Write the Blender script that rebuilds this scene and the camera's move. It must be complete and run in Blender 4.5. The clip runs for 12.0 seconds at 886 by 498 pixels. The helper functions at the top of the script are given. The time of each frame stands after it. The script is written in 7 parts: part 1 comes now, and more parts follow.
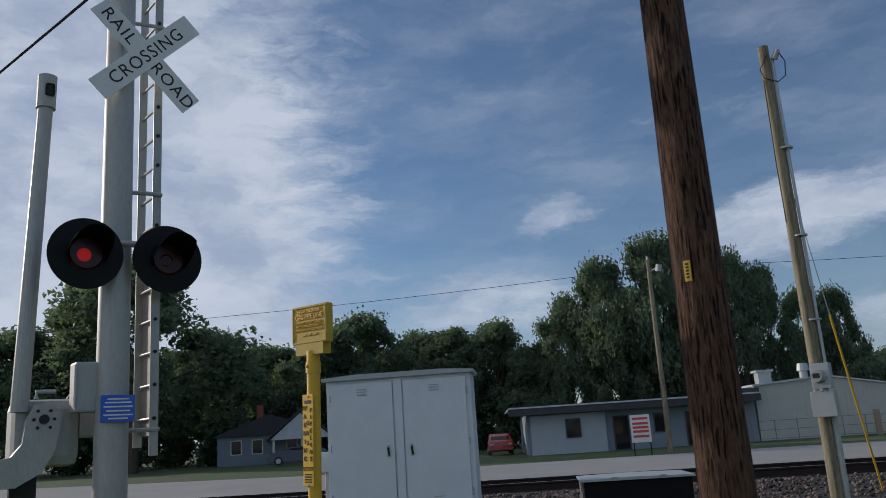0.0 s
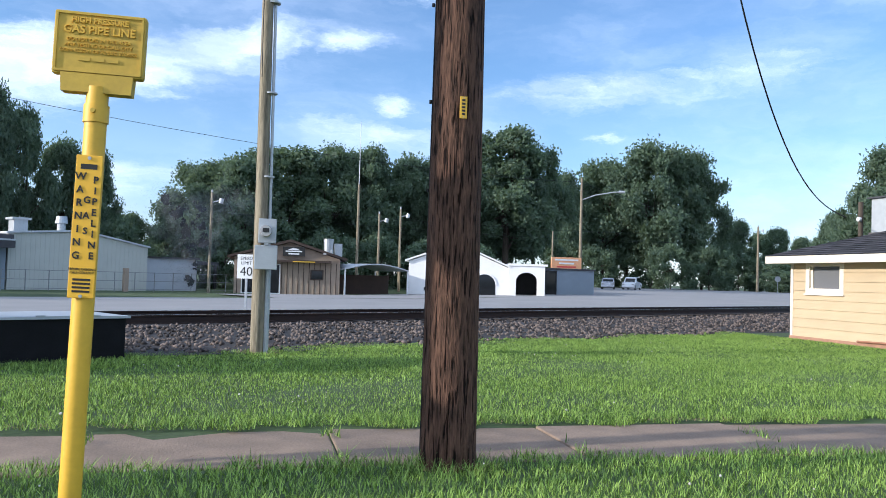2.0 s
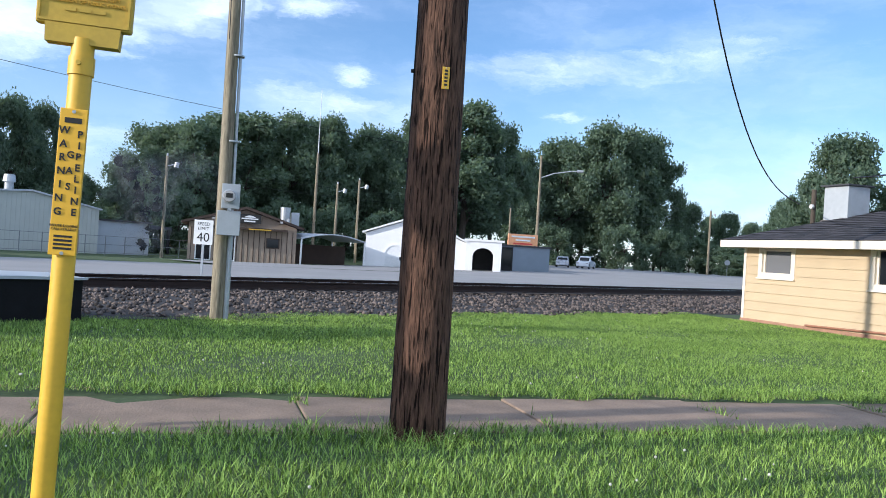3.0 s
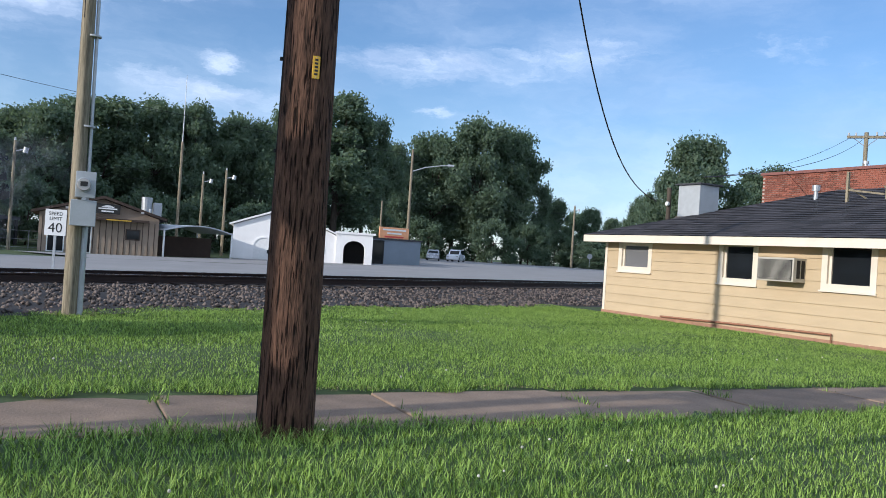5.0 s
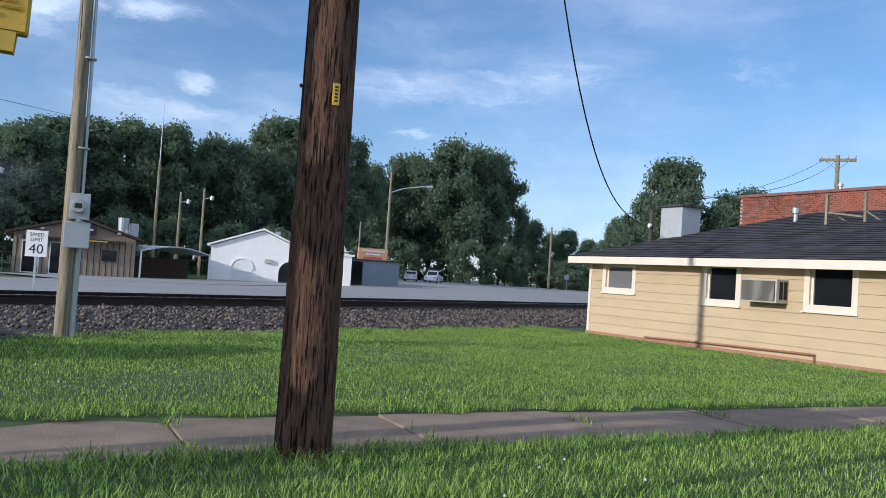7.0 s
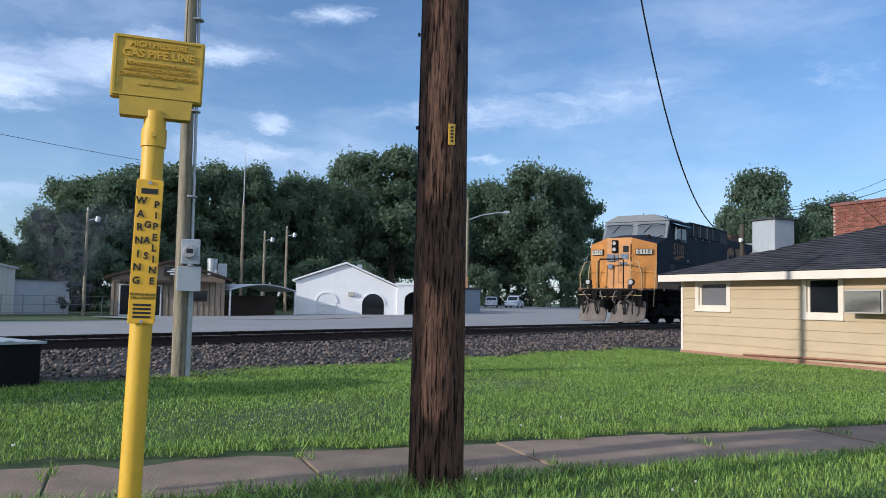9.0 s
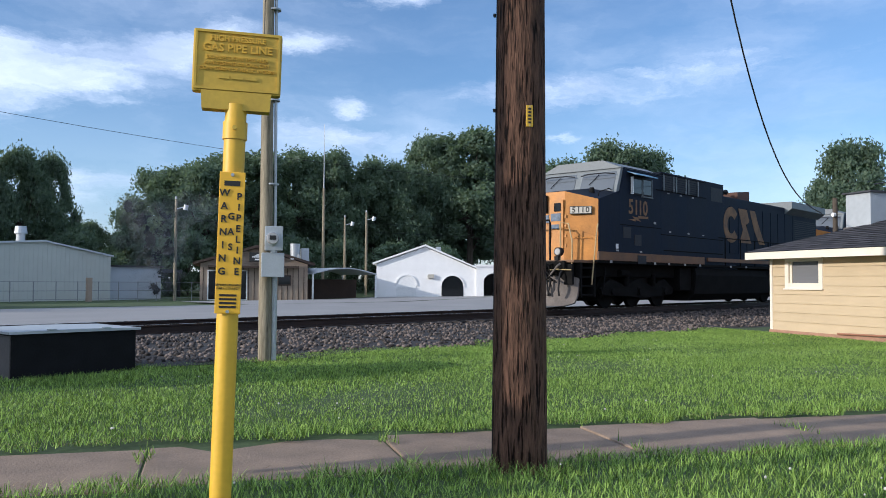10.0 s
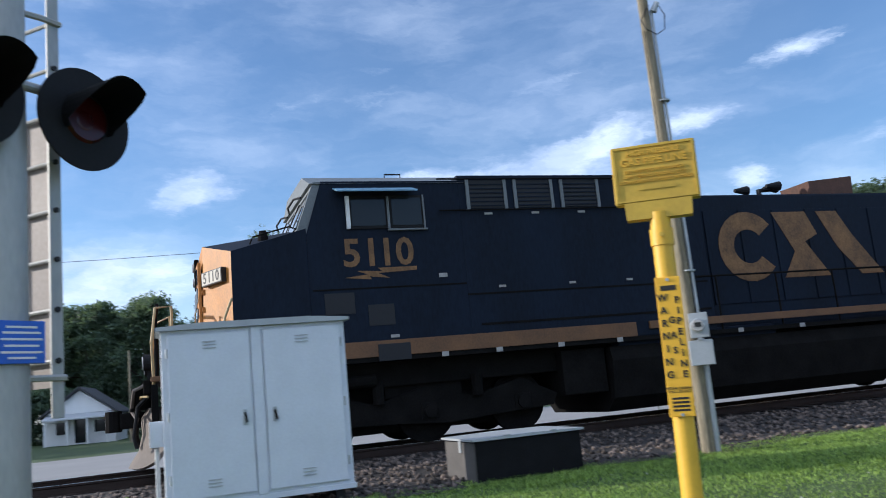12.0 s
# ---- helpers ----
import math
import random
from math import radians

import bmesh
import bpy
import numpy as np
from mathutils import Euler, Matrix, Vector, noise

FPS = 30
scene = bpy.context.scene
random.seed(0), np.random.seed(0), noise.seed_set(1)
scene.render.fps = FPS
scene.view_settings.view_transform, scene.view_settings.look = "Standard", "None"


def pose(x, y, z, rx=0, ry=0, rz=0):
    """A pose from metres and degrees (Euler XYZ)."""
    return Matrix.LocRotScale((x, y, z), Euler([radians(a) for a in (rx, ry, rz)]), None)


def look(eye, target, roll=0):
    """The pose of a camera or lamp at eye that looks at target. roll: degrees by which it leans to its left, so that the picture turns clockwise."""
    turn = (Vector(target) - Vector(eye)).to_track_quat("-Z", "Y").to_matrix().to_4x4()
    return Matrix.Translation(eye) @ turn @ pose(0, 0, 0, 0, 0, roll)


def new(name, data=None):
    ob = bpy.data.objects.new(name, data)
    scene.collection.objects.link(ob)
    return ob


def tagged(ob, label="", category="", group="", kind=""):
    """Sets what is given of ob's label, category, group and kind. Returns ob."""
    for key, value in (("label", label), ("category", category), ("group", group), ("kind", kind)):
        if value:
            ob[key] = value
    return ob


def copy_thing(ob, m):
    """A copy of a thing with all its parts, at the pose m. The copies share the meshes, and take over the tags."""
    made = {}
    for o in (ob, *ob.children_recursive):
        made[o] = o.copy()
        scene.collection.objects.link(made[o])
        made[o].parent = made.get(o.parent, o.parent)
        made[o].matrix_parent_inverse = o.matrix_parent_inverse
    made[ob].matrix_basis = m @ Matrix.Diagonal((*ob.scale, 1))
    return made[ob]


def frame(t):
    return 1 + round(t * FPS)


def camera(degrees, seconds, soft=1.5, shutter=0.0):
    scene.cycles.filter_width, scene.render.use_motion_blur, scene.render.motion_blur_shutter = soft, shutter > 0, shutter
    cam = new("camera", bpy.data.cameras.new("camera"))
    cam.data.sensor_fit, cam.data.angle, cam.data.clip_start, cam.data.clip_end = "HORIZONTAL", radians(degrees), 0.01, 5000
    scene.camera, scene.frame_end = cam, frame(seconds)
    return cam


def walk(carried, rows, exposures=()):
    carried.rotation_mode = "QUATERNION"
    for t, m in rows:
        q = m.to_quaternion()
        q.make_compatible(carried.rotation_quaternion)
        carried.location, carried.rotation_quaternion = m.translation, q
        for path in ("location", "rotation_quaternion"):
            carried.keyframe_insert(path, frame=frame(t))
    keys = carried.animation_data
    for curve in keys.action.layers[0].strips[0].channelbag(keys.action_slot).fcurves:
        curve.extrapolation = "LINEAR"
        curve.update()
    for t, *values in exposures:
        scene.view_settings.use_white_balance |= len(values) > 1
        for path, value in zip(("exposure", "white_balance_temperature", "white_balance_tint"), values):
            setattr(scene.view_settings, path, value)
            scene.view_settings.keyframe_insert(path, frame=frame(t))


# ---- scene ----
cam = camera(56.6, 12.0, soft=0.9, shutter=0.12)
PATH = [
    (0, (-0.852, -4.674, 1.117), (-1.031, -2.732, 1.562), -3.74),
    (0.3, (-1.383, -4.305, 1.107), (-1.459, -2.352, 1.528), -2.96),
    (0.5, (-1.797, -4.035, 1.087), (-1.705, -2.081, 1.504), -1.41),
    (0.8, (-2.240, -3.715, 1.096), (-1.763, -1.801, 1.426), -0.47),
    (1, (-2.471, -3.544, 1.046), (-1.650, -1.739, 1.312), 0.61),
    (1.1, (-2.559, -3.436, 1.041), (-1.569, -1.712, 1.255), 1.18),
    (1.5, (-2.855, -3.205, 1.020), (-1.511, -1.729, 1.140), 1.97),
    (2, (-3.116, -3.070, 1.009), (-1.705, -1.655, 1.081), 1.66),
    (2.5, (-3.178, -3.002, 0.999), (-1.741, -1.611, 1.033), 1.97),
    (3, (-3.193, -2.988, 0.989), (-1.705, -1.651, 1.002), 3.55),
    (3.5, (-3.192, -2.991, 0.991), (-1.653, -1.715, 0.989), 4.17),
    (3.7, (-3.190, -2.988, 0.994), (-1.620, -1.749, 0.996), 4.05),
    (5.3, (-3.162, -2.968, 0.990), (-1.471, -1.900, 1.010), 3.91),
    (5.5, (-3.169, -2.972, 0.986), (-1.470, -1.917, 1.012), 4.02),
    (6, (-3.176, -2.967, 0.987), (-1.466, -1.929, 1.035), 4.21),
    (6.5, (-3.249, -2.908, 0.989), (-1.541, -1.869, 1.046), 4.03),
    (8.4, (-3.590, -2.684, 0.994), (-1.928, -1.580, 1.120), 2.37),
    (8.5, (-3.598, -2.696, 1.000), (-1.943, -1.581, 1.130), 2.23),
    (9, (-3.611, -2.707, 1.004), (-2.013, -1.510, 1.130), 1.16),
    (9.5, (-3.594, -2.700, 1.021), (-2.065, -1.414, 1.115), 0.01),
    (10, (-3.590, -2.683, 1.023), (-2.112, -1.339, 1.101), 0.37),
    (10.5, (-3.599, -2.687, 1.017), (-2.184, -1.276, 1.082), -0.09),
    (11, (-3.602, -2.702, 1.039), (-2.290, -1.196, 1.145), -2.06),
    (11.5, (-3.621, -2.719, 1.041), (-2.498, -1.080, 1.270), -4.03),
    (11.8, (-3.664, -2.725, 1.065), (-2.767, -0.959, 1.339), -5.29),
    (12, (-3.706, -2.712, 1.079), (-3.036, -0.857, 1.412), -5.49)
]
EXPOSURES = [(t, stops + 0.05, kelvin - 130, 11) for t, stops, kelvin in ((0.0, -0.85, 6050), (0.4, -0.78, 5950), (0.8, -0.4, 5800), (1.2, 0.0, 5650), (1.6, 0.27, 5600), (2.2, 0.40, 5550), (3.7, 0.25, 5600), (5.5, -0.06, 5650), (6.5, -0.1, 5600), (8.5, -0.2, 5500), (9.5, -0.03, 5600), (10.5, 0.06, 5650), (11.2, 0.08, 5600), (12.0, 0.17, 5640))]
walk(cam, [(t, look(eye, target, roll)) for t, eye, target, roll in PATH], EXPOSURES)

# ---------------------------------------------------------------- sky and sun
SUN = Vector((-0.90, 0.40, 0.31)).normalized()


# cloud banks in the open sky: bearing, height, half width and half height in degrees, tilt, thickness
CLOUDS = [
    (3.0, 14.4, 3.2, 1.1, 8, 0.75), (19.0, 12.6, 12.0, 2.4, 6, 1.0), (30.0, 15.0, 6.0, 2.1, 10, 0.9), (38.4, 15.9, 2.6, 0.8, 5, 0.8), (40.7, 12.0, 1.5, 0.7, 0, 0.75),
    (59.0, 13.2, 11.0, 1.5, 3, 0.62), (40.0, 9.9, 8.0, 1.0, 0, 0.6), (56.6, 10.1, 2.6, 0.35, -3, 0.6), (78.0, 14.6, 7.0, 1.5, 2, 0.36), (28.0, 19.8, 5.0, 1.1, 8, 0.42),
    (45.0, 19.2, 3.2, 1.0, 8, 0.62), (22.0, 6.0, 5.5, 1.3, 0, 0.6), (-3.0, 8.8, 8.0, 2.5, 0, 0.8), (12.0, 20.0, 8.0, 2.0, 12, 0.3),
]


def make_world():
    w = bpy.data.worlds.new("sky")
    scene.world = w
    w.use_nodes = True
    nt = w.node_tree
    nt.nodes.clear()
    out = nt.nodes.new("ShaderNodeOutputWorld")
    bg = nt.nodes.new("ShaderNodeBackground")
    sky = nt.nodes.new("ShaderNodeTexSky")
    sky.sky_type = "NISHITA"
    sky.sun_disc = False
    sky.sun_elevation = math.asin(SUN.z)
    sky.sun_rotation = math.atan2(SUN.x, SUN.y)
    sky.air_density, sky.dust_density, sky.ozone_density = 1.0, 0.25, 3.0
    tc = nt.nodes.new("ShaderNodeTexCoord")
    sep = nt.nodes.new("ShaderNodeSeparateXYZ")
    nt.links.new(tc.outputs["Generated"], sep.inputs[0])

    def math_node(op, a, b=None):
        n = nt.nodes.new("ShaderNodeMath")
        n.operation = op
        for i, v in enumerate((a, b)):
            if v is None:
                continue
            if isinstance(v, (int, float)):
                n.inputs[i].default_value = v
            else:
                nt.links.new(v, n.inputs[i])
        return n.outputs[0]

    def noise_node(vector, scale, detail, rough, stretch):
        mp = nt.nodes.new("ShaderNodeMapping")
        mp.inputs["Scale"].default_value = stretch
        nt.links.new(vector, mp.inputs[0])
        n = nt.nodes.new("ShaderNodeTexNoise")
        n.inputs["Scale"].default_value, n.inputs["Detail"].default_value, n.inputs["Roughness"].default_value = scale, detail, rough
        nt.links.new(mp.outputs[0], n.inputs["Vector"])
        return n

    def ramp_node(value, lo, hi, a=0.0, b=1.0):
        n = nt.nodes.new("ShaderNodeMapRange")
        n.interpolation_type = "SMOOTHSTEP"
        for k, v in zip(("From Min", "From Max", "To Min", "To Max"), (lo, hi, a, b)):
            n.inputs[k].default_value = v
        nt.links.new(value, n.inputs["Value"])
        return n.outputs[0]

    # bearing (from +y towards +x) and height of each direction, in degrees
    bearing = math_node("MULTIPLY", math_node("ARCTAN2", sep.outputs[0], sep.outputs[1]), 57.2958)
    height = math_node("MULTIPLY", math_node("ARCSINE", sep.outputs[2]), 57.2958)
    comb = nt.nodes.new("ShaderNodeCombineXYZ")
    nt.links.new(bearing, comb.inputs[0])
    nt.links.new(height, comb.inputs[1])
    flat = comb.outputs[0]
    # ragged edges: the bearings are shifted by noise before the banks are laid out
    warp = noise_node(flat, 1.0, 9, 0.68, (0.10, 0.22, 1.0))
    off = nt.nodes.new("ShaderNodeVectorMath")
    off.operation = "MULTIPLY_ADD"
    off.inputs[1].default_value, off.inputs[2].default_value = (9.0, 3.6, 0), (-4.5, -1.8, 0)
    nt.links.new(warp.outputs["Color"], off.inputs[0])
    moved = nt.nodes.new("ShaderNodeVectorMath")
    moved.operation = "ADD"
    nt.links.new(flat, moved.inputs[0])
    nt.links.new(off.outputs[0], moved.inputs[1])
    fibre = noise_node(moved.outputs[0], 1.0, 9, 0.68, (0.14, 0.5, 1.0)).outputs["Fac"]
    total = None
    for az, el, wide, high, tilt, weight in CLOUDS:
        mp = nt.nodes.new("ShaderNodeMapping")
        mp.vector_type = "TEXTURE"
        mp.inputs["Location"].default_value = (az, el, 0)
        mp.inputs["Rotation"].default_value = (0, 0, radians(tilt))
        mp.inputs["Scale"].default_value = (wide, high, 1)
        nt.links.new(moved.outputs[0], mp.inputs[0])
        ln = nt.nodes.new("ShaderNodeVectorMath")
        ln.operation = "LENGTH"
        nt.links.new(mp.outputs[0], ln.inputs[0])
        bank = ramp_node(ln.outputs["Value"], 0.0, 1.75, weight, 0.0)
        total = bank if total is None else math_node("MAXIMUM", total, bank)
    # a thick bank round the sun that thins out eastwards, and loose cloud overhead
    west = ramp_node(math_node("ADD", bearing, math_node("MULTIPLY", sep.outputs[2], 8.0)), -19.0, -1.0, 1.0, 0.0)
    over = ramp_node(height, 24.0, 40.0, 0.0, 0.6)
    total = math_node("MAXIMUM", total, math_node("MAXIMUM", west, over))
    # thin high haze in streaks, thicker low down
    streak = noise_node(moved.outputs[0], 1.0, 7, 0.6, (0.05, 0.17, 1.0)).outputs["Fac"]
    haze = math_node("ADD", ramp_node(streak, 0.38, 0.74, 0.04, 0.34), ramp_node(height, 0.0, 15.0, 0.20, 0.0))
    shape = ramp_node(math_node("ADD", total, math_node("MULTIPLY", math_node("SUBTRACT", fibre, 0.5), 1.5)), 0.22, 1.05)
    cover = math_node("MINIMUM", math_node("ADD", math_node("MULTIPLY", math_node("SUBTRACT", 1.0, shape), haze), shape), 0.93)
    # the bank's own light and shade
    tone = noise_node(moved.outputs[0], 1.0, 5, 0.55, (0.09, 0.16, 1.0))
    body = nt.nodes.new("ShaderNodeMixRGB")
    body.inputs[1].default_value, body.inputs[2].default_value = (4.5, 5.1, 6.2, 1), (7.5, 7.8, 8.3, 1)
    nt.links.new(ramp_node(tone.outputs["Fac"], 0.36, 0.62), body.inputs[0])
    mix = nt.nodes.new("ShaderNodeMixRGB")
    nt.links.new(cover, mix.inputs[0])
    nt.links.new(sky.outputs[0], mix.inputs[1])
    nt.links.new(body.outputs[0], mix.inputs[2])
    nt.links.new(mix.outputs[0], bg.inputs[0])
    bg.inputs[1].default_value = 0.135
    nt.links.new(bg.outputs[0], out.inputs[0])


make_world()
sun = new("sun", bpy.data.lights.new("sun", "SUN"))
sun.data.energy, sun.data.angle, sun.data.color = 4.2, radians(0.6), (1.0, 0.86, 0.68)
sun.matrix_world = look(SUN * 200, (0, 0, 0))


# ---------------------------------------------------------------- materials
def mat(name, color, rough=0.7, metal=0.0, scale=8.0, vary=0.25, fine=60.0, bump=0.15, color2=None, stretch=(1, 1, 1), island=0.0, spec=0.5, coat=0.0, per_object=0.0, ramp_at=(0.3, 0.7)):
    """Base colour broken by noise at two scales, with bump and uneven roughness."""
    m = bpy.data.materials.new(name)
    m.use_nodes = True
    nt = m.node_tree
    p = nt.nodes["Principled BSDF"]
    tc = nt.nodes.new("ShaderNodeTexCoord")
    mp = nt.nodes.new("ShaderNodeMapping")
    mp.inputs["Scale"].default_value = stretch
    nt.links.new(tc.outputs["Object"], mp.inputs[0])
    big, small = nt.nodes.new("ShaderNodeTexNoise"), nt.nodes.new("ShaderNodeTexNoise")
    big.inputs["Scale"].default_value, big.inputs["Detail"].default_value = scale, 5
    small.inputs["Scale"].default_value, small.inputs["Detail"].default_value = fine, 4
    for n in (big, small):
        nt.links.new(mp.outputs[0], n.inputs["Vector"])
    add = nt.nodes.new("ShaderNodeMath")
    add.operation = "MULTIPLY_ADD"
    add.inputs[1].default_value, add.inputs[2].default_value = 0.4, 0.0
    nt.links.new(small.outputs[0], add.inputs[0])
    tot = nt.nodes.new("ShaderNodeMath")
    tot.operation = "MULTIPLY_ADD"
    tot.inputs[1].default_value = 0.6
    nt.links.new(big.outputs[0], tot.inputs[0])
    nt.links.new(add.outputs[0], tot.inputs[2])
    last = tot.outputs[0]
    if island or per_object:
        src = nt.nodes.new("ShaderNodeNewGeometry").outputs["Random Per Island"] if island else nt.nodes.new("ShaderNodeObjectInfo").outputs["Random"]
        k = nt.nodes.new("ShaderNodeMath")
        k.operation = "MULTIPLY_ADD"
        k.inputs[1].default_value = island or per_object
        nt.links.new(src, k.inputs[0])
        nt.links.new(last, k.inputs[2])
        k2 = nt.nodes.new("ShaderNodeMath")
        k2.operation = "SUBTRACT"
        k2.inputs[1].default_value = (island or per_object) / 2
        nt.links.new(k.outputs[0], k2.inputs[0])
        last = k2.outputs[0]
    ramp = nt.nodes.new("ShaderNodeValToRGB")
    c2 = color2 or tuple(min(1, v * (1 + vary)) for v in color)
    c1 = tuple(v * (1 - vary) for v in color) if color2 is None else color
    ramp.color_ramp.elements[0].position, ramp.color_ramp.elements[1].position = ramp_at
    ramp.color_ramp.elements[0].color, ramp.color_ramp.elements[1].color = (*c1, 1), (*c2, 1)
    nt.links.new(last, ramp.inputs[0])
    nt.links.new(ramp.outputs[0], p.inputs["Base Color"])
    p.inputs["Metallic"].default_value = metal
    p.inputs["Specular IOR Level"].default_value = spec
    p.inputs["Coat Weight"].default_value = coat
    rr = nt.nodes.new("ShaderNodeMapRange")
    rr.inputs["To Min"].default_value, rr.inputs["To Max"].default_value = max(0.02, rough - 0.12), min(1, rough + 0.12)
    nt.links.new(big.outputs[0], rr.inputs[0])
    nt.links.new(rr.outputs[0], p.inputs["Roughness"])
    if bump:
        b = nt.nodes.new("ShaderNodeBump")
        b.inputs["Strength"].default_value, b.inputs["Distance"].default_value = bump, 0.02
        nt.links.new(last, b.inputs["Height"])
        nt.links.new(b.outputs[0], p.inputs["Normal"])
    return m


def glow_mat(name, color, strength):
    m = bpy.data.materials.new(name)
    m.use_nodes = True
    p = m.node_tree.nodes["Principled BSDF"]
    p.inputs["Base Color"].default_value = (*color, 1)
    p.inputs["Emission Color"].default_value = (*color, 1)
    p.inputs["Emission Strength"].default_value = strength
    return m


def glass_mat(name, color, rough=0.06, spec=0.35):
    m = bpy.data.materials.new(name)
    m.use_nodes = True
    p = m.node_tree.nodes["Principled BSDF"]
    p.inputs["Base Color"].default_value = (*color, 1)
    p.inputs["Roughness"].default_value = rough
    p.inputs["Specular IOR Level"].default_value = spec
    return m


M_SOIL = mat("lawn_soil", (0.048, 0.075, 0.02), 0.95, scale=0.7, vary=0.45, fine=25, bump=0.5)
M_GRASS = mat("grass_blade", (0.04, 0.095, 0.012), 0.55, scale=0.9, fine=5, bump=0, color2=(0.37, 0.53, 0.105), island=0.95, spec=0.35)
M_STRAW = mat("dry_straw", (0.16, 0.09, 0.04), 0.9, scale=8, fine=40, bump=0, color2=(0.42, 0.32, 0.16), island=0.7)
M_CLOVER = mat("clover_flower", (0.55, 0.52, 0.45), 0.8, scale=30, bump=0, island=0.3)
M_WALK = mat("old_concrete", (0.22, 0.158, 0.11), 0.95, scale=3.0, vary=0.38, fine=60, bump=0.7, per_object=0.2)
M_STONE = mat("ballast_stone", (0.028, 0.023, 0.02), 0.95, scale=3, fine=40, bump=0.3, color2=(0.185, 0.145, 0.12), island=0.9)
M_BED = mat("ballast_bed", (0.03, 0.025, 0.022), 0.95, scale=9, vary=0.5, fine=40, bump=0.9)
M_RAIL = mat("rusted_rail", (0.035, 0.022, 0.017), 0.7, 0.4, scale=4, vary=0.4, fine=50, bump=0.3)
M_RAILTOP = mat("polished_rail", (0.45, 0.44, 0.43), 0.28, 1.0, scale=6, vary=0.15, bump=0.02)
M_TIE = mat("creosote_tie", (0.022, 0.017, 0.014), 0.9, scale=5, vary=0.5, fine=60, bump=0.6, stretch=(1, 0.2, 1))
M_ASPHALT = mat("pale_asphalt", (0.27, 0.26, 0.25), 0.9, scale=0.35, vary=0.14, fine=50, bump=0.2)
M_POLE = mat("creosoted_pole", (0.022, 0.014, 0.010), 0.85, scale=14, fine=40, bump=1.0, color2=(0.15, 0.082, 0.054), stretch=(3.4, 3.4, 0.45), spec=0.15, ramp_at=(0.33, 0.64))
M_GREYPOLE = mat("weathered_pole", (0.09, 0.075, 0.045), 0.85, scale=7, fine=40, bump=0.7, color2=(0.33, 0.28, 0.19), stretch=(3, 3, 0.2), ramp_at=(0.34, 0.62))
M_GALV = mat("galvanised_steel", (0.42, 0.44, 0.45), 0.48, 0.55, scale=9, vary=0.15, fine=50, bump=0.06)
M_DULLGREY = mat("grey_painted_metal", (0.40, 0.42, 0.43), 0.5, 0.1, scale=6, vary=0.12, fine=60, bump=0.05)
M_SILVER = mat("aluminium_paint", (0.40, 0.395, 0.375), 0.5, 0.25, scale=3, vary=0.18, fine=40, bump=0.08, stretch=(1, 1, 0.3))
M_WHITEMETAL = mat("white_enamel", (0.66, 0.69, 0.74), 0.42, scale=2.5, vary=0.07, fine=40, bump=0.04)
M_BLACK = mat("black_enamel", (0.011, 0.011, 0.012), 0.72, scale=6, vary=0.4, bump=0.05, spec=0.25)
M_DARKBOX = mat("dark_box_paint", (0.008, 0.008, 0.009), 0.7, scale=5, vary=0.5, bump=0.1, spec=0.15)
M_BOXEND = mat("worn_concrete_grey", (0.10, 0.092, 0.085), 0.8, scale=4, vary=0.3, bump=0.2)
M_GUARD = mat("dull_sheet_metal", (0.27, 0.235, 0.21), 0.6, 0.1, scale=4, vary=0.25, fine=40, bump=0.08)
M_YELLOW = mat("marker_yellow", (0.70, 0.415, 0.028), 0.5, scale=5, vary=0.1, fine=50, bump=0.08)
M_YELLOWDK = mat("faded_marker_yellow", (0.55, 0.36, 0.04), 0.65, scale=8, vary=0.15, fine=60, bump=0.12)
M_LABEL = mat("label_amber", (0.80, 0.44, 0.02), 0.5, scale=6, vary=0.06, bump=0.02)
M_INK = mat("black_ink", (0.015, 0.014, 0.012), 0.6, scale=20, vary=0.2, bump=0)
M_WHITE = mat("sign_white", (0.74, 0.74, 0.72), 0.5, scale=6, vary=0.08, bump=0.03)
M_BLUE = mat("sign_blue", (0.03, 0.12, 0.55), 0.45, scale=6, vary=0.12, bump=0.02)
M_LENS = glass_mat("dark_red_lens", (0.045, 0.003, 0.003), 0.25)
M_LIT = glow_mat("lit_red_lens", (0.6, 0.015, 0.012), 0.45)
M_SIDING = mat("tan_siding", (0.50, 0.385, 0.235), 0.75, scale=1.6, vary=0.09, fine=50, bump=0.08, stretch=(1, 1, 3), per_object=0.12)
M_TRIM = mat("cream_trim", (0.72, 0.64, 0.52), 0.6, scale=3, vary=0.08, bump=0.05)
M_SHINGLE = mat("dark_shingle", (0.034, 0.031, 0.034), 0.9, scale=2.2, vary=0.4, fine=30, bump=0.5, island=0.6)
M_FOOT = mat("clay_footing", (0.34, 0.19, 0.12), 0.9, scale=4, vary=0.25, fine=40, bump=0.4)
M_PANE = glass_mat("window_pane", (0.012, 0.014, 0.016), 0.05)
M_BLIND = glass_mat("screened_pane", (0.16, 0.16, 0.165), 0.2)
M_BRICK = mat("red_brick", (0.215, 0.072, 0.045), 0.88, scale=6, vary=0.3, fine=50, bump=0.3, per_object=0.6)
M_MORTAR = mat("mortar", (0.40, 0.33, 0.28), 0.95, scale=10, vary=0.2, bump=0.3)
M_COPING = mat("dull_red_coping", (0.20, 0.085, 0.07), 0.8, scale=5, vary=0.25, fine=40, bump=0.2)
M_ACGREY = mat("faded_plastic", (0.46, 0.43, 0.36), 0.6, scale=8, vary=0.12, bump=0.03)
# small dark parts, and shade put into colour in room, porch and slot
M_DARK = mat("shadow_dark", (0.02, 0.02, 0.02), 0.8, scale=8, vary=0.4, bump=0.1)
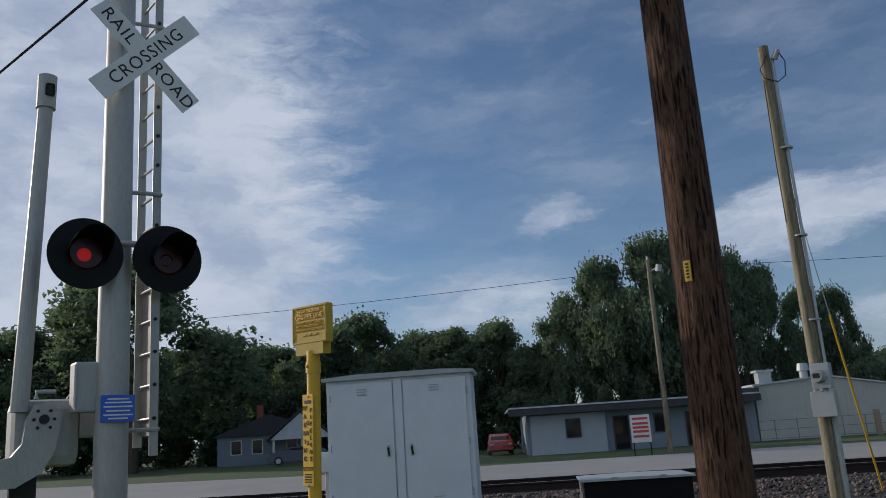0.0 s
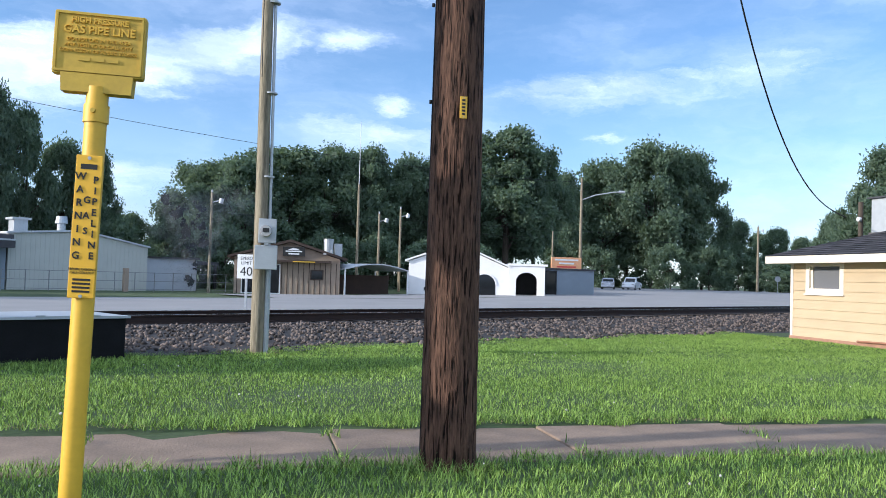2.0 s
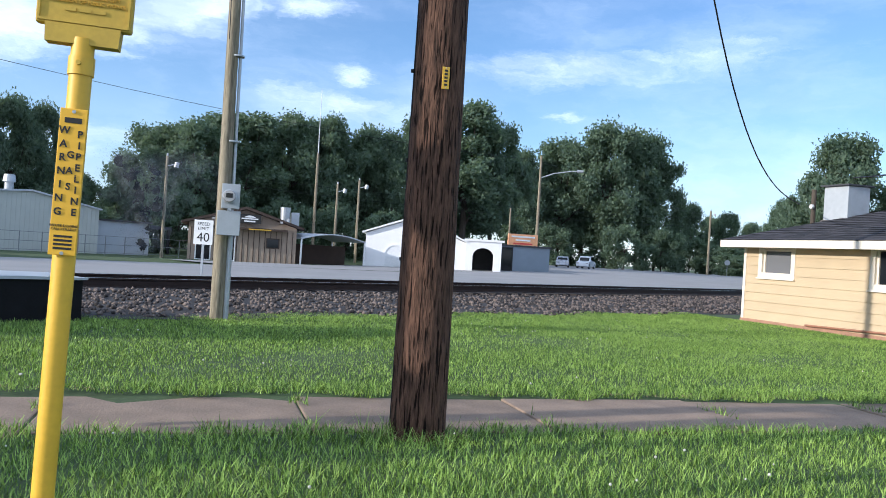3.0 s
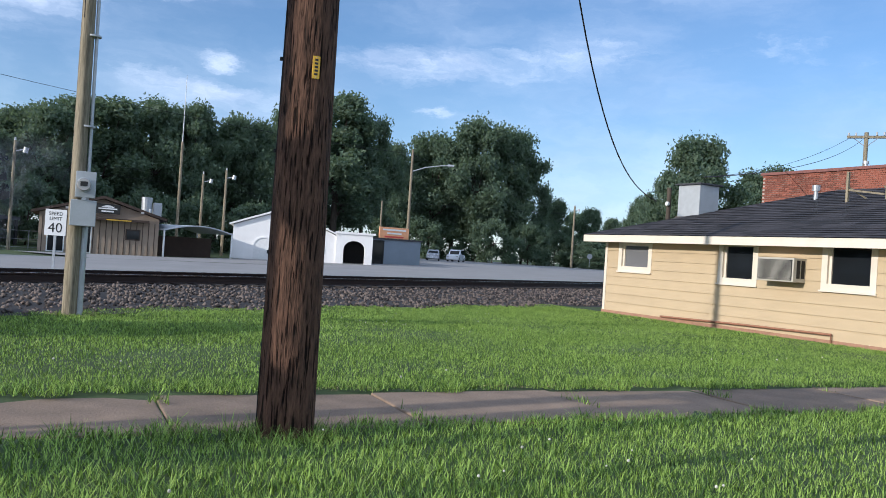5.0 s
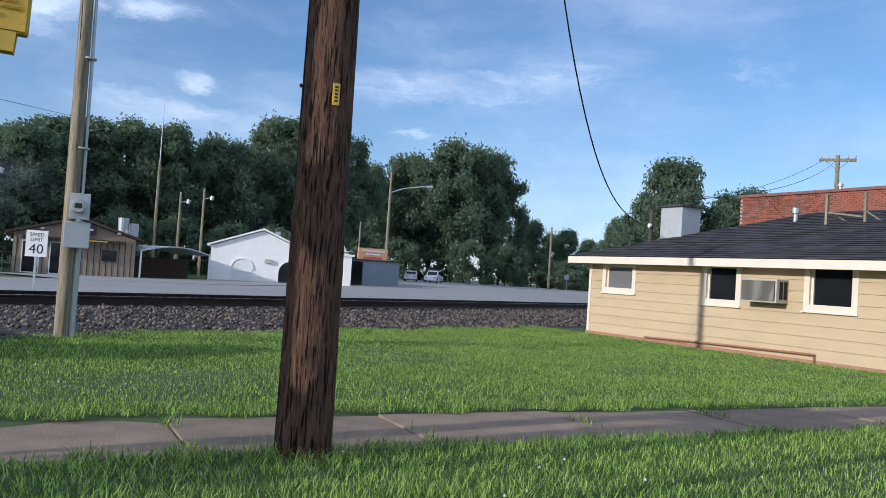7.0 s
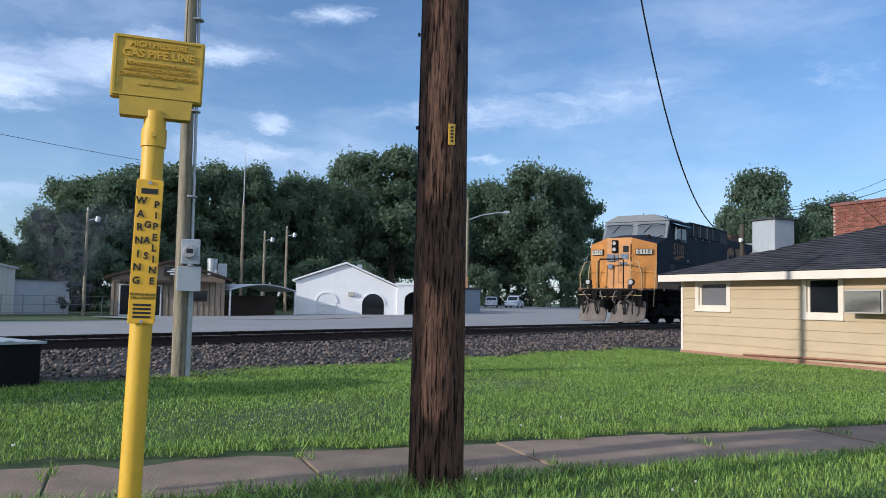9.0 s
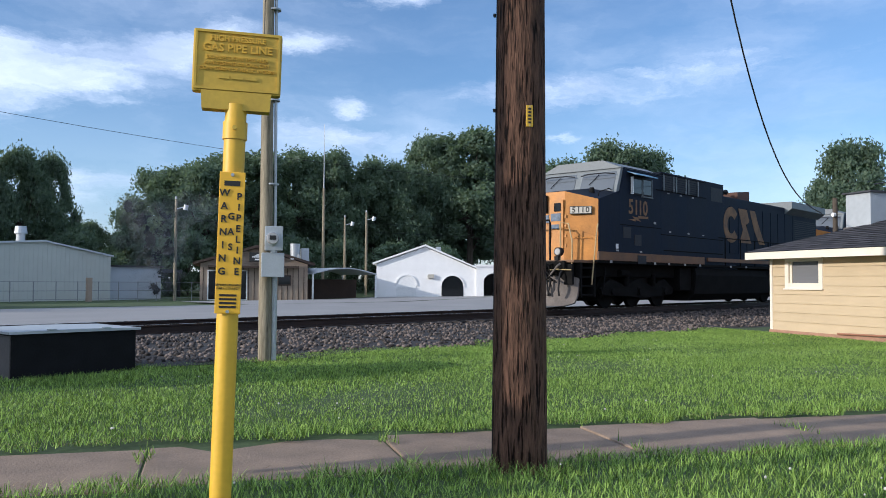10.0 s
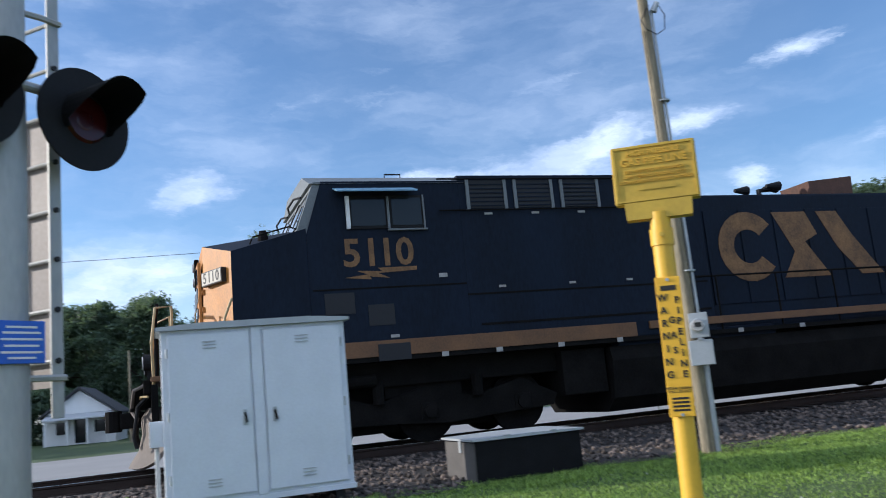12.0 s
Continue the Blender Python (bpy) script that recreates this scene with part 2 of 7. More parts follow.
M_PIPE = mat("copper_brown_pipe", (0.30, 0.14, 0.08), 0.6, scale=12, vary=0.3, bump=0.1)
M_GREYBLUE = mat("grey_block_wall", (0.22, 0.26, 0.30), 0.85, scale=1.2, vary=0.1, fine=20, bump=0.1)
M_CREAMMETAL = mat("cream_metal_wall", (0.47, 0.48, 0.43), 0.7, scale=1.2, vary=0.08, fine=25, bump=0.1)
M_LIGHTGREY = mat("pale_grey_wall", (0.40, 0.43, 0.46), 0.8, scale=1.5, vary=0.08, bump=0.1)
M_ROOFDK = mat("dark_fascia", (0.05, 0.05, 0.055), 0.7, scale=3, vary=0.3, bump=0.1)
M_ROOFPALE = mat("pale_metal_roof", (0.5, 0.52, 0.54), 0.5, 0.2, scale=2, vary=0.12, bump=0.05)
M_BROWN = mat("brown_board_wall", (0.33, 0.255, 0.19), 0.85, scale=2, vary=0.15, fine=30, bump=0.2)
M_DKBROWN = mat("dark_brown_trim", (0.055, 0.035, 0.025), 0.8, scale=3, vary=0.3, bump=0.2)
M_STUCCO = mat("white_stucco", (0.80, 0.79, 0.77), 0.85, scale=2, vary=0.05, fine=40, bump=0.15)
# leaf green lifted and blued: the distance haze is put into the colour
M_LEAF_HAZED = mat("leaf", (0.064, 0.10, 0.075), 0.6, scale=0.25, fine=1.2, bump=0, color2=(0.15, 0.205, 0.13), island=0.5, spec=0.3)
def let_through(m, share, color):
    """Part of the light passes through the leaf."""
    nt = m.node_tree
    out = nt.nodes["Material Output"]
    tr = nt.nodes.new("ShaderNodeBsdfTranslucent")
    tr.inputs[0].default_value = (*color, 1)
    mx = nt.nodes.new("ShaderNodeMixShader")
    mx.inputs[0].default_value = share
    nt.links.new(nt.nodes["Principled BSDF"].outputs[0], mx.inputs[1])
    nt.links.new(tr.outputs[0], mx.inputs[2])
    nt.links.new(mx.outputs[0], out.inputs["Surface"])


def add_cracks(m):
    """Short dark upright splits in the timber."""
    nt = m.node_tree
    p = nt.nodes["Principled BSDF"]
    tc = nt.nodes.new("ShaderNodeTexCoord")
    mp = nt.nodes.new("ShaderNodeMapping")
    mp.inputs["Scale"].default_value = (62, 62, 5.5)
    nt.links.new(tc.outputs["Object"], mp.inputs[0])
    n = nt.nodes.new("ShaderNodeTexNoise")
    n.inputs["Scale"].default_value, n.inputs["Detail"].default_value = 1.0, 3
    nt.links.new(mp.outputs[0], n.inputs["Vector"])
    r = nt.nodes.new("ShaderNodeValToRGB")
    r.color_ramp.elements[0].position, r.color_ramp.elements[1].position = 0.38, 0.44
    r.color_ramp.elements[0].color = (0.12, 0.10, 0.09, 1)
    nt.links.new(n.outputs[0], r.inputs[0])
    mx = nt.nodes.new("ShaderNodeMixRGB")
    mx.blend_type = "MULTIPLY"
    mx.inputs[0].default_value = 1.0
    old = p.inputs["Base Color"].links[0].from_socket
    nt.links.new(old, mx.inputs[1])
    nt.links.new(r.outputs[0], mx.inputs[2])
    nt.links.new(mx.outputs[0], p.inputs["Base Color"])
    b = nt.nodes.new("ShaderNodeBump")
    b.inputs["Strength"].default_value, b.inputs["Distance"].default_value = 0.8, 0.01
    nt.links.new(r.outputs[0], b.inputs["Height"])
    nt.links.new(p.inputs["Normal"].links[0].from_socket, b.inputs["Normal"])
    nt.links.new(b.outputs[0], p.inputs["Normal"])


add_cracks(M_POLE)
let_through(M_LEAF_HAZED, 0.42, (0.18, 0.25, 0.11))
let_through(M_GRASS, 0.18, (0.26, 0.36, 0.04))
M_BARK = mat("bark", (0.07, 0.055, 0.04), 0.9, scale=6, vary=0.4, fine=40, bump=0.6, stretch=(1, 1, 0.3))
M_CARWHITE = mat("white_car_paint", (0.7, 0.71, 0.72), 0.25, scale=2, vary=0.03, bump=0, coat=0.6)
M_CARGREY = mat("silver_car_paint", (0.36, 0.37, 0.39), 0.28, 0.5, scale=2, vary=0.05, bump=0, coat=0.6)
M_CARRED = mat("dull_red_car_paint", (0.30, 0.03, 0.025), 0.3, scale=2, vary=0.06, bump=0, coat=0.5)
M_CARDARK = mat("dark_car_paint", (0.03, 0.035, 0.045), 0.25, scale=2, vary=0.06, bump=0, coat=0.6)
M_TYRE = mat("rubber", (0.02, 0.02, 0.02), 0.85, scale=10, vary=0.3, bump=0.1)
M_NAVY = mat("navy_loco_paint", (0.0075, 0.0125, 0.024), 0.68, scale=1.2, vary=0.4, fine=25, bump=0.05, stretch=(1, 1, 0.35), spec=0.15)
M_ROOFGREY = mat("grey_loco_roof", (0.145, 0.16, 0.165), 0.55, scale=1.5, vary=0.25, fine=30, bump=0.08)
M_LOCOYEL = mat("loco_yellow_orange", (0.45, 0.19, 0.034), 0.55, scale=2.2, vary=0.32, fine=30, bump=0.06)
M_LOCOFADE = mat("faded_gold_paint", (0.17, 0.09, 0.035), 0.7, scale=3.5, vary=0.6, fine=30, bump=0.05)
M_LOCOSTRIPE = mat("dirty_orange_stripe", (0.15, 0.074, 0.03), 0.65, scale=2, vary=0.35, fine=30, bump=0.05)
M_TRUCK = mat("sooty_truck", (0.010, 0.0095, 0.009), 0.95, scale=3, vary=0.5, fine=30, bump=0.4, spec=0.08)
M_PLOW = mat("dusty_plow", (0.145, 0.12, 0.10), 0.8, scale=3, vary=0.35, fine=30, bump=0.3)
M_TAB = mat("dirty_white_tab", (0.34, 0.33, 0.31), 0.7, scale=12, vary=0.3, bump=0)
M_LOCORUST = mat("rusty_stack", (0.09, 0.045, 0.03), 0.85, scale=4, vary=0.4, fine=30, bump=0.2)
M_LOCOPATCH = mat("worn_blue_patch", (0.10, 0.13, 0.17), 0.6, scale=9, vary=0.6, fine=40, bump=0.05)
M_LAMPGLASS = glass_mat("headlight_glass", (0.42, 0.40, 0.38), 0.1)
M_CABGLASS = glass_mat("cab_glass", (0.10, 0.11, 0.12), 0.05, 1.0)
M_HANDRAIL = mat("handrail_gold", (0.42, 0.30, 0.14), 0.5, scale=10, vary=0.2, bump=0.02)
M_GRILLE = mat("black_grille", (0.012, 0.013, 0.016), 0.7, scale=8, vary=0.4, bump=0.2)
M_WIRE = mat("black_cable", (0.012, 0.012, 0.013), 0.7, scale=20, vary=0.2, bump=0)
M_ORANGESIGN = mat("faded_sign_orange", (0.72, 0.36, 0.18), 0.6, scale=4, vary=0.15, bump=0)
M_REDSIGN = mat("sign_red", (0.55, 0.08, 0.06), 0.6, scale=6, vary=0.1, bump=0)
M_FENCE = mat("fence_wire", (0.25, 0.26, 0.26), 0.6, 0.5, scale=10, vary=0.2, bump=0)


# ---------------------------------------------------------------- mesh helpers
def thing(name, label, category, at=None, group="", kind=""):
    ob = new(name)
    ob.empty_display_size = 0.2
    if at is not None:
        ob.matrix_world = at
    return tagged(ob, label, category, group, kind)


def part(name, bm, material, parent=None, label="", smooth=False):
    me = bpy.data.meshes.new(name)
    bm.to_mesh(me)
    bm.free()
    me.materials.append(material)
    if smooth:
        me.polygons.foreach_set("use_smooth", [True] * len(me.polygons))
        me.set_sharp_from_angle(angle=radians(40))
    ob = new(name, me)
    if parent is not None:
        ob.parent = parent
    return tagged(ob, label)


def share(name, source, parent, m):
    ob = new(name, source.data)
    ob.parent = parent
    ob.matrix_basis = m
    return ob


def box(x0, x1, y0, y1, z0, z1, bevel=0.0, bm=None, m=None):
    bm = bm or bmesh.new()
    r = bmesh.ops.create_cube(bm, size=1.0)
    t = Matrix.Translation(((x0 + x1) / 2, (y0 + y1) / 2, (z0 + z1) / 2)) @ Matrix.Diagonal((x1 - x0, y1 - y0, z1 - z0, 1))
    if m is not None:
        t = m @ t
    bmesh.ops.transform(bm, matrix=t, verts=r["verts"])
    if bevel:
        edges = list({e for v in r["verts"] for e in v.link_edges})
        bmesh.ops.bevel(bm, geom=edges, offset=bevel, segments=2, affect="EDGES", profile=0.6)
    return bm


def tube(a, b, r0, r1=None, sides=12, bm=None, caps=True):
    bm = bm or bmesh.new()
    a, b = Vector(a), Vector(b)
    r1 = r0 if r1 is None else r1
    r = bmesh.ops.create_cone(bm, cap_ends=caps, segments=sides, radius1=r0, radius2=r1, depth=(b - a).length)
    m = Matrix.Translation((a + b) / 2) @ (b - a).to_track_quat("Z", "Y").to_matrix().to_4x4()
    bmesh.ops.transform(bm, matrix=m, verts=r["verts"])
    return bm


def rod(points, r, sides=6, bm=None):
    """A bent round bar: one skin swept along the points."""
    bm = bm or bmesh.new()
    pts = [Vector(p) for p in points]
    rings = []
    side = None
    for i, p in enumerate(pts):
        d = (pts[min(i + 1, len(pts) - 1)] - pts[max(i - 1, 0)]).normalized()
        if side is None:
            side = d.orthogonal().normalized()
        side = (side - d * side.dot(d)).normalized()
        up = d.cross(side)
        rings.append([bm.verts.new(p + (side * math.cos(a) + up * math.sin(a)) * r) for a in [6.2832 * k / sides for k in range(sides)]])
    for a, b in zip(rings, rings[1:]):
        for k in range(sides):
            bm.faces.new((a[k], a[(k + 1) % sides], b[(k + 1) % sides], b[k]))
    bm.faces.new(rings[0][::-1])
    bm.faces.new(rings[-1])
    return bm


def prism(outline, y0, y1, bm=None, m=None):
    """An outline in x and z drawn out from y0 to y1."""
    bm = bm or bmesh.new()
    front = [bm.verts.new((x, y0, z)) for x, z in outline]
    back = [bm.verts.new((x, y1, z)) for x, z in outline]
    faces = [bm.faces.new(front), bm.faces.new(back[::-1])]
    n = len(outline)
    for i in range(n):
        faces.append(bm.faces.new((front[i], back[i], back[(i + 1) % n], front[(i + 1) % n])))
    bmesh.ops.recalc_face_normals(bm, faces=faces)
    if m is not None:
        bmesh.ops.transform(bm, matrix=m, verts=front + back)
    return bm


def letters(text, size, material, parent, m, name="lettering", depth=0.002, align="CENTER", spread=1.0, weight=0.0):
    cu = bpy.data.curves.new("lettering", "FONT")
    cu.body, cu.size, cu.extrude, cu.align_x, cu.align_y = text, size, depth, align, "CENTER"
    cu.space_character, cu.offset = spread, weight
    cu.resolution_u = 3
    tmp = bpy.data.objects.new("lettering", cu)
    me = bpy.data.meshes.new_from_object(tmp)
    bpy.data.objects.remove(tmp)
    me.materials.clear()
    me.materials.append(material)
    ob = new(name, me)
    ob.parent = parent
    ob.matrix_basis = m
    return ob


UP = pose(0, 0, 0, 90, 0, 0)  # turns flat lettering upright, facing -y


def ground_z(x, y):
    """The lie of the land: lawn near, flat track, lower road beyond that climbs to the right."""
    if y < 12:
        return -0.03 * max(0.0, min(1.0, (x - 4) / 10)) * 2
    k = min(1.0, (y - 13.5) / 10) if y > 13.5 else 0.0
    far = -0.38 + 0.5 * max(0.0, min(1.0, (x - 36) / 26)) + 0.25 * max(0.0, min(1.0, (x - 62) / 60))
    far += 0.35 * max(0.0, min(1.0, (-8 - x) / 25))
    return k * far


def drape(name, x0, x1, y0, y1, nx, ny, lift, material, edge=None):
    bm = bmesh.new()
    grid = []
    for j in range(ny + 1):
        row = []
        for i in range(nx + 1):
            x, y = x0 + (x1 - x0) * i / nx, y0 + (y1 - y0) * j / ny
            if edge:
                y += edge(x, j / ny)
            row.append(bm.verts.new((x, y, ground_z(x, y) + lift(x, y))))
        grid.append(row)
    for j in range(ny):
        for i in range(nx):
            bm.faces.new((grid[j][i], grid[j][i + 1], grid[j + 1][i + 1], grid[j + 1][i]))
    return part(name, bm, material, smooth=True)


# ---------------------------------------------------------------- ground, walk, track, road
WALK_A, WALK_D = Vector((0.12, 0.45, 0)), Vector((0.848, -0.53, 0)).normalized()
WALK_N = Vector((-WALK_D.y, WALK_D.x, 0))


def walk_offset(x, y):
    return (Vector((x, y, 0)) - WALK_A).dot(WALK_N) - 0.47


def make_ground():
    xs = [-900, -300, -120, -60, -30, *[-16 + 0.8 * i for i in range(46)], 26, 34, 42, 50, 58, 66, 80, 100, 130, 200, 400, 900]
    ys = [-900, -200, -60, -25, *[-9 + 0.6 * i for i in range(38)], 14.4, 16, 18, 20, 22, 24, 28, 34, 40, 48, 56, 66, 80, 110, 200, 400, 1200]
    bm = bmesh.new()
    g = [[bm.verts.new((x, y, ground_z(x, y) - 0.03 + (0.012 * noise.noise((x * 0.8, y * 0.8, 0)) if abs(x) < 25 and abs(y) < 12 else 0) - (0.06 if y > 13 else 0) - (0.03 if abs(walk_offset(x, y)) < 0.9 else 0))) for x in xs] for y in ys]
    for j in range(len(ys) - 1):
        for i in range(len(xs) - 1):
            bm.faces.new((g[j][i], g[j][i + 1], g[j + 1][i + 1], g[j + 1][i]))
    tagged(part("ground", bm, M_SOIL, smooth=True), "mown green lawn and open grassy ground", "ground", kind="structure")


def make_grass():
    rng = np.random.default_rng(3)
    n = 1150000
    # more blades near the street side, where they are seen one by one
    y = -4.4 + 11.8 * rng.random(n) ** 1.35
    x = -6.5 + 22.5 * rng.random(n)
    off = (x - WALK_A.x) * WALK_N.x + (y - WALK_A.y) * WALK_N.y - 0.47
    ragged = 0.54 + 0.06 * np.sin(x * 5.1) + 0.05 * np.sin(x * 13.7 + 1)
    edge = 6.85 - 0.05 * (x - 2) * (x > 2) + 0.25 * np.sin(x * 1.7) + 0.15 * np.sin(x * 4.3)
    patch = np.sin(x * 0.9 + 1.3 * np.sin(y)) * np.sin(y * 1.3 + 0.7 * x)
    # small clumps, shorter and longer
    tuft = np.sin(x * 23 + 4 * np.sin(y * 9)) * np.sin(y * 19 + 4 * np.sin(x * 8))
    house = (x - 15.2) * 0.875 - (y - 4.4) * 0.485 > 0
    # longer tufts round the posts and boxes
    for px, py, pr in ((2.77, 6.2, 0.5), (0.17, 0.15, 0.32), (-2.0, -0.28, 0.2), (0.4, 6.3, 0.9), (-2.6, 6.4, 1.2)):
        near = (x - px) ** 2 + (y - py) ** 2 < (pr * 1.0) ** 2
        patch = np.where(near, 2.6, patch)
    keep = (np.abs(off) > ragged) & (y < edge) & (rng.random(n) < 0.78 + 0.25 * patch) & ~house
    along = (x - WALK_A.x) * WALK_D.x + (y - WALK_A.y) * WALK_D.y
    joint = np.abs((along - 1.145 + 0.75) % 1.5 - 0.75) < 0.035 + 0.03 * np.sin(off * 9)
    keep |= joint & (np.abs(off) < 0.56) & (np.sin(off * 7 + along * 3) > 0.2) & (rng.random(n) < 0.5)
    keep &= ~((x > -3.8) & (x < -1.5) & (y > 6.5)) & ~((x > -0.3) & (x < 1.15) & (y > 6.3))
    x, y, patch, tuft = x[keep], y[keep], patch[keep], tuft[keep]
    n = len(x)
    h = (0.008 + 0.026 * rng.random(n)) * (1.0 + 0.35 * patch) * (1.0 + 0.45 * tuft) * np.where(np.abs(off[keep]) < 0.85, 1.35, 1.0)
    a, lean, w = rng.random(n) * 6.283, 0.3 + 1.9 * rng.random(n), 0.0016 + 0.003 * rng.random(n)
    w = w * np.where(y > 3, 1.45, 1.0)
    h = h * np.where(off[keep] > 0.9, 0.62, 1.0)
    z = np.array([ground_z(u, v) for u, v in zip(x, y)]) - 0.035
    co = np.empty((n, 3, 3), np.float32)
    dx, dy = np.cos(a), np.sin(a)
    co[:, 0] = np.stack([x - dy * w, y + dx * w, z], 1)
    co[:, 1] = np.stack([x + dy * w, y - dx * w, z], 1)
    co[:, 2] = np.stack([x + dx * h * lean, y + dy * h * lean, z + 0.02 + h], 1)
    me = bpy.data.meshes.new("grass")
    me.vertices.add(3 * n), me.loops.add(3 * n), me.polygons.add(n)
    me.vertices.foreach_set("co", co.ravel())
    me.loops.foreach_set("vertex_index", np.arange(3 * n, dtype=np.int32))
    me.polygons.foreach_set("loop_start", np.arange(0, 3 * n, 3, dtype=np.int32))
    me.update(calc_edges=True)
    me.materials.append(M_GRASS)
    tagged(new("grass", me), "short green lawn grass with uneven tufts", "grass", kind="stuff")
    # dead straw and thatch along the walk's edges and round the posts
    straw = bmesh.new()
    rs = random.Random(8)
    for _ in range(5200):
        if rs.random() < 0.75:
            p = WALK_A + WALK_D * rs.uniform(-5, 16) + WALK_N * (0.47 + rs.choice((-1, 1)) * rs.gauss(0.55, 0.035))
            if noise.noise((p.x * 1.3, p.y * 1.3, 9)) < -0.05:
                continue
        else:
            px, py, pr = rs.choice(((0.18, 0.15, 0.22), (-2.05, -0.25, 0.10), (2.8, 6.15, 0.25)))
            a, r = rs.uniform(0, 6.28), pr * rs.uniform(0.6, 1.3)
            p = Vector((px + r * math.cos(a), py + r * math.sin(a), 0))
        a, ln, w = rs.uniform(0, 6.28), rs.uniform(0.02, 0.06), rs.uniform(0.0015, 0.003)
        d, q = Vector((math.cos(a), math.sin(a), rs.uniform(-0.1, 0.5))), Vector((-math.sin(a), math.cos(a), 0)) * w
        z = ground_z(p.x, p.y) - 0.02 + rs.uniform(0, 0.02)
        straw.faces.new([straw.verts.new(v) for v in (Vector((p.x, p.y, z)) - q, Vector((p.x, p.y, z)) + q, Vector((p.x, p.y, z)) + d * ln)])
    tagged(part("dead_grass", straw, M_STRAW), "dry brown straw along the walk's edges", "dead grass", kind="stuff")
    bm = bmesh.new()
    for _ in range(620):
        u, v = random.uniform(-5, 12), random.uniform(-4, 5.5)
        if abs(walk_offset(u, v)) < 0.7 or noise.noise((u * 0.9, v * 0.9, 3)) < (0.0 if walk_offset(u, v) < 0 else 0.22):
            continue
        bmesh.ops.create_icosphere(bm, subdivisions=1, radius=random.uniform(0.005, 0.009), matrix=pose(u, v, ground_z(u, v) + random.uniform(0.02, 0.05)))
    tagged(part("clover_flowers", bm, M_CLOVER), "small white clover flowers in the lawn", "flowers", kind="stuff")


def make_sidewalk():
    walkway = thing("pavement", "worn concrete sidewalk slabs with cracked ragged edges", "sidewalk", kind="structure")
    src = []
    for k in range(3):
        bm = box(-0.745, 0.745, -0.53, 0.53, -0.12, 0.0, 0.012)
        for v in bm.verts:
            v.co.y += 0.02 * noise.noise((v.co.x * 3, v.co.y * 3, k * 7))
        src.append(bm)
    made = [part("slab", bm, M_WALK, walkway) for bm in src]
    turn = math.degrees(math.atan2(WALK_D.y, WALK_D.x))
    for i in range(-4, 14):
        p = WALK_A + WALK_N * 0.47 + WALK_D * (1.5 * i + 0.4)
        m = pose(p.x, p.y, -0.045 + 0.008 * math.sin(i * 2.1), 0.3 * math.sin(i), 0.3 * math.cos(i * 3), turn)
        if i < -1:
            m = m @ pose(0, -0.06, -0.01)
        if i - -4 < 3:
            made[i + 4].matrix_basis = m
        else:
            share("slab", made[i % 3], walkway, m)


TRACK_Y, RAIL_Z = 12.09, 0.195


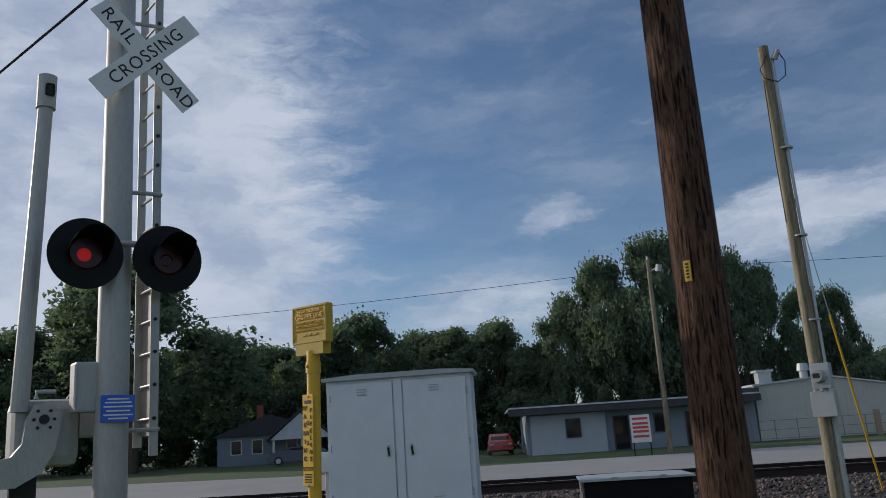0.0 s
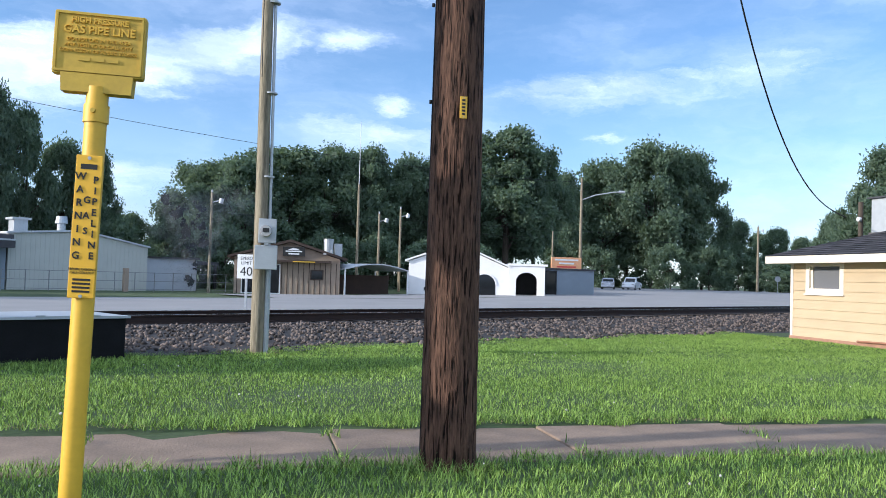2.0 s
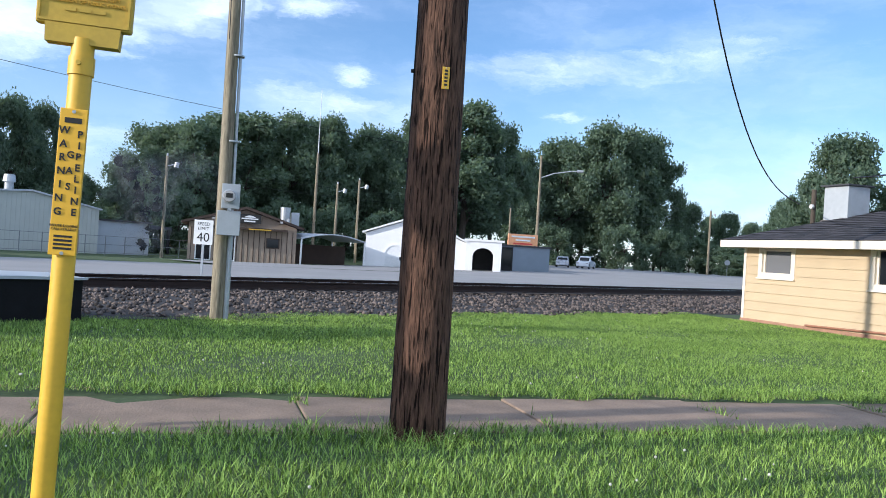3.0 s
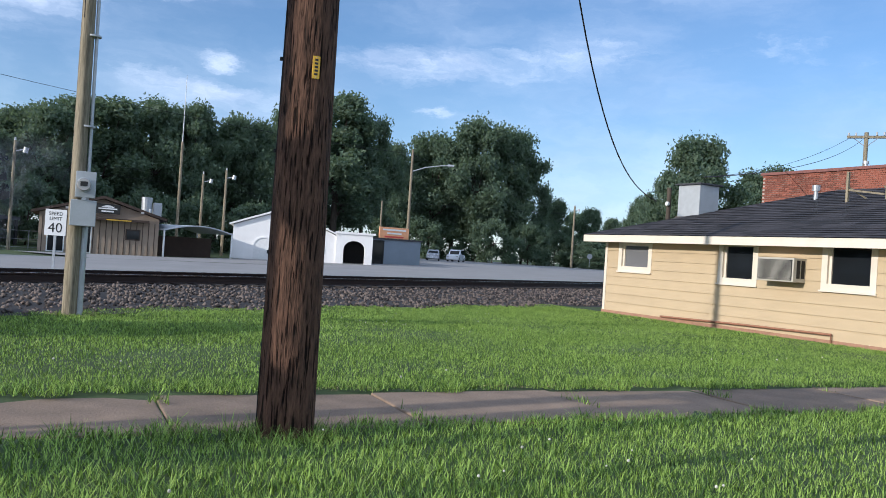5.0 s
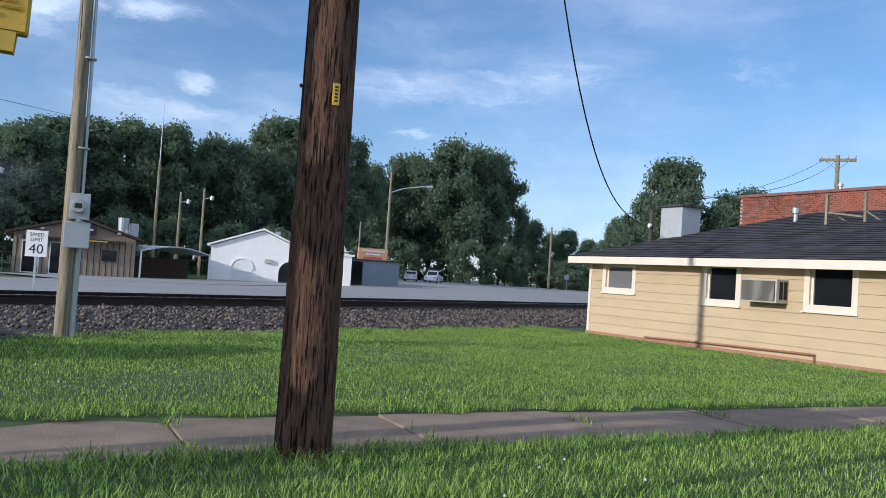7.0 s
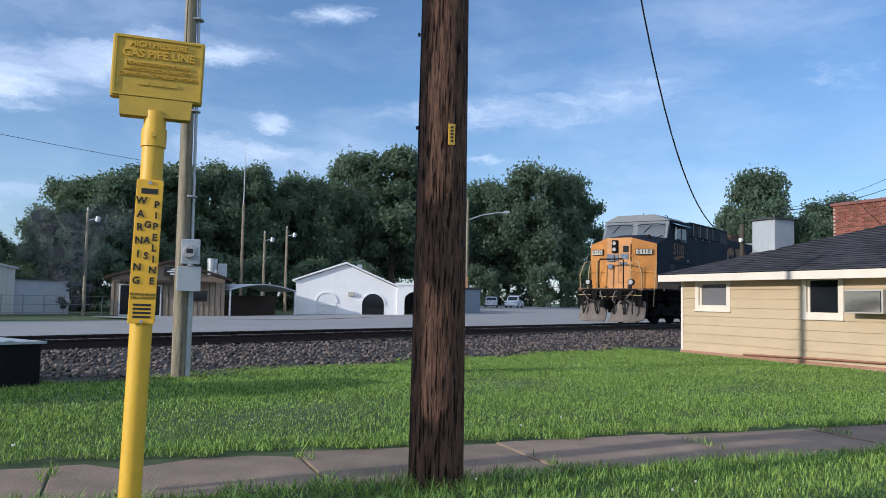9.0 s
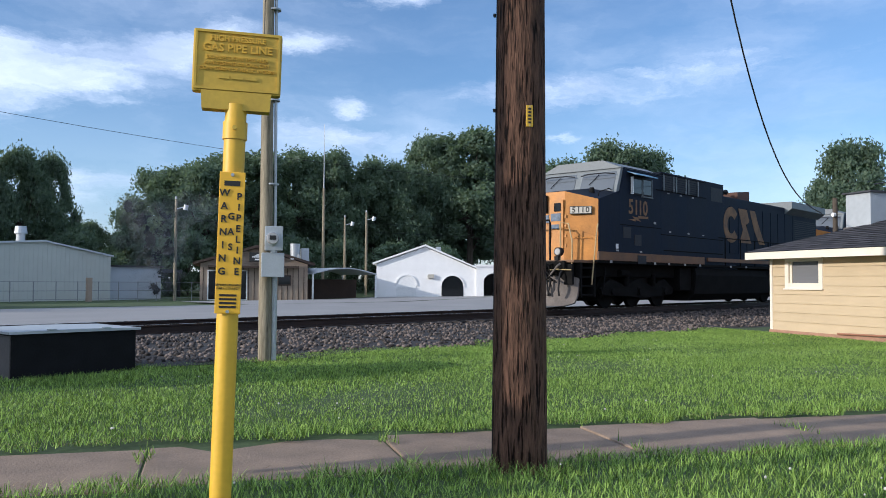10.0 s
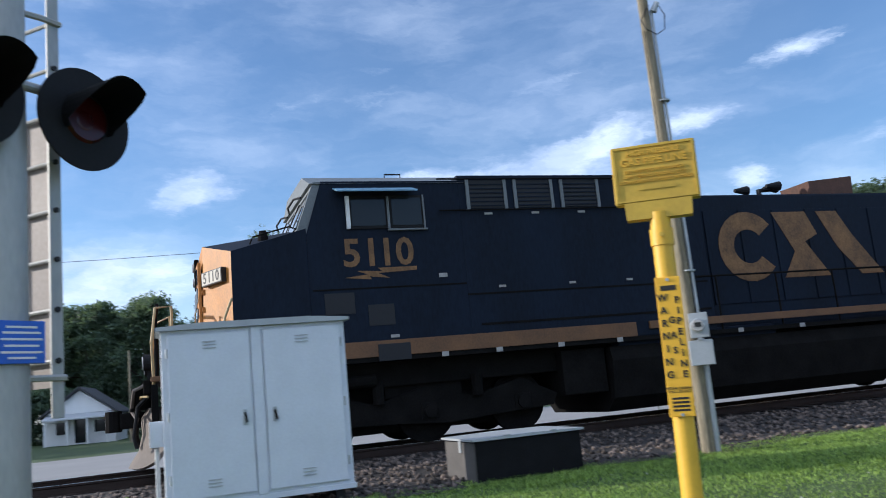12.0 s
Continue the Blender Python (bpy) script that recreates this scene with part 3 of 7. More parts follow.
def make_track():
    def hump(x, y):
        d = abs(y - TRACK_Y)
        return 0.03 - 0.045 * max(0, d - 1.5) / 4.0 + (0.02 * noise.noise((x * 1.7, y * 1.7, 2)) if abs(x) < 40 else 0)

    bed = drape("ballast", -70, 170, 6.3, 14.6, 240, 16, lambda x, y: hump(x, y) - 0.0 if y < 14 else -0.02, M_BED, lambda x, k: (0.25 * math.sin(x * 1.7) - (0.05 * (min(x, 30) - 2) if x > 2 else 0)) * (1 - k))
    tagged(bed, "grey crushed stone track bed", "ballast", kind="structure")
    track = thing("track", "rusty steel rails on creosoted wooden ties", "railway track", kind="structure")
    rail_profile = [(-0.075, 0), (0.075, 0), (0.075, 0.012), (0.012, 0.03), (0.012, 0.125), (0.037, 0.138), (0.037, 0.165), (-0.037, 0.165), (-0.037, 0.138), (-0.012, 0.125), (-0.012, 0.03), (-0.075, 0.012)]
    turn = pose(0, 0, 0, 0, 0, 90)
    for side in (-0.755, 0.755):
        r = part("rail", prism(rail_profile, -170, 70, m=pose(0, TRACK_Y + side, RAIL_Z - 0.169) @ turn), M_RAIL, track)
        part("running_surface", box(-70, 170, TRACK_Y + side - 0.03, TRACK_Y + side + 0.03, RAIL_Z - 0.0035, RAIL_Z), M_RAILTOP, track, "polished steel running surface")
    tie = part("tie", box(-0.115, 0.115, -1.3, 1.3, -0.17, 0.0, 0.012), M_TIE, track)
    tie.matrix_basis = pose(-20, TRACK_Y, RAIL_Z - 0.168)
    for i in range(1, 150):
        share("tie", tie, track, pose(-20 + 0.5 * i + random.uniform(-0.02, 0.02), TRACK_Y + random.uniform(-0.04, 0.04), RAIL_Z - 0.168, 0, 0, random.uniform(-1, 1)))
    rng = np.random.default_rng(5)
    base = np.array([(1, 0, 0), (-1, 0, 0), (0, 1, 0), (0, -1, 0), (0, 0, 1), (0, 0, -1)], np.float32)
    tri = np.array([(0, 2, 4), (2, 1, 4), (1, 3, 4), (3, 0, 4), (2, 0, 5), (1, 2, 5), (3, 1, 5), (0, 3, 5)])
    n = 26000
    x = -8 + 60 * rng.random(n) ** 1.5
    y = 5.6 + 8.6 * rng.random(n)
    edge = 6.55 - 0.05 * (np.minimum(x, 30) - 2) * (x > 2) + 0.25 * np.sin(x * 1.7)
    keep = (y > edge) & (np.abs(y - TRACK_Y) > 1.28 + 0.12 * np.sin(x * 9.0))
    x, y = x[keep], y[keep]
    n = len(x)
    z = np.array([ground_z(u, v) + hump(u, v) for u, v in zip(x, y)]) + 0.012
    s = (0.022 + 0.03 * rng.random(n))[:, None, None] * (0.6 + 0.7 * rng.random((n, 6, 1)))
    a = rng.random(n) * 6.283
    b = base[None] * s * (1, 1, 0.8)
    c = np.empty((n, 6, 3), np.float32)
    t = rng.random(n) * 1.2
    bx, by, bz = b[..., 0], b[..., 1] * np.cos(t)[:, None] - b[..., 2] * np.sin(t)[:, None], b[..., 1] * np.sin(t)[:, None] + b[..., 2] * np.cos(t)[:, None]
    c[..., 0] = x[:, None] + bx * np.cos(a)[:, None] - by * np.sin(a)[:, None]
    c[..., 1] = y[:, None] + bx * np.sin(a)[:, None] + by * np.cos(a)[:, None]
    c[..., 2] = z[:, None] + bz
    idx = (tri[None] + 6 * np.arange(n)[:, None, None]).reshape(-1)
    me = bpy.data.meshes.new("ballast_stones")
    me.vertices.add(6 * n), me.loops.add(24 * n), me.polygons.add(8 * n)
    me.vertices.foreach_set("co", c.ravel())
    me.loops.foreach_set("vertex_index", idx.astype(np.int32))
    me.polygons.foreach_set("loop_start", np.arange(0, 24 * n, 3, dtype=np.int32))
    me.update(calc_edges=True)
    me.materials.append(M_STONE)
    tagged(new("ballast_stones", me), "loose grey and brown crushed stones beside the rails", "stones", kind="stuff")


def make_road():
    ob = drape("road", -160, 260, 14.2, 37.0, 210, 12, lambda x, y: 0.0, M_ASPHALT, lambda x, k: 0.5 * math.sin(x * 0.11) * k + (max(0, x - 34) * 0.06 if x > 34 else 0) * k)
    tagged(ob, "wide pale sun-bleached asphalt road beyond the track", "road", kind="structure")
    ob = drape("parking_apron", 24, 60, 37.4, 45, 36, 6, lambda x, y: -0.004, M_ASPHALT)
    tagged(ob, "pale asphalt forecourt before the shops", "forecourt", kind="structure")
    ob = drape("car_park", 60, 150, 37.4, 84, 30, 10, lambda x, y: -0.004, M_ASPHALT)
    tagged(ob, "pale open car park beyond the shops", "car park", kind="structure")


make_ground()
make_sidewalk()
make_track()
make_road()


# ---------------------------------------------------------------- roadside things near the camera
def make_wood_pole():
    t = thing("utility_pole", "thick dark brown creosoted wooden utility pole, split and weathered", "utility pole", pose(0.178, 0.15, -0.06))
    bm = bmesh.new()
    rings, sides = 90, 56
    g = []
    for j in range(rings + 1):
        z = -0.15 + 9.3 * j / rings
        r = 0.157 - 0.0072 * z
        g.append([bm.verts.new(((r + 0.005 * noise.noise((6 * math.cos(a), 6 * math.sin(a), z * 0.5)) - 0.022 * max(0, noise.noise((15 * math.cos(a), 15 * math.sin(a), z * 0.9 + 5)) - 0.22)) * math.cos(a), r * math.sin(a), z)) for a in [6.2832 * i / sides for i in range(sides)]])
    for j in range(rings):
        for i in range(sides):
            bm.faces.new((g[j][i], g[j][(i + 1) % sides], g[j + 1][(i + 1) % sides], g[j + 1][i]))
    bm.faces.new(g[-1])
    part("shaft", bm, M_POLE, t, smooth=True)
    # ground wire with staples down the side
    a = radians(140)
    cx, cy = 0.160 * math.cos(a), 0.160 * math.sin(a)
    part("ground_wire", rod([(math.cos(a) * (0.157 - 0.0072 * z), math.sin(a) * (0.157 - 0.0072 * z), z) for z in (0, 2, 4, 6, 8)], 0.004), M_WIRE, t)
    for z in (0.5, 1.0, 1.55, 2.05, 2.6):
        part("staple", box(cx * 0.95 - 0.006, cx * 0.95 + 0.006, cy * 0.95 - 0.006, cy * 0.95 + 0.006, z, z + 0.02), M_DARK, t)
    d = Vector((-0.547, -0.837, 0)).normalized()
    tag = thing("pole_tag", "small yellow metal number tag nailed to the pole", "tag", look(Vector((0.178, 0.15, 1.945)) + d * 0.150, Vector((0.178, 0.15, 1.945)) + d * 2))
    # the tag's own axes: x across, y up, -z outward
    part("plate", box(-0.02, 0.02, -0.06, 0.06, -0.004, 0.002, 0.0015), M_YELLOW, tag)
    for k in range(5):
        part("character_bar", box(-0.009, 0.009, -0.042 + 0.019 * k, -0.031 + 0.019 * k, -0.006, -0.0042), M_INK, tag)
    for k in (-0.053, 0.053):
        part("nail", tube((0, k, -0.008), (0, k, 0), 0.003, sides=8), M_GALV, tag)


def make_meter_pole():
    t = thing("meter_pole", "slim weathered wooden service pole with a grey conduit", "utility pole", pose(2.77, 6.2, -0.04))
    part("shaft", tube((0, 0, -0.2), (-0.03, 0, 6.1), 0.09, 0.068, 20), M_GREYPOLE, t, smooth=True)
    side = Vector((0.66, -0.6, 0)).normalized()
    c = side * 0.108
    part("conduit", rod([(c.x, c.y, 0), (c.x, c.y, 1.2)], 0.038, 12), M_GALV, t)
    part("service_conduit", rod([(c.x, c.y, 1.70), (c.x * 0.82, c.y * 0.82, 4.0), (c.x * 0.66, c.y * 0.66, 5.9)], 0.02, 10), M_GALV, t)
    part("weatherhead", tube((c.x * 0.9, c.y * 0.9, 5.88), (c.x * 1.5, c.y * 1.5, 6.0), 0.05, 0.035, 10), M_GALV, t)
    for z in (2.3, 3.4, 4.6):
        part("strap", tube((c.x * 0.55, c.y * 0.55, z), (c.x * 0.55, c.y * 0.55, z + 0.02), 0.088, sides=14), M_DULLGREY, t)
    part("loop_wire", rod([(c.x * 1.5, c.y * 1.5, 5.98), (c.x * 2.2, c.y * 2.2, 5.8), (c.x * 2.0, c.y * 2.0, 5.6), (c.x * 1.0, c.y * 1.0, 5.55), (-0.1, -0.1, 5.6), (-0.13, -0.05, 5.75), (-0.02, -0.1, 5.95)], 0.007), M_WIRE, t)
    part("drop_wire", rod([(-0.10, -0.04, 5.6), (-0.115, -0.05, 4.4), (-0.105, -0.05, 3.6)], 0.006), M_WIRE, t)
    front = Vector((-0.56, -0.83, 0)).normalized()
    b = thing("meter_box", "grey electric meter box with a round glass meter", "electric meter", look(Vector((2.80, 6.07, 1.50)), Vector((2.80, 6.07, 1.50)) + front))
    part("upper_box", box(-0.10, 0.125, -0.10, 0.21, -0.16, -0.02, 0.008), M_DULLGREY, b)
    part("lower_box", box(-0.12, 0.165, -0.44, -0.13, -0.17, -0.02, 0.008), M_DULLGREY, b)
    part("neck", box(-0.03, 0.05, -0.14, -0.09, -0.13, -0.04), M_DULLGREY, b)
    part("meter_ring", tube((0.03, 0.05, -0.16), (0.03, 0.05, -0.185), 0.088, 0.085, 24), M_GALV, b)
    part("meter_glass", tube((0.03, 0.05, -0.185), (0.03, 0.05, -0.26), 0.078, 0.068, 24), M_LAMPGLASS, b, "clear glass meter dome")
    part("dial", box(-0.01, 0.07, 0.03, 0.085, -0.266, -0.26), M_DARK, b)
    part("latch", box(0.0, 0.04, -0.13, -0.10, -0.19, -0.16), M_GALV, b)
    g = thing("guy_wire", "steel guy wire with a yellow plastic guard", "guy wire")
    a0, a1 = Vector((2.8, 6.27, 4.3)), Vector((3.93, 7.85, 0.0))
    part("wire", rod([a0, a1], 0.006), M_GALV, g)
    part("guard", rod([a1, a1 + (a0 - a1) * 0.56], 0.016, 8), M_YELLOW, g)


def make_wires():
    t = thing("service_cable", "twisted black service cable sagging to the house", "cable")
    along, left = Vector((-0.945, -0.327, 0)), Vector((-0.327, 0.945, 0))
    end = []
    for i in range(26):
        s = 12.0 * i / 25
        p = Vector((16.0, 3.5, 2.62 + 0.0040 * s**3)) + along * s + left * (0.162 * s)
        end.append(p)
    part("strand", rod(end, 0.012), M_WIRE, t)
    for name, pa, pb, sag in [("overhead_line", (-60, 41, 9.5), (6.3, 41.3, 9.6), 0.9), ("overhead_line", (6.3, 41.3, 9.6), (57.6, 40.3, 10.0), 0.8), ("overhead_line", (57.6, 40.3, 9.9), (115.4, 50, 9.3), 0.6), ("overhead_line", (36, 64, 7.2), (115.4, 50, 8.8), 0.8), ("overhead_line", (36, 64, 6.4), (115.4, 50, 7.6), 0.8), ("overhead_line", (-20.1, 14.8, 7.14), (0.17, 0.15, 7.14), 0.0), ("overhead_line", (65.5, 4.46, 12.0), (16, 2.4, 3.2), 0.6), ("overhead_line", (65.5, 5.46, 12.0), (40, 9, 6), 0.6)]:
        w = thing(name, "thin black overhead wire", "wire", group="overhead wires")
        pa, pb = Vector(pa), Vector(pb)
        pts = []
        for i in range(17):
            k = i / 16
            p = pa.lerp(pb, k)
            p.z -= 4 * sag * k * (1 - k)
            pts.append(p)
        part("strand", rod(pts, 0.013 if sag else 0.02, 5), M_WIRE, w)


def make_gas_marker():
    t = thing("pipeline_marker", "yellow gas pipeline marker post with an embossed metal sign", "marker post", pose(-2.034, -0.256, -0.04, 0, 1.35, -35.3))
    part("post", tube((0, 0, -0.1), (0, 0, 1.66), 0.036, sides=24), M_YELLOW, t, smooth=True)
    part("collar", tube((0, 0, 1.54), (0, 0, 1.60), 0.041, sides=24), M_YELLOW, t, smooth=True)
    part("collar_bolt", tube((0.0, -0.04, 1.575), (0.0, -0.052, 1.575), 0.008, sides=8), M_YELLOWDK, t)
    part("sign_foot", prism([(-0.112, 1.638), (0.112, 1.638), (0.116, 1.70), (-0.116, 1.70)], -0.028, 0.028), M_YELLOWDK, t)
    sign = part("sign_plate", box(-0.147, 0.147, -0.025, 0.02, 1.695, 1.91, 0.010), M_YELLOWDK, t, "embossed yellow metal plate")
    rim = bmesh.new()
    for x0, x1, z0, z1 in [(-0.14, 0.14, 1.897, 1.905), (-0.14, 0.14, 1.703, 1.711), (-0.14, -0.133, 1.711, 1.897), (0.133, 0.14, 1.711, 1.897)]:
        box(x0, x1, -0.030, -0.024, z0, z1, bm=rim)
    part("rim", rim, M_YELLOWDK, sign)
    for text, size, z in [("HIGH PRESSURE", 0.026, 1.878), ("GAS PIPE LINE", 0.037, 1.846)]:
        letters(text, size, M_YELLOW, sign, pose(0, -0.025, z) @ UP, depth=0.0055, weight=0.0008)
    for text, z in [("DO NOT DIG IN THIS AREA", 1.812), ("ANY TESTING OR CALL CITY", 1.793), ("COMMISSION OF PUBLIC WORKS", 1.774)]:
        letters(text, 0.0165, M_YELLOW, sign, pose(0, -0.025, z) @ UP, depth=0.005)
    for k in range(3):
        part("line_bar", box(-0.06 + 0.045 * k, -0.025 + 0.045 * k, -0.029, -0.024, 1.742, 1.754), M_YELLOWDK, sign)
    lab = part("warning_strip", box(-0.042, 0.042, -0.043, -0.0365, 0.95, 1.425, 0.0025), M_LABEL, t, "amber warning strip with black lettering")
    for word, x, top, step, size in (("WARNING", -0.0235, 1.353, 0.0438, 0.033), ("GAS", 0.001, 1.275, 0.0515, 0.031), ("PIPELINE", 0.0245, 1.342, 0.036, 0.032)):
        for k, ch in enumerate(word):
            letters(ch, size, M_INK, lab, pose(x, -0.0445, top - step * k) @ UP, depth=0.0008, weight=0.0008)
    part("emblem_bar", box(-0.026, 0.026, -0.0445, -0.043, 1.378, 1.395), M_INK, lab)
    letters("BEFORE DIGGING\nCALL COLLECT", 0.011, M_INK, lab, pose(0, -0.0445, 1.040) @ UP, depth=0.0006)
    for z in (0.995, 1.008, 0.982, 0.969):
        part("line_bar", box(-0.028, 0.028, -0.0445, -0.043, z, z + 0.007), M_INK, lab)
    for z in (0.957, 1.415):
        part("screw", tube((0, -0.047, z), (0, -0.042, z), 0.006, sides=8), M_GALV, lab)


def make_cabinet():
    t = thing("signal_cabinet", "large white steel railway signal cabinet with two doors, on dark legs", "equipment cabinet", pose(-2.64, 6.6, 0))
    part("body", box(-1.0, 1.0, 0.02, 0.75, 0.14, 1.96, 0.01), M_WHITEMETAL, t)
    part("roof", prism([(-1.05, 1.96), (1.05, 1.96), (1.05, 2.0), (0.6, 2.03), (-0.6, 2.03), (-1.05, 2.0)], -0.05, 0.82), M_DULLGREY, t, "grey overhanging roof")
    part("plinth", box(-1.02, 1.02, 0.0, 0.77, 0.09, 0.145, 0.004), M_WHITEMETAL, t)
    part("centre_post", box(-0.055, 0.055, -0.012, 0.02, 0.15, 1.95, 0.003), M_WHITEMETAL, t)
    for s in (-1, 1):
        d = part("door", box(0.075 if s > 0 else -0.93, 0.93 if s > 0 else -0.075, -0.018, 0.02, 0.19, 1.91, 0.006), M_WHITEMETAL, t)
        hx = 0.16 * s
        h = part("handle", box(hx - 0.02, hx + 0.02, -0.03, -0.016, 0.90, 1.06, 0.004), M_GALV, d, "grey lever handle")
        part("lever", rod([(hx, -0.035, 1.02), (hx, -0.06, 1.02), (hx + 0.015, -0.06, 0.92)], 0.013, 8), M_BLACK, h)
        for zc in (1.78, 0.32):
            for k in range(3):
                part("vent_slot", prism([(0.5 * s - 0.07, zc + 0.035 * (k - 1)), (0.5 * s + 0.07, zc + 0.035 * (k - 1)), (0.5 * s + 0.07, zc + 0.012 + 0.035 * (k - 1)), (0.5 * s - 0.07, zc + 0.012 + 0.035 * (k - 1))], -0.028, -0.017), M_DULLGREY, d)
        for zc in (0.4, 1.05, 1.72):
            part("hinge", tube((0.945 * s, -0.02, zc - 0.05), (0.945 * s, -0.02, zc + 0.05), 0.011, sides=8), M_GALV, d)
    for x in (-0.9, -0.45, -0.05, 0.4, 0.85):
        part("leg", box(x - 0.05, x + 0.05, 0.1, 0.6, -0.1, 0.09), M_DARK, t)
    part("side_box", box(-1.14, -1.0, 0.1, 0.32, 0.75, 1.02, 0.01), M_WHITEMETAL, t, "small conduit box on the cabinet's side")
    part("side_conduit", tube((-1.07, 0.2, -0.05), (-1.07, 0.2, 0.75), 0.025, sides=10), M_GALV, t)

    b = thing("battery_box", "low black battery box with a pale lid and worn concrete end", "equipment box", pose(-0.26, 6.38, 0))
    part("body", box(0.0, 1.36, 0.0, 1.05, -0.05, 0.44, 0.012), M_DARKBOX, b)
    part("end_panel", box(-0.012, 0.0, 0.02, 1.03, -0.05, 0.42, 0.003), M_BOXEND, b, "worn pale end panel")
    part("lid", prism([(-0.04, 0.44), (1.4, 0.44), (1.4, 0.465), (0.7, 0.475), (-0.04, 0.465)], -0.035, 1.09), M_DULLGREY, b, "pale grey lid")
    part("hasp", box(-0.03, -0.012, 0.42, 0.50, 0.30, 0.44, 0.004), M_GALV, b)
    for x in (0.35, 0.95):
        part("lid_catch", box(x, x + 0.09, -0.045, -0.01, 0.47, 0.483), M_GALV, b)
    blk = thing("concrete_block", "low weathered concrete footing block in the gravel", "footing", pose(-4.6, 6.1, 0))
    part("block", box(-0.35, 0.35, -0.3, 0.3, -0.1, 0.12, 0.02), M_FOOT, blk)
    weed = thing("weed_clump", "bright green broad-leaved weed at the cabinet's foot", "weed", pose(-3.95, 6.4, -0.03))
    bm = bmesh.new()
    for i in range(26):
        a, h = random.uniform(0, 6.28), random.uniform(0.12, 0.3)
        p = Vector((math.cos(a) * random.uniform(0.02, 0.16), math.sin(a) * random.uniform(0.02, 0.16), h))
        s = Vector((-math.sin(a), math.cos(a), 0)) * 0.03
        o = Vector((math.cos(a), math.sin(a), 0.3)) * 0.11
        bm.faces.new([bm.verts.new(q) for q in (p, p + o * 0.5 + s, p + o, p + o * 0.5 - s)])
        tube((0, 0, 0), p, 0.003, sides=4, bm=bm)
    part("leaves", bm, mat("weed_leaf", (0.22, 0.42, 0.03), 0.5, scale=5, vary=0.3, bump=0, island=0.3), weed)


def make_crossing_signal():
    # faces the street: local -y is the way that the lights look
    yaw = 42.0
    t = thing("crossing_signal", "silver railway crossing signal mast with crossbuck, twin red lights and ladder", "crossing signal", pose(-4.42, 2.36, 0, 0, 0, yaw))
    part("mast", tube((-0.09, 0, 0.3), (-0.09, 0, 5.6), 0.145, 0.125, 28), M_SILVER, t, smooth=True)
    base = part("base", tube((0, 0, -0.1), (0, 0, 0.45), 0.2, 0.17, 20), M_SILVER, t, smooth=True)
    for k in range(4):
        part("base_fin", prism([(0.15, -0.05), (0.34, -0.05), (0.34, 0.05), (0.19, 0.5), (0.15, 0.5)], -0.012, 0.012, m=pose(0, 0, 0, 0, 0, 45 + 90 * k)), M_SILVER, base)
    part("footing", box(-0.45, 0.45, -0.45, 0.45, -0.2, -0.03, 0.02), M_BOXEND, t)
    part("light_arm", rod([(-0.36, -0.14, 3.0), (0.36, -0.14, 3.0)], 0.03, 12), M_SILVER, t)
    for s, lens in ((-1, M_LENS), (1, M_LENS)):
        x = 0.355 * s - 0.035
        disc = part("target_disc", tube((x, -0.19, 2.87), (x, -0.205, 2.87), 0.315, sides=40), M_BLACK, t, "round black backing disc")
        part("lamp_housing", tube((x, -0.19, 2.87), (x, -0.02, 2.87), 0.17, 0.13, 24), M_BLACK, disc)
        part("lens", tube((x, -0.206, 2.87), (x, -0.225, 2.87), 0.15, 0.135, 28), M_LENS, disc, "dark red signal lens")
        glow = tube((x - 0.02, -0.226, 2.85), (x - 0.02, -0.229, 2.85), 0.06, 0.045, 20)
        part("lamp_core", glow, M_LIT if s < 0 else M_LENS, disc)
        hood = bmesh.new()
        n = 18
        g = []
        for i in range(n + 1):
            a = radians(-30 + 240 * i / n)
            for r, depth in ((0.165, -0.205), (0.17, -0.205 - 0.37 * min(1.0, max(0.15, 0.45 + math.sin(a))))):
                g.append(hood.verts.new((x + r * math.cos(a), depth, 2.87 + r * math.sin(a))))
        for i in range(n):
            hood.faces.new((g[2 * i], g[2 * i + 1], g[2 * i + 3], g[2 * i + 2]))
        bmesh.ops.solidify(hood, geom=hood.faces[:], thickness=0.006)
        part("hood", hood, M_BLACK, disc)
        part("hanger", tube((x, -0.12, 2.88), (x, -0.12, 3.0), 0.02, sides=8), M_SILVER, disc)
    for k, ang in enumerate((45, -45)):
        m = pose(0.10, -0.17 - 0.012 * k, 4.86, 0, ang, 0)
        bl = part("crossbuck_blade", box(-0.62, 0.62, -0.004, 0.004, -0.115, 0.115, 0.003, m=m), M_WHITE, t, "white crossbuck blade with black lettering")
        if k == 0:
            letters("RAIL", 0.175, M_INK, bl, m @ pose(-0.36, -0.006, -0.004) @ UP, depth=0.001, spread=1.15)
            letters("ROAD", 0.175, M_INK, bl, m @ pose(0.36, -0.006, -0.004) @ UP, depth=0.001, spread=1.1)
        else:
            letters("CROSSING", 0.175, M_INK, bl, m @ pose(0, -0.006, -0.004) @ UP, depth=0.001, spread=1.12)
    part("crossbuck_bracket", box(-0.1, 0.08, -0.17, -0.1, 4.7, 5.0), M_GALV, t)
    sg = part("blue_sign", box(-0.22, 0.06, -0.165, -0.13, 1.42, 1.65, 0.003), M_BLUE, t, "blue emergency notice plate with white lines")
    for z, w in ((1.615, 0.09), (1.585, 0.11), (1.55, 0.12), (1.515, 0.10), (1.48, 0.12), (1.45, 0.08)):
        part("line_bar", box(-w - 0.08, w - 0.08, -0.1675, -0.1655, z - 0.006, z + 0.006), M_WHITE, sg)
    lad = part("ladder", box(0.246, 0.326, 0.04, 0.055, 1.12, 6.2, 0.003), M_SILVER, t, "steel ladder beside the mast")
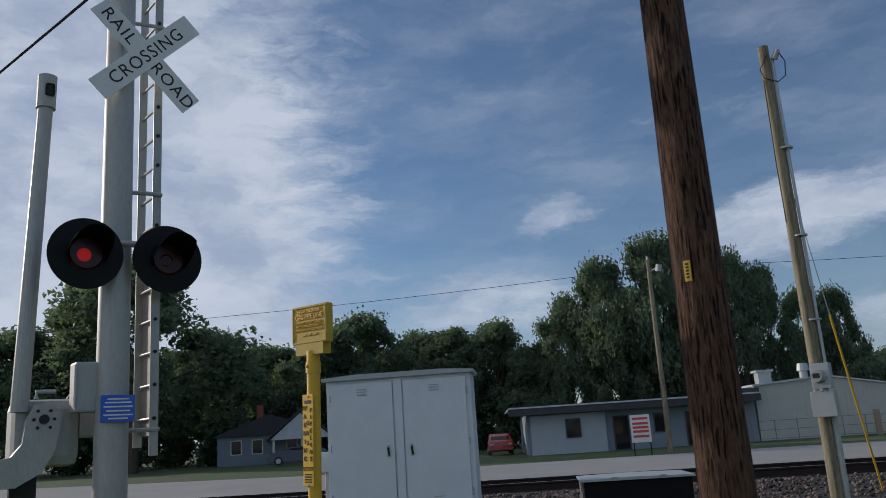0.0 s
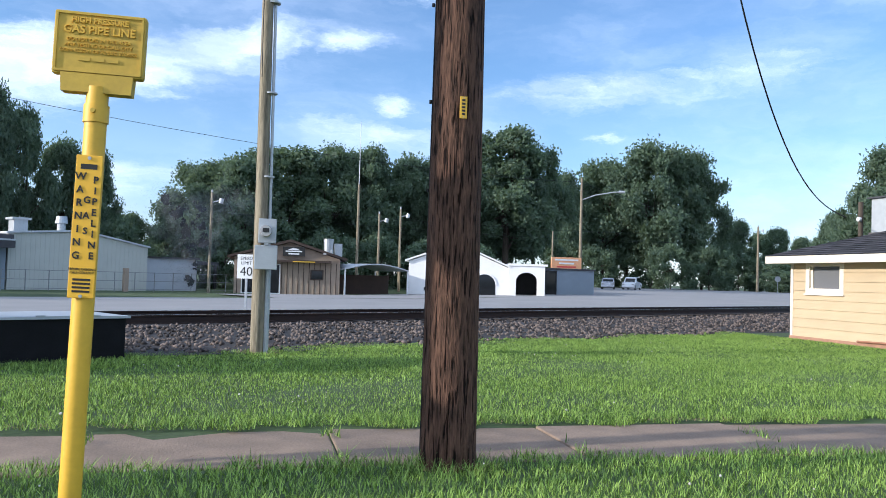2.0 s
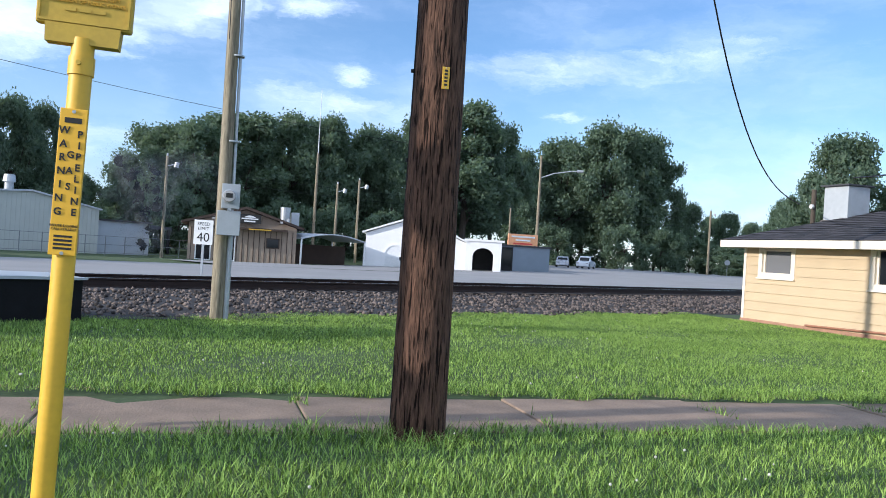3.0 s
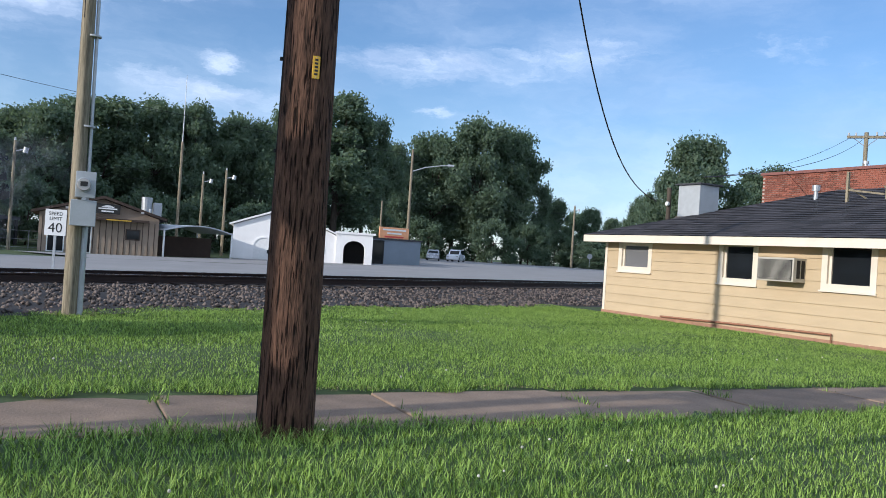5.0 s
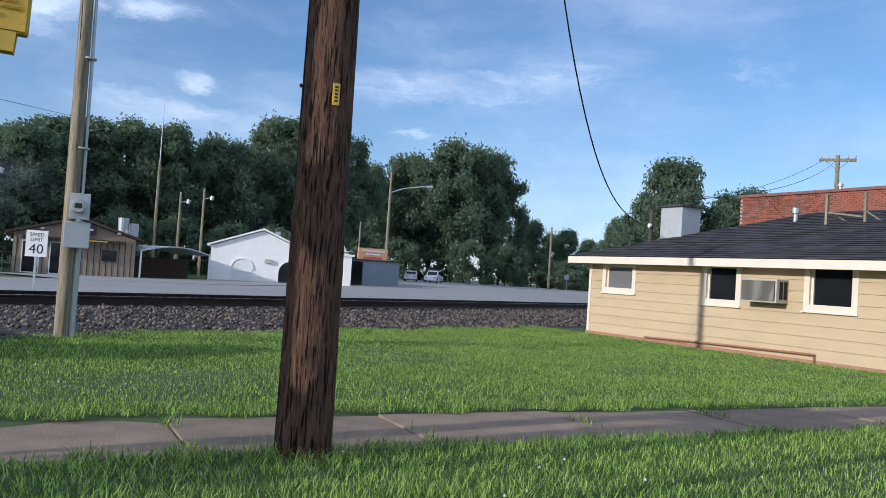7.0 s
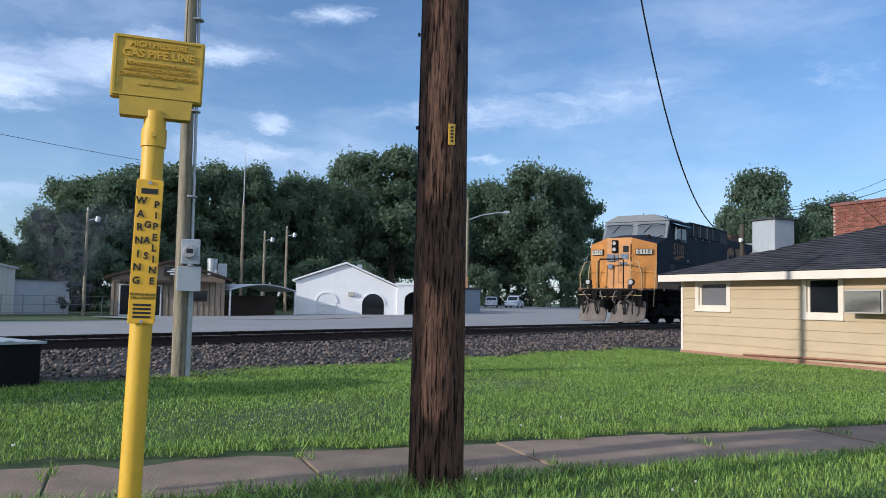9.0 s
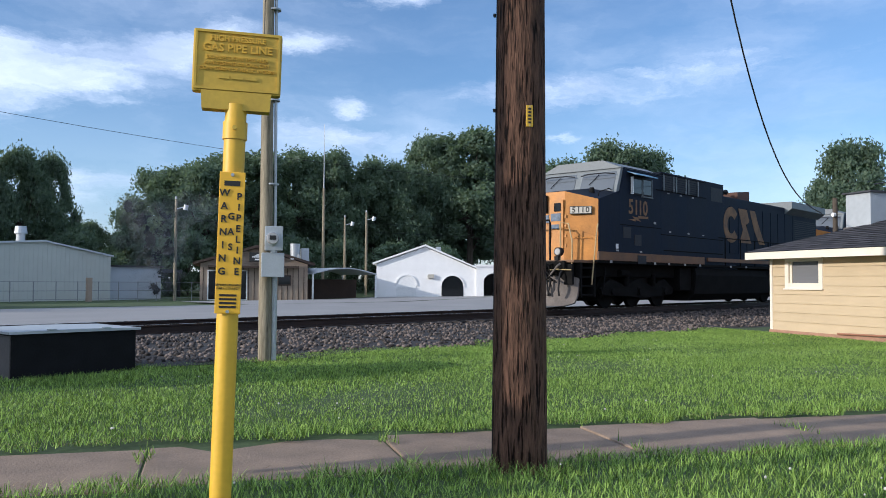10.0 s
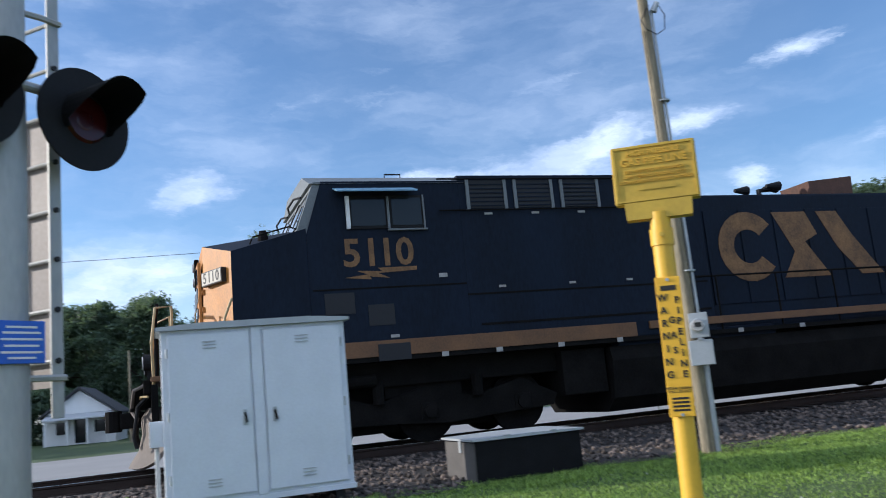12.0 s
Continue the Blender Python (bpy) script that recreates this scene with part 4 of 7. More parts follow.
    part("ladder_rail", box(0.22, 0.30, 0.44, 0.455, 1.2, 6.2, 0.003), M_SILVER, lad)
    for i in range(16):
        z = 1.45 + 0.3 * i
        part("rung", rod([(0.286, 0.03, z), (0.26, 0.45, z)], 0.013, 8), M_SILVER, lad)
        part("rung_nut", tube((0.286, 0.04, z), (0.286, 0.026, z), 0.018, sides=6), M_DARK, lad)
    for z in (1.35, 3.55, 5.3):
        part("ladder_bracket", rod([(-0.05, 0.08, z), (0.20, 0.03, z), (0.33, 0.03, z)], 0.02, 6), M_SILVER, lad)
    part("ladder_guard", box(-0.20, 0.20, -0.005, 0.005, 1.3, 2.95, m=pose(0.30, 0.25, 0, 0, 0, 93.5)), M_GUARD, lad, "brown-grey sheet metal climbing guard")
    jb = part("junction_box", box(-0.40, -0.18, -0.02, 0.2, 1.52, 1.95, 0.015), M_SILVER, t, "small hinged junction box")
    part("box_hinge", tube((-0.40, -0.03, 1.56), (-0.40, -0.03, 1.92), 0.012, sides=8), M_GALV, jb)

    g = thing("crossing_gate", "raised railway crossing gate with grey mechanism and counterweight", "crossing gate", pose(-5.22, 2.2, 0, 0, 0, yaw))
    part("stand", tube((0, 0, -0.1), (0, 0, 1.1), 0.11, sides=20), M_DARK, g)
    part("mechanism_box", box(-0.12, 0.42, -0.16, 0.24, 1.08, 1.66, 0.09), M_SILVER, g, "grey cast mechanism housing")
    part("drive_flange", box(0.42, 0.62, -0.10, 0.16, 1.32, 1.54, 0.02), M_SILVER, g)
    # the hooked casting that carries the arm
    part("arm_bracket", prism([(-0.48, 0.95), (-0.10, 0.93), (0.10, 1.04), (0.20, 1.22), (0.24, 1.50), (0.14, 1.60), (0.02, 1.60), (-0.04, 1.48), (-0.06, 1.28), (-0.14, 1.18), (-0.24, 1.16), (-0.48, 1.18)], -0.27, -0.18), M_SILVER, g, "hooked cast arm bracket")
    part("pivot_bolt", tube((0.10, -0.29, 1.48), (0.10, -0.27, 1.48), 0.04, sides=12), M_DARK, g)
    for x, z in ((0.02, 1.48), (0.18, 1.48), (0.05, 1.41), (0.15, 1.41), (0.05, 1.55), (0.15, 1.55)):
        part("bolt", tube((x, -0.282, z), (x, -0.27, z), 0.014, sides=8), M_DARK, g)
    part("conduit_stub", rod([(0.05, -0.17, 1.66), (0.05, -0.17, 1.72), (0.20, -0.17, 1.72)], 0.02, 8), M_GALV, g)
    arm = part("arm_tube", tube((-0.08, -0.18, 1.55), (0.02, -0.18, 4.55), 0.075, 0.065, 18), M_SILVER, g, "upright silver arm tube")
    part("arm_cap", tube((0.015, -0.18, 4.32), (0.02, -0.18, 4.64), 0.085, 0.085, 18), M_SILVER, arm)
    # slot not cut: a dark block carries its inner shade as colour
    part("cap_slot_shade", box(-0.01, 0.07, -0.27, -0.26, 4.42, 4.54, 0.02), M_DARK, arm)
    part("counterweight", box(-0.55, -0.2, -0.12, 0.1, 0.9, 1.15, 0.03), M_BOXEND, g)
    part("cable", rod([(-0.3, -0.22, 1.5), (-0.42, -0.24, 1.3), (-0.36, -0.24, 1.05), (-0.2, -0.22, 0.95)], 0.014), M_BLACK, g)
    part("amber_tab", box(-0.46, -0.30, -0.27, -0.20, 1.185, 1.225), M_YELLOW, g)


# ---------------------------------------------------------------- the house by the lawn
def clapboard_wall(parent, name, length, z0, z1, holes, m):
    """A wall in x (0..length) and z, facing -y; lapped boards are pieces cut at the openings."""
    w = part(name, bmesh.new(), M_SIDING, parent)
    bm = bmesh.new()
    xs = sorted({0.0, length, *[h[0] for h in holes], *[h[1] for h in holes]})
    zs = sorted({z0, z1, *[h[2] for h in holes], *[h[3] for h in holes]})
    for a, b in zip(xs, xs[1:]):
        for c, d in zip(zs, zs[1:]):
            if not any(h[0] <= (a + b) / 2 <= h[1] and h[2] <= (c + d) / 2 <= h[3] for h in holes):
                box(a, b, 0.0, 0.14, c, d, bm=bm)
    bmesh.ops.remove_doubles(bm, verts=bm.verts[:], dist=1e-4)
    bm.to_mesh(w.data)
    bm.free()
    w.matrix_basis = m
    pitch = 0.2
    k = 0
    z = z0
    while z < z1 - 0.02:
        top = min(z + pitch + 0.012, z1)
        cuts = [(h[0], h[1]) for h in holes if h[2] - 0.005 < z + pitch / 2 < h[3]]
        spans, x = [], 0.0
        for a, b in sorted(cuts):
            spans.append((x, a))
            x = b
        spans.append((x, length))
        for a, b in spans:
            if b - a > 0.03:
                o = part("board", prism([(-0.026, z), (0.0, z), (0.0, top), (-0.006, top)], a, b, m=Matrix(((0, 1, 0, 0), (1, 0, 0, -0.001), (0, 0, 1, 0), (0, 0, 0, 1)))), M_SIDING, w)
        z += pitch
        k += 1
    return w


def window(parent, x0, x1, z0, z1, pane, m, frame_w=0.115, proud=0.03):
    o = tagged(part("window", bmesh.new(), M_TRIM, parent))
    bm = bmesh.new()
    for a, b, c, d in [(x0 - frame_w, x0, z0 - frame_w, z1 + frame_w), (x1, x1 + frame_w, z0 - frame_w, z1 + frame_w), (x0, x1, z1, z1 + frame_w), (x0, x1, z0 - frame_w, z0)]:
        box(a, b, -proud, 0.10, c, d, 0.004, bm=bm)
    bm.to_mesh(o.data)
    bm.free()
    o.matrix_basis = m
    part("pane", box(x0, x1, 0.05, 0.06, z0, z1), pane, o)
    part("sash", box(x0, x0 + 0.05, 0.02, 0.05, z0, z1), M_TRIM, o)
    part("sill", box(x0 - frame_w - 0.02, x1 + frame_w + 0.02, -0.06, 0.0, z0 - frame_w - 0.03, z0 - frame_w), M_TRIM, o)
    return o


def make_house():
    # local x runs from the far corner towards the street, local -y looks over the lawn
    ang = 61.0
    d = Vector((-math.cos(radians(ang)), -math.sin(radians(ang)), 0))
    m = Matrix(((d.x, -d.y, 0, 15.36), (d.y, d.x, 0, 4.40), (0, 0, 1, 0), (0, 0, 0, 1)))
    h = thing("house", "low tan clapboard house with a dark shingle roof and cream trim", "house", m)
    L, W = 9.6, 7.0
    I = Matrix.Identity(4)
    holes = [(0.50, 1.50, 0.98, 1.52), (3.52, 4.42, 0.86, 1.56), (5.88, 6.85, 0.88, 1.60)]
    clapboard_wall(h, "wall", L, -0.02, 1.62, holes, I)
    for x0, x1, z0, z1, y0, y1 in [(0, 0.14, -0.02, 1.62, 0.14, W), (0.0, L, -0.02, 1.62, W, W + 0.14), (L - 0.14, L, -0.02, 1.62, 0.14, W)]:
        part("wall", box(x0, x1, y0, y1, z0, z1), M_SIDING, h)
    part("footing", box(-0.05, L, -0.045, W, -0.35, -0.02, 0.01), M_FOOT, h, "reddish clay-stained footing")
    part("corner_board", box(-0.03, 0.05, -0.032, 0.0, -0.02, 1.62), M_TRIM, h)
    window(h, 0.56, 1.44, 1.03, 1.50, M_BLIND, I)
    window(h, 3.60, 4.34, 0.93, 1.55, M_PANE, I)
    window(h, 5.96, 6.77, 0.95, 1.58, M_PANE, I)
    # added dark sheet behind the panes, coloured as the unlit room's shade
    part("room_shade_sheet", box(0.3, L - 0.3, 1.2, 1.26, -0.02, 1.62), M_DARK, h)
    e = 0.38
    part("fascia", box(-e, L + e, -e - 0.03, -e, 1.56, 1.72, 0.004), M_TRIM, h)
    part("fascia", box(-e - 0.03, -e, -e - 0.03, W + e, 1.56, 1.72, 0.004), M_TRIM, h)
    part("soffit", box(-e, L + e, -e, 0.1, 1.625, 1.65), M_TRIM, h)
    part("soffit", box(-e, 0.1, 0.1, W + e, 1.625, 1.65), M_TRIM, h)
    # hipped roof in courses of shingle
    roof = part("roof", bmesh.new(), M_SHINGLE, h, "dark worn asphalt shingle roof")
    bm = bmesh.new()
    slope, run = 0.33, W / 2 + e
    n = 26
    for k in range(n):
        t0, t1 = run * k / n, run * (k + 1) / n + 0.03
        z0, z1 = 1.72 + slope * t0 + 0.012, 1.72 + slope * t1
        x0a, x0b = -e - 0.05 + t0, -e - 0.05 + t1
        for side in (0, 1, 2):
            if side == 0:
                x = x0a
                while x < L + 1:
                    w = random.uniform(0.25, 0.4)
                    q = [(x, -e - 0.05 + t0, z0), (min(x + w, L + 1), -e - 0.05 + t0, z0), (min(x + w, L + 1), -e - 0.05 + t1, z1), (max(x, x0b), -e - 0.05 + t1, z1)]
                    if q[1][0] > q[3][0]:
                        bm.faces.new([bm.verts.new((a, b, c + 0.004 * random.random())) for a, b, c in q])
                    x += w
            elif side == 1:
                q = [(x0a, -e - 0.05 + t0, z0), (x0b, -e - 0.05 + t1, z1), (x0b, W + e + 0.05 - t1, z1), (x0a, W + e + 0.05 - t0, z0)]
                bm.faces.new([bm.verts.new(p) for p in q])
            else:
                q = [(x0a, W + e + 0.05 - t0, z0), (x0b, W + e + 0.05 - t1, z1), (L + 1, W + e + 0.05 - t1, z1), (L + 1, W + e + 0.05 - t0, z0)]
                bm.faces.new([bm.verts.new(p) for p in q])
    bm.to_mesh(roof.data)
    bm.free()
    ch = part("roof_vent_box", box(0.82, 1.50, 1.35, 1.95, 2.1, 3.02, 0.006), M_DULLGREY, h, "square sheet metal roof vent housing")
    part("vent_cap", box(0.76, 1.56, 1.29, 2.01, 3.02, 3.055, 0.004), M_ROOFDK, ch)
    part("vent_base", prism([(0.76, 2.12), (1.58, 2.12), (1.52, 2.28), (0.80, 2.28)], 1.30, 2.0), M_BOXEND, ch)
    part("service_mast", tube((0.35, 1.5, 2.0), (0.35, 1.5, 3.0), 0.055, sides=12), M_BARK, h)
    part("mast_insulator", tube((0.42, 1.42, 2.6), (0.42, 1.36, 2.6), 0.05, sides=10), M_WHITE, h)
    part("vent_pipe", tube((3.6, 2.6, 2.4), (3.6, 2.6, 2.95), 0.045, sides=12), M_GALV, h)
    part("pipe_cap", tube((3.6, 2.6, 2.9), (3.6, 2.6, 3.02), 0.08, sides=12), M_GALV, h)
    br = part("roof_bracket", rod([(4.6, 2.25, 2.3), (4.6, 2.25, 3.22)], 0.036, 4), M_GREYPOLE, h, "weathered timber sign bracket on the roof")
    part("bracket_post", rod([(5.35, 2.4, 2.3), (5.35, 2.4, 3.25)], 0.036, 4), M_GREYPOLE, br)
    part("bracket_rail", rod([(4.6, 2.25, 2.85), (5.35, 2.4, 2.75)], 0.025, 4), M_GREYPOLE, br)
    for x in (4.6, 5.35):
        part("bracket_brace", rod([(x, 2.3, 2.9), (x + 0.35, 2.6, 2.6)], 0.022, 4), M_GREYPOLE, br)
    ac = thing("window_air_conditioner", "faded beige window air conditioner through the house wall", "air conditioner", m)
    part("casing", box(4.72, 5.52, -0.34, 0.05, 0.93, 1.36, 0.012), M_ACGREY, ac)
    gr = part("grille", box(4.75, 5.49, -0.352, -0.34, 0.96, 1.33), M_DARK, ac)
    for k in range(20):
        z = 0.97 + 0.0185 * k
        part("fin", box(4.76, 5.48, -0.360, -0.352, z, z + 0.005), M_ACGREY, gr)
    for y in (-0.26, -0.14):
        part("side_vent", box(5.52, 5.525, y, y + 0.09, 1.0, 1.32), M_DARK, ac)
    pp = thing("ground_pipe", "thin brown copper pipe along the house footing", "pipe", m)
    part("pipe", rod([(2.0, -0.08, 0.0), (4.2, -0.08, 0.05), (6.15, -0.08, 0.08), (6.15, -0.08, -0.12)], 0.022, 8), M_PIPE, pp)

    bk = thing("brick_building", "red brick building with a stone coping behind the house", "building", m @ pose(-5.4, 11.3, 0))
    wall = part("wall", box(0, 14, 0.02, 0.4, -0.3, 4.62), M_MORTAR, bk)
    part("wall", box(0.02, 0.4, 0.4, 9, -0.3, 4.62), M_BRICK, bk)
    part("roof", box(0, 14, 0.4, 9, 4.35, 4.45), M_ROOFDK, bk)
    cop = part("coping", box(-0.06, 14, -0.06, 0.44, 4.62, 4.72, 0.01), M_COPING, bk, "dark red coping")
    brick = part("brick", box(0, 0.203, 0, 0.03, 0, 0.057, 0.004), M_BRICK, wall)
    brick.matrix_basis = pose(0, 0, 4.55)
    count = 0
    rest = bmesh.new()
    for r in range(36):
        for c in range(34):
            x, z = c * 0.213 + (0.1065 if r % 2 else 0), 4.55 - 0.067 * r
            if r == 0 and c == 0:
                continue
            if count < 299 and c < 17:
                share("brick", brick, wall, pose(x, random.uniform(-0.002, 0.002), z))
                count += 1
            else:
                box(x, x + 0.203, 0, 0.03, z, z + 0.057, bm=rest)
    part("bricks", rest, M_BRICK, wall)["kind"] = "stuff"
    part("roof_pipe", tube((2.6, 2, 4.4), (2.6, 2, 5.15), 0.06, sides=10), M_GALV, bk)
    part("roof_pipe_cap", tube((2.6, 2, 5.1), (2.6, 2, 5.2), 0.1, sides=10), M_GALV, bk)


# ---------------------------------------------------------------- beyond the road
def placed(name, label, category, x, y, yaw=0.0, group=""):
    return thing(name, label, category, pose(x, y, ground_z(x, y) - 0.02, 0, 0, yaw), group)


def opening(parent, name, x0, x1, z0, z1, pane, frame_mat, y=0.0, frame_w=0.08):
    o = part(name, bmesh.new(), frame_mat, parent)
    bm = bmesh.new()
    for a, b, c, d in [(x0 - frame_w, x0, z0 - frame_w, z1 + frame_w), (x1, x1 + frame_w, z0 - frame_w, z1 + frame_w), (x0, x1, z1, z1 + frame_w), (x0, x1, z0 - frame_w, z0)]:
        box(a, b, y - 0.06, y + 0.02, c, d, bm=bm)
    bm.to_mesh(o.data)
    bm.free()
    part("pane", box(x0, x1, y - 0.03, y - 0.01, z0, z1), pane, o)
    return o


def make_grey_building():
    t = placed("grey_office", "long low grey block building with a dark flat fascia", "building", -1.2, 52.2, 3.0)
    part("wall", box(0, 15.2, 0, 12, -0.3, 2.75), M_GREYBLUE, t)
    part("fascia", box(-1.2, 15.3, -1.2, -0.6, 2.55, 3.0), M_ROOFDK, t)
    part("roof", prism([(-1.2, 3.0), (15.3, 3.0), (15.3, 3.1), (-1.2, 3.1)], -1.25, 12), M_ROOFPALE, t)
    part("soffit", box(-1.2, 15.3, -0.6, 0, 2.6, 2.65), M_ROOFDK, t)
    part("wall", box(0.2, 5.2, -0.35, 0, -0.3, 2.5), M_LIGHTGREY, t, "pale grey front bay")
    for x in (2.6, 8.5, 13.0):
        opening(t, "window", x, x + 0.85, 1.0, 2.1, M_PANE, M_ROOFDK, -0.36 if x < 5 else 0.0)
    for x in (5.8, 10.6):
        opening(t, "door", x, x + 0.9, 0.0, 2.1, M_PANE, M_ROOFDK)
    for x in (7.2, 12.2):
        part("wall_notice", box(x, x + 0.3, -0.04, 0, 1.3, 1.6), M_REDSIGN if x < 8 else M_WHITE, t)
    c = placed("metal_workshop", "cream metal-clad gabled workshop with roof ventilators", "building", 14.1, 53.0, 3.0)
    prof = [(0, -0.3), (9.4, -0.3), (9.4, 3.0), (4.7, 3.85), (0, 3.5)]
    part("wall", prism(prof, 0, 14), M_CREAMMETAL, c)
    for i in range(31):
        x = 0.3 * i + 0.15
        zt = 3.5 + 0.35 * x / 4.7 if x < 4.7 else 3.85 - 0.85 * (x - 4.7) / 4.7
        part("rib", box(x, x + 0.03, -0.018, 0.0, -0.3, zt - 0.05), M_CREAMMETAL, c)
    part("roof", prism([(-0.15, 3.5), (4.7, 3.86), (9.55, 2.98), (9.55, 3.08), (4.7, 3.97), (-0.15, 3.62)], -0.15, 14.1), M_ROOFPALE, c)
    part("fascia_panel", box(-2.2, 0.1, -0.6, 0, 2.75, 3.4), M_ROOFDK, c)
    v = part("roof_unit", box(1.0, 1.9, 2, 2.9, 3.5, 4.6, 0.02), M_GALV, c, "square rooftop unit")
    part("unit_top", box(0.85, 2.05, 1.85, 3.05, 4.5, 4.65), M_DULLGREY, v)
    tu = part("turbine_vent", tube((4.3, 2.5, 3.8), (4.3, 2.5, 4.5), 0.28, sides=16), M_GALV, c, "round turbine ventilator")
    part("turbine_head", tube((4.3, 2.5, 4.45), (4.3, 2.5, 4.95), 0.42, 0.34, 16), M_GALV, tu)
    b = placed("grey_shed", "small pale grey block shed with a flat roof", "shed", 23.8, 54.5, 3.0)
    part("wall", box(0, 4.2, 0, 5, -0.3, 2.3), M_LIGHTGREY, b)
    part("roof", box(-0.15, 4.35, -0.15, 5.1, 2.3, 2.42), M_ROOFDK, b)
    f = placed("chain_link_fence", "low chain-link fence before the workshop", "fence", 13.0, 50.5, 2.0)
    for i in range(13):
        part("post", tube((1.4 * i, 0, -0.1), (1.4 * i, 0, 1.25), 0.03, sides=6), M_FENCE, f)
    for z in (0.1, 0.65, 1.22):
        part("rail", rod([(0, 0, z), (16.8, 0, z)], 0.018, 5), M_FENCE, f)
    part("gate_post", box(7.6, 7.9, -0.15, 0.15, -0.1, 1.5), M_BROWN, f)
    low = placed("back_shed", "dark low open shed behind the shops", "shed", 28.5, 62, 0)
    part("roof", prism([(-1, 2.0), (5.5, 2.0), (5.5, 2.25), (-1, 2.5)], 0, 4), M_ROOFDK, low)
    for x in (-0.8, 2.2, 5.2):
        part("post", box(x, x + 0.2, 0.1, 0.3, -0.2, 2.0), M_DARK, low)
    part("back_wall", box(-1, 5.5, 3.8, 4, -0.2, 2.1), M_GREYBLUE, low)


def make_brown_building():
    t = placed("brown_grill_building", "brown board-clad diner with a low gabled front", "building", 28.6, 50.3, -34.0)
    prof = [(0, -0.3), (7.7, -0.3), (7.7, 2.6), (4.0, 3.75), (0, 2.6)]
    part("wall", prism(prof, 0, 12), M_BROWN, t)
    part("roof", prism([(-0.5, 2.5), (4.0, 3.78), (8.2, 2.5), (8.2, 2.68), (4.0, 3.98), (-0.5, 2.68)], -0.5, 12.2), M_DKBROWN, t)
    for i in range(19):
        x = 0.4 * i + 0.2
        part("batten", box(x, x + 0.05, -0.025, 0.0, -0.3, 2.3), M_DKBROWN, t)
    part("awning", prism([(0.6, 2.3), (7.0, 2.3), (7.0, 2.45), (0.6, 2.45)], -0.9, 0), M_DKBROWN, t)
    part("light_strip", box(4.2, 5.8, -0.95, -0.9, 2.3, 2.38), M_YELLOW, t)
    for x in (0.6, 2.3):
        opening(t, "door", x, x + 0.95, 0.0, 2.05, M_PANE, M_WHITE)
    opening(t, "window", 5.6, 6.4, 1.1, 1.7, M_PANE, M_DKBROWN)
    sg = part("sign_board", box(3.45, 5.05, -0.62, -0.52, 2.75, 3.42, 0.01), M_INK, t, "dark sign board with pale lettering bars")
    part("line_bar", box(3.65, 4.85, -0.63, -0.622, 3.05, 3.14), M_WHITE, sg)
    part("emblem_shape", prism([(3.8, 3.18), (4.7, 3.18), (4.5, 3.30), (4.2, 3.34), (4.0, 3.28)], -0.63, -0.622), M_WHITE, sg)
    part("line_bar", box(3.85, 4.65, -0.63, -0.622, 2.86, 2.96), M_WHITE, sg)
    for x in (1.6, 6.4):
        part("floodlight", box(x, x + 0.22, -0.62, -0.5, 2.9, 3.05), M_LAMPGLASS, t)
    part("exhaust_fan", tube((7.0, 4, 2.6), (7.0, 4, 4.3), 0.33, 0.4, 14), M_GALV, t, "tall galvanised exhaust fan")
    part("roof_unit", box(7.5, 8.1, 4, 5.2, 2.5, 3.95, 0.02), M_GALV, t)
    part("vent_pipe", tube((7.2, 2.5, 2.6), (7.2, 2.5, 3.4), 0.1, sides=10), M_GALV, t)
    c = placed("carport", "metal carport with a shallow curved white-edged roof", "carport", 35.0, 45.4, -14)
    n = 10
    top = [(5.4 * i / n, 1.95 + 0.45 * math.sin(math.pi * i / n)) for i in range(n + 1)]
    part("roof", prism(top + [(x, z - 0.08) for x, z in top[::-1]], 0, 6), M_ROOFPALE, c)
    for x in (0.0, 5.3):
        for y in (0.05, 5.7):
            part("post", box(x, x + 0.1, y, y + 0.1, -0.2, 2.0), M_WHITE, c)
    part("back_screen", box(0.1, 5.3, 3.2, 3.3, -0.2, 1.5), M_DKBROWN, c, "dark brown board screen")


def make_smoke():
    """A faint drift of cooking smoke: many thin, nearly clear flakes."""
    m = bpy.data.materials.new("thin_smoke")
    m.use_nodes = True
    nt = m.node_tree
    d, c, mx = nt.nodes.new("ShaderNodeBsdfDiffuse"), nt.nodes.new("ShaderNodeBsdfTransparent"), nt.nodes.new("ShaderNodeMixShader")
    d.inputs[0].default_value = (0.82, 0.87, 0.93, 1)
    mx.inputs[0].default_value = 0.012
    nt.links.new(c.outputs[0], mx.inputs[1])
    nt.links.new(d.outputs[0], mx.inputs[2])
    nt.links.new(mx.outputs[0], nt.nodes["Material Output"].inputs["Surface"])
    rng = random.Random(21)
    bm = bmesh.new()
    for _ in range(420):
        k = rng.random()
        c = Vector((rng.gauss(0, 0.5 + 1.6 * k), rng.gauss(0, 0.5 + 1.2 * k), 0.3 + 6.5 * k))
        r = 0.25 + 0.8 * k * rng.random()
        q = pose(c.x, c.y, c.z, rng.uniform(0, 360), rng.uniform(0, 360), 0)
        bm.faces.new([bm.verts.new(q @ Vector((r * math.cos(a), r * math.sin(a), 0))) for a in [6.2832 * i / 7 for i in range(7)]])
    ob = part("smoke", bm, m)
    ob.matrix_basis = pose(24.6, 49.0, ground_z(24.6, 49.0))
    tagged(ob, "thin pale blue drift of smoke beside the diner", "smoke", kind="stuff")


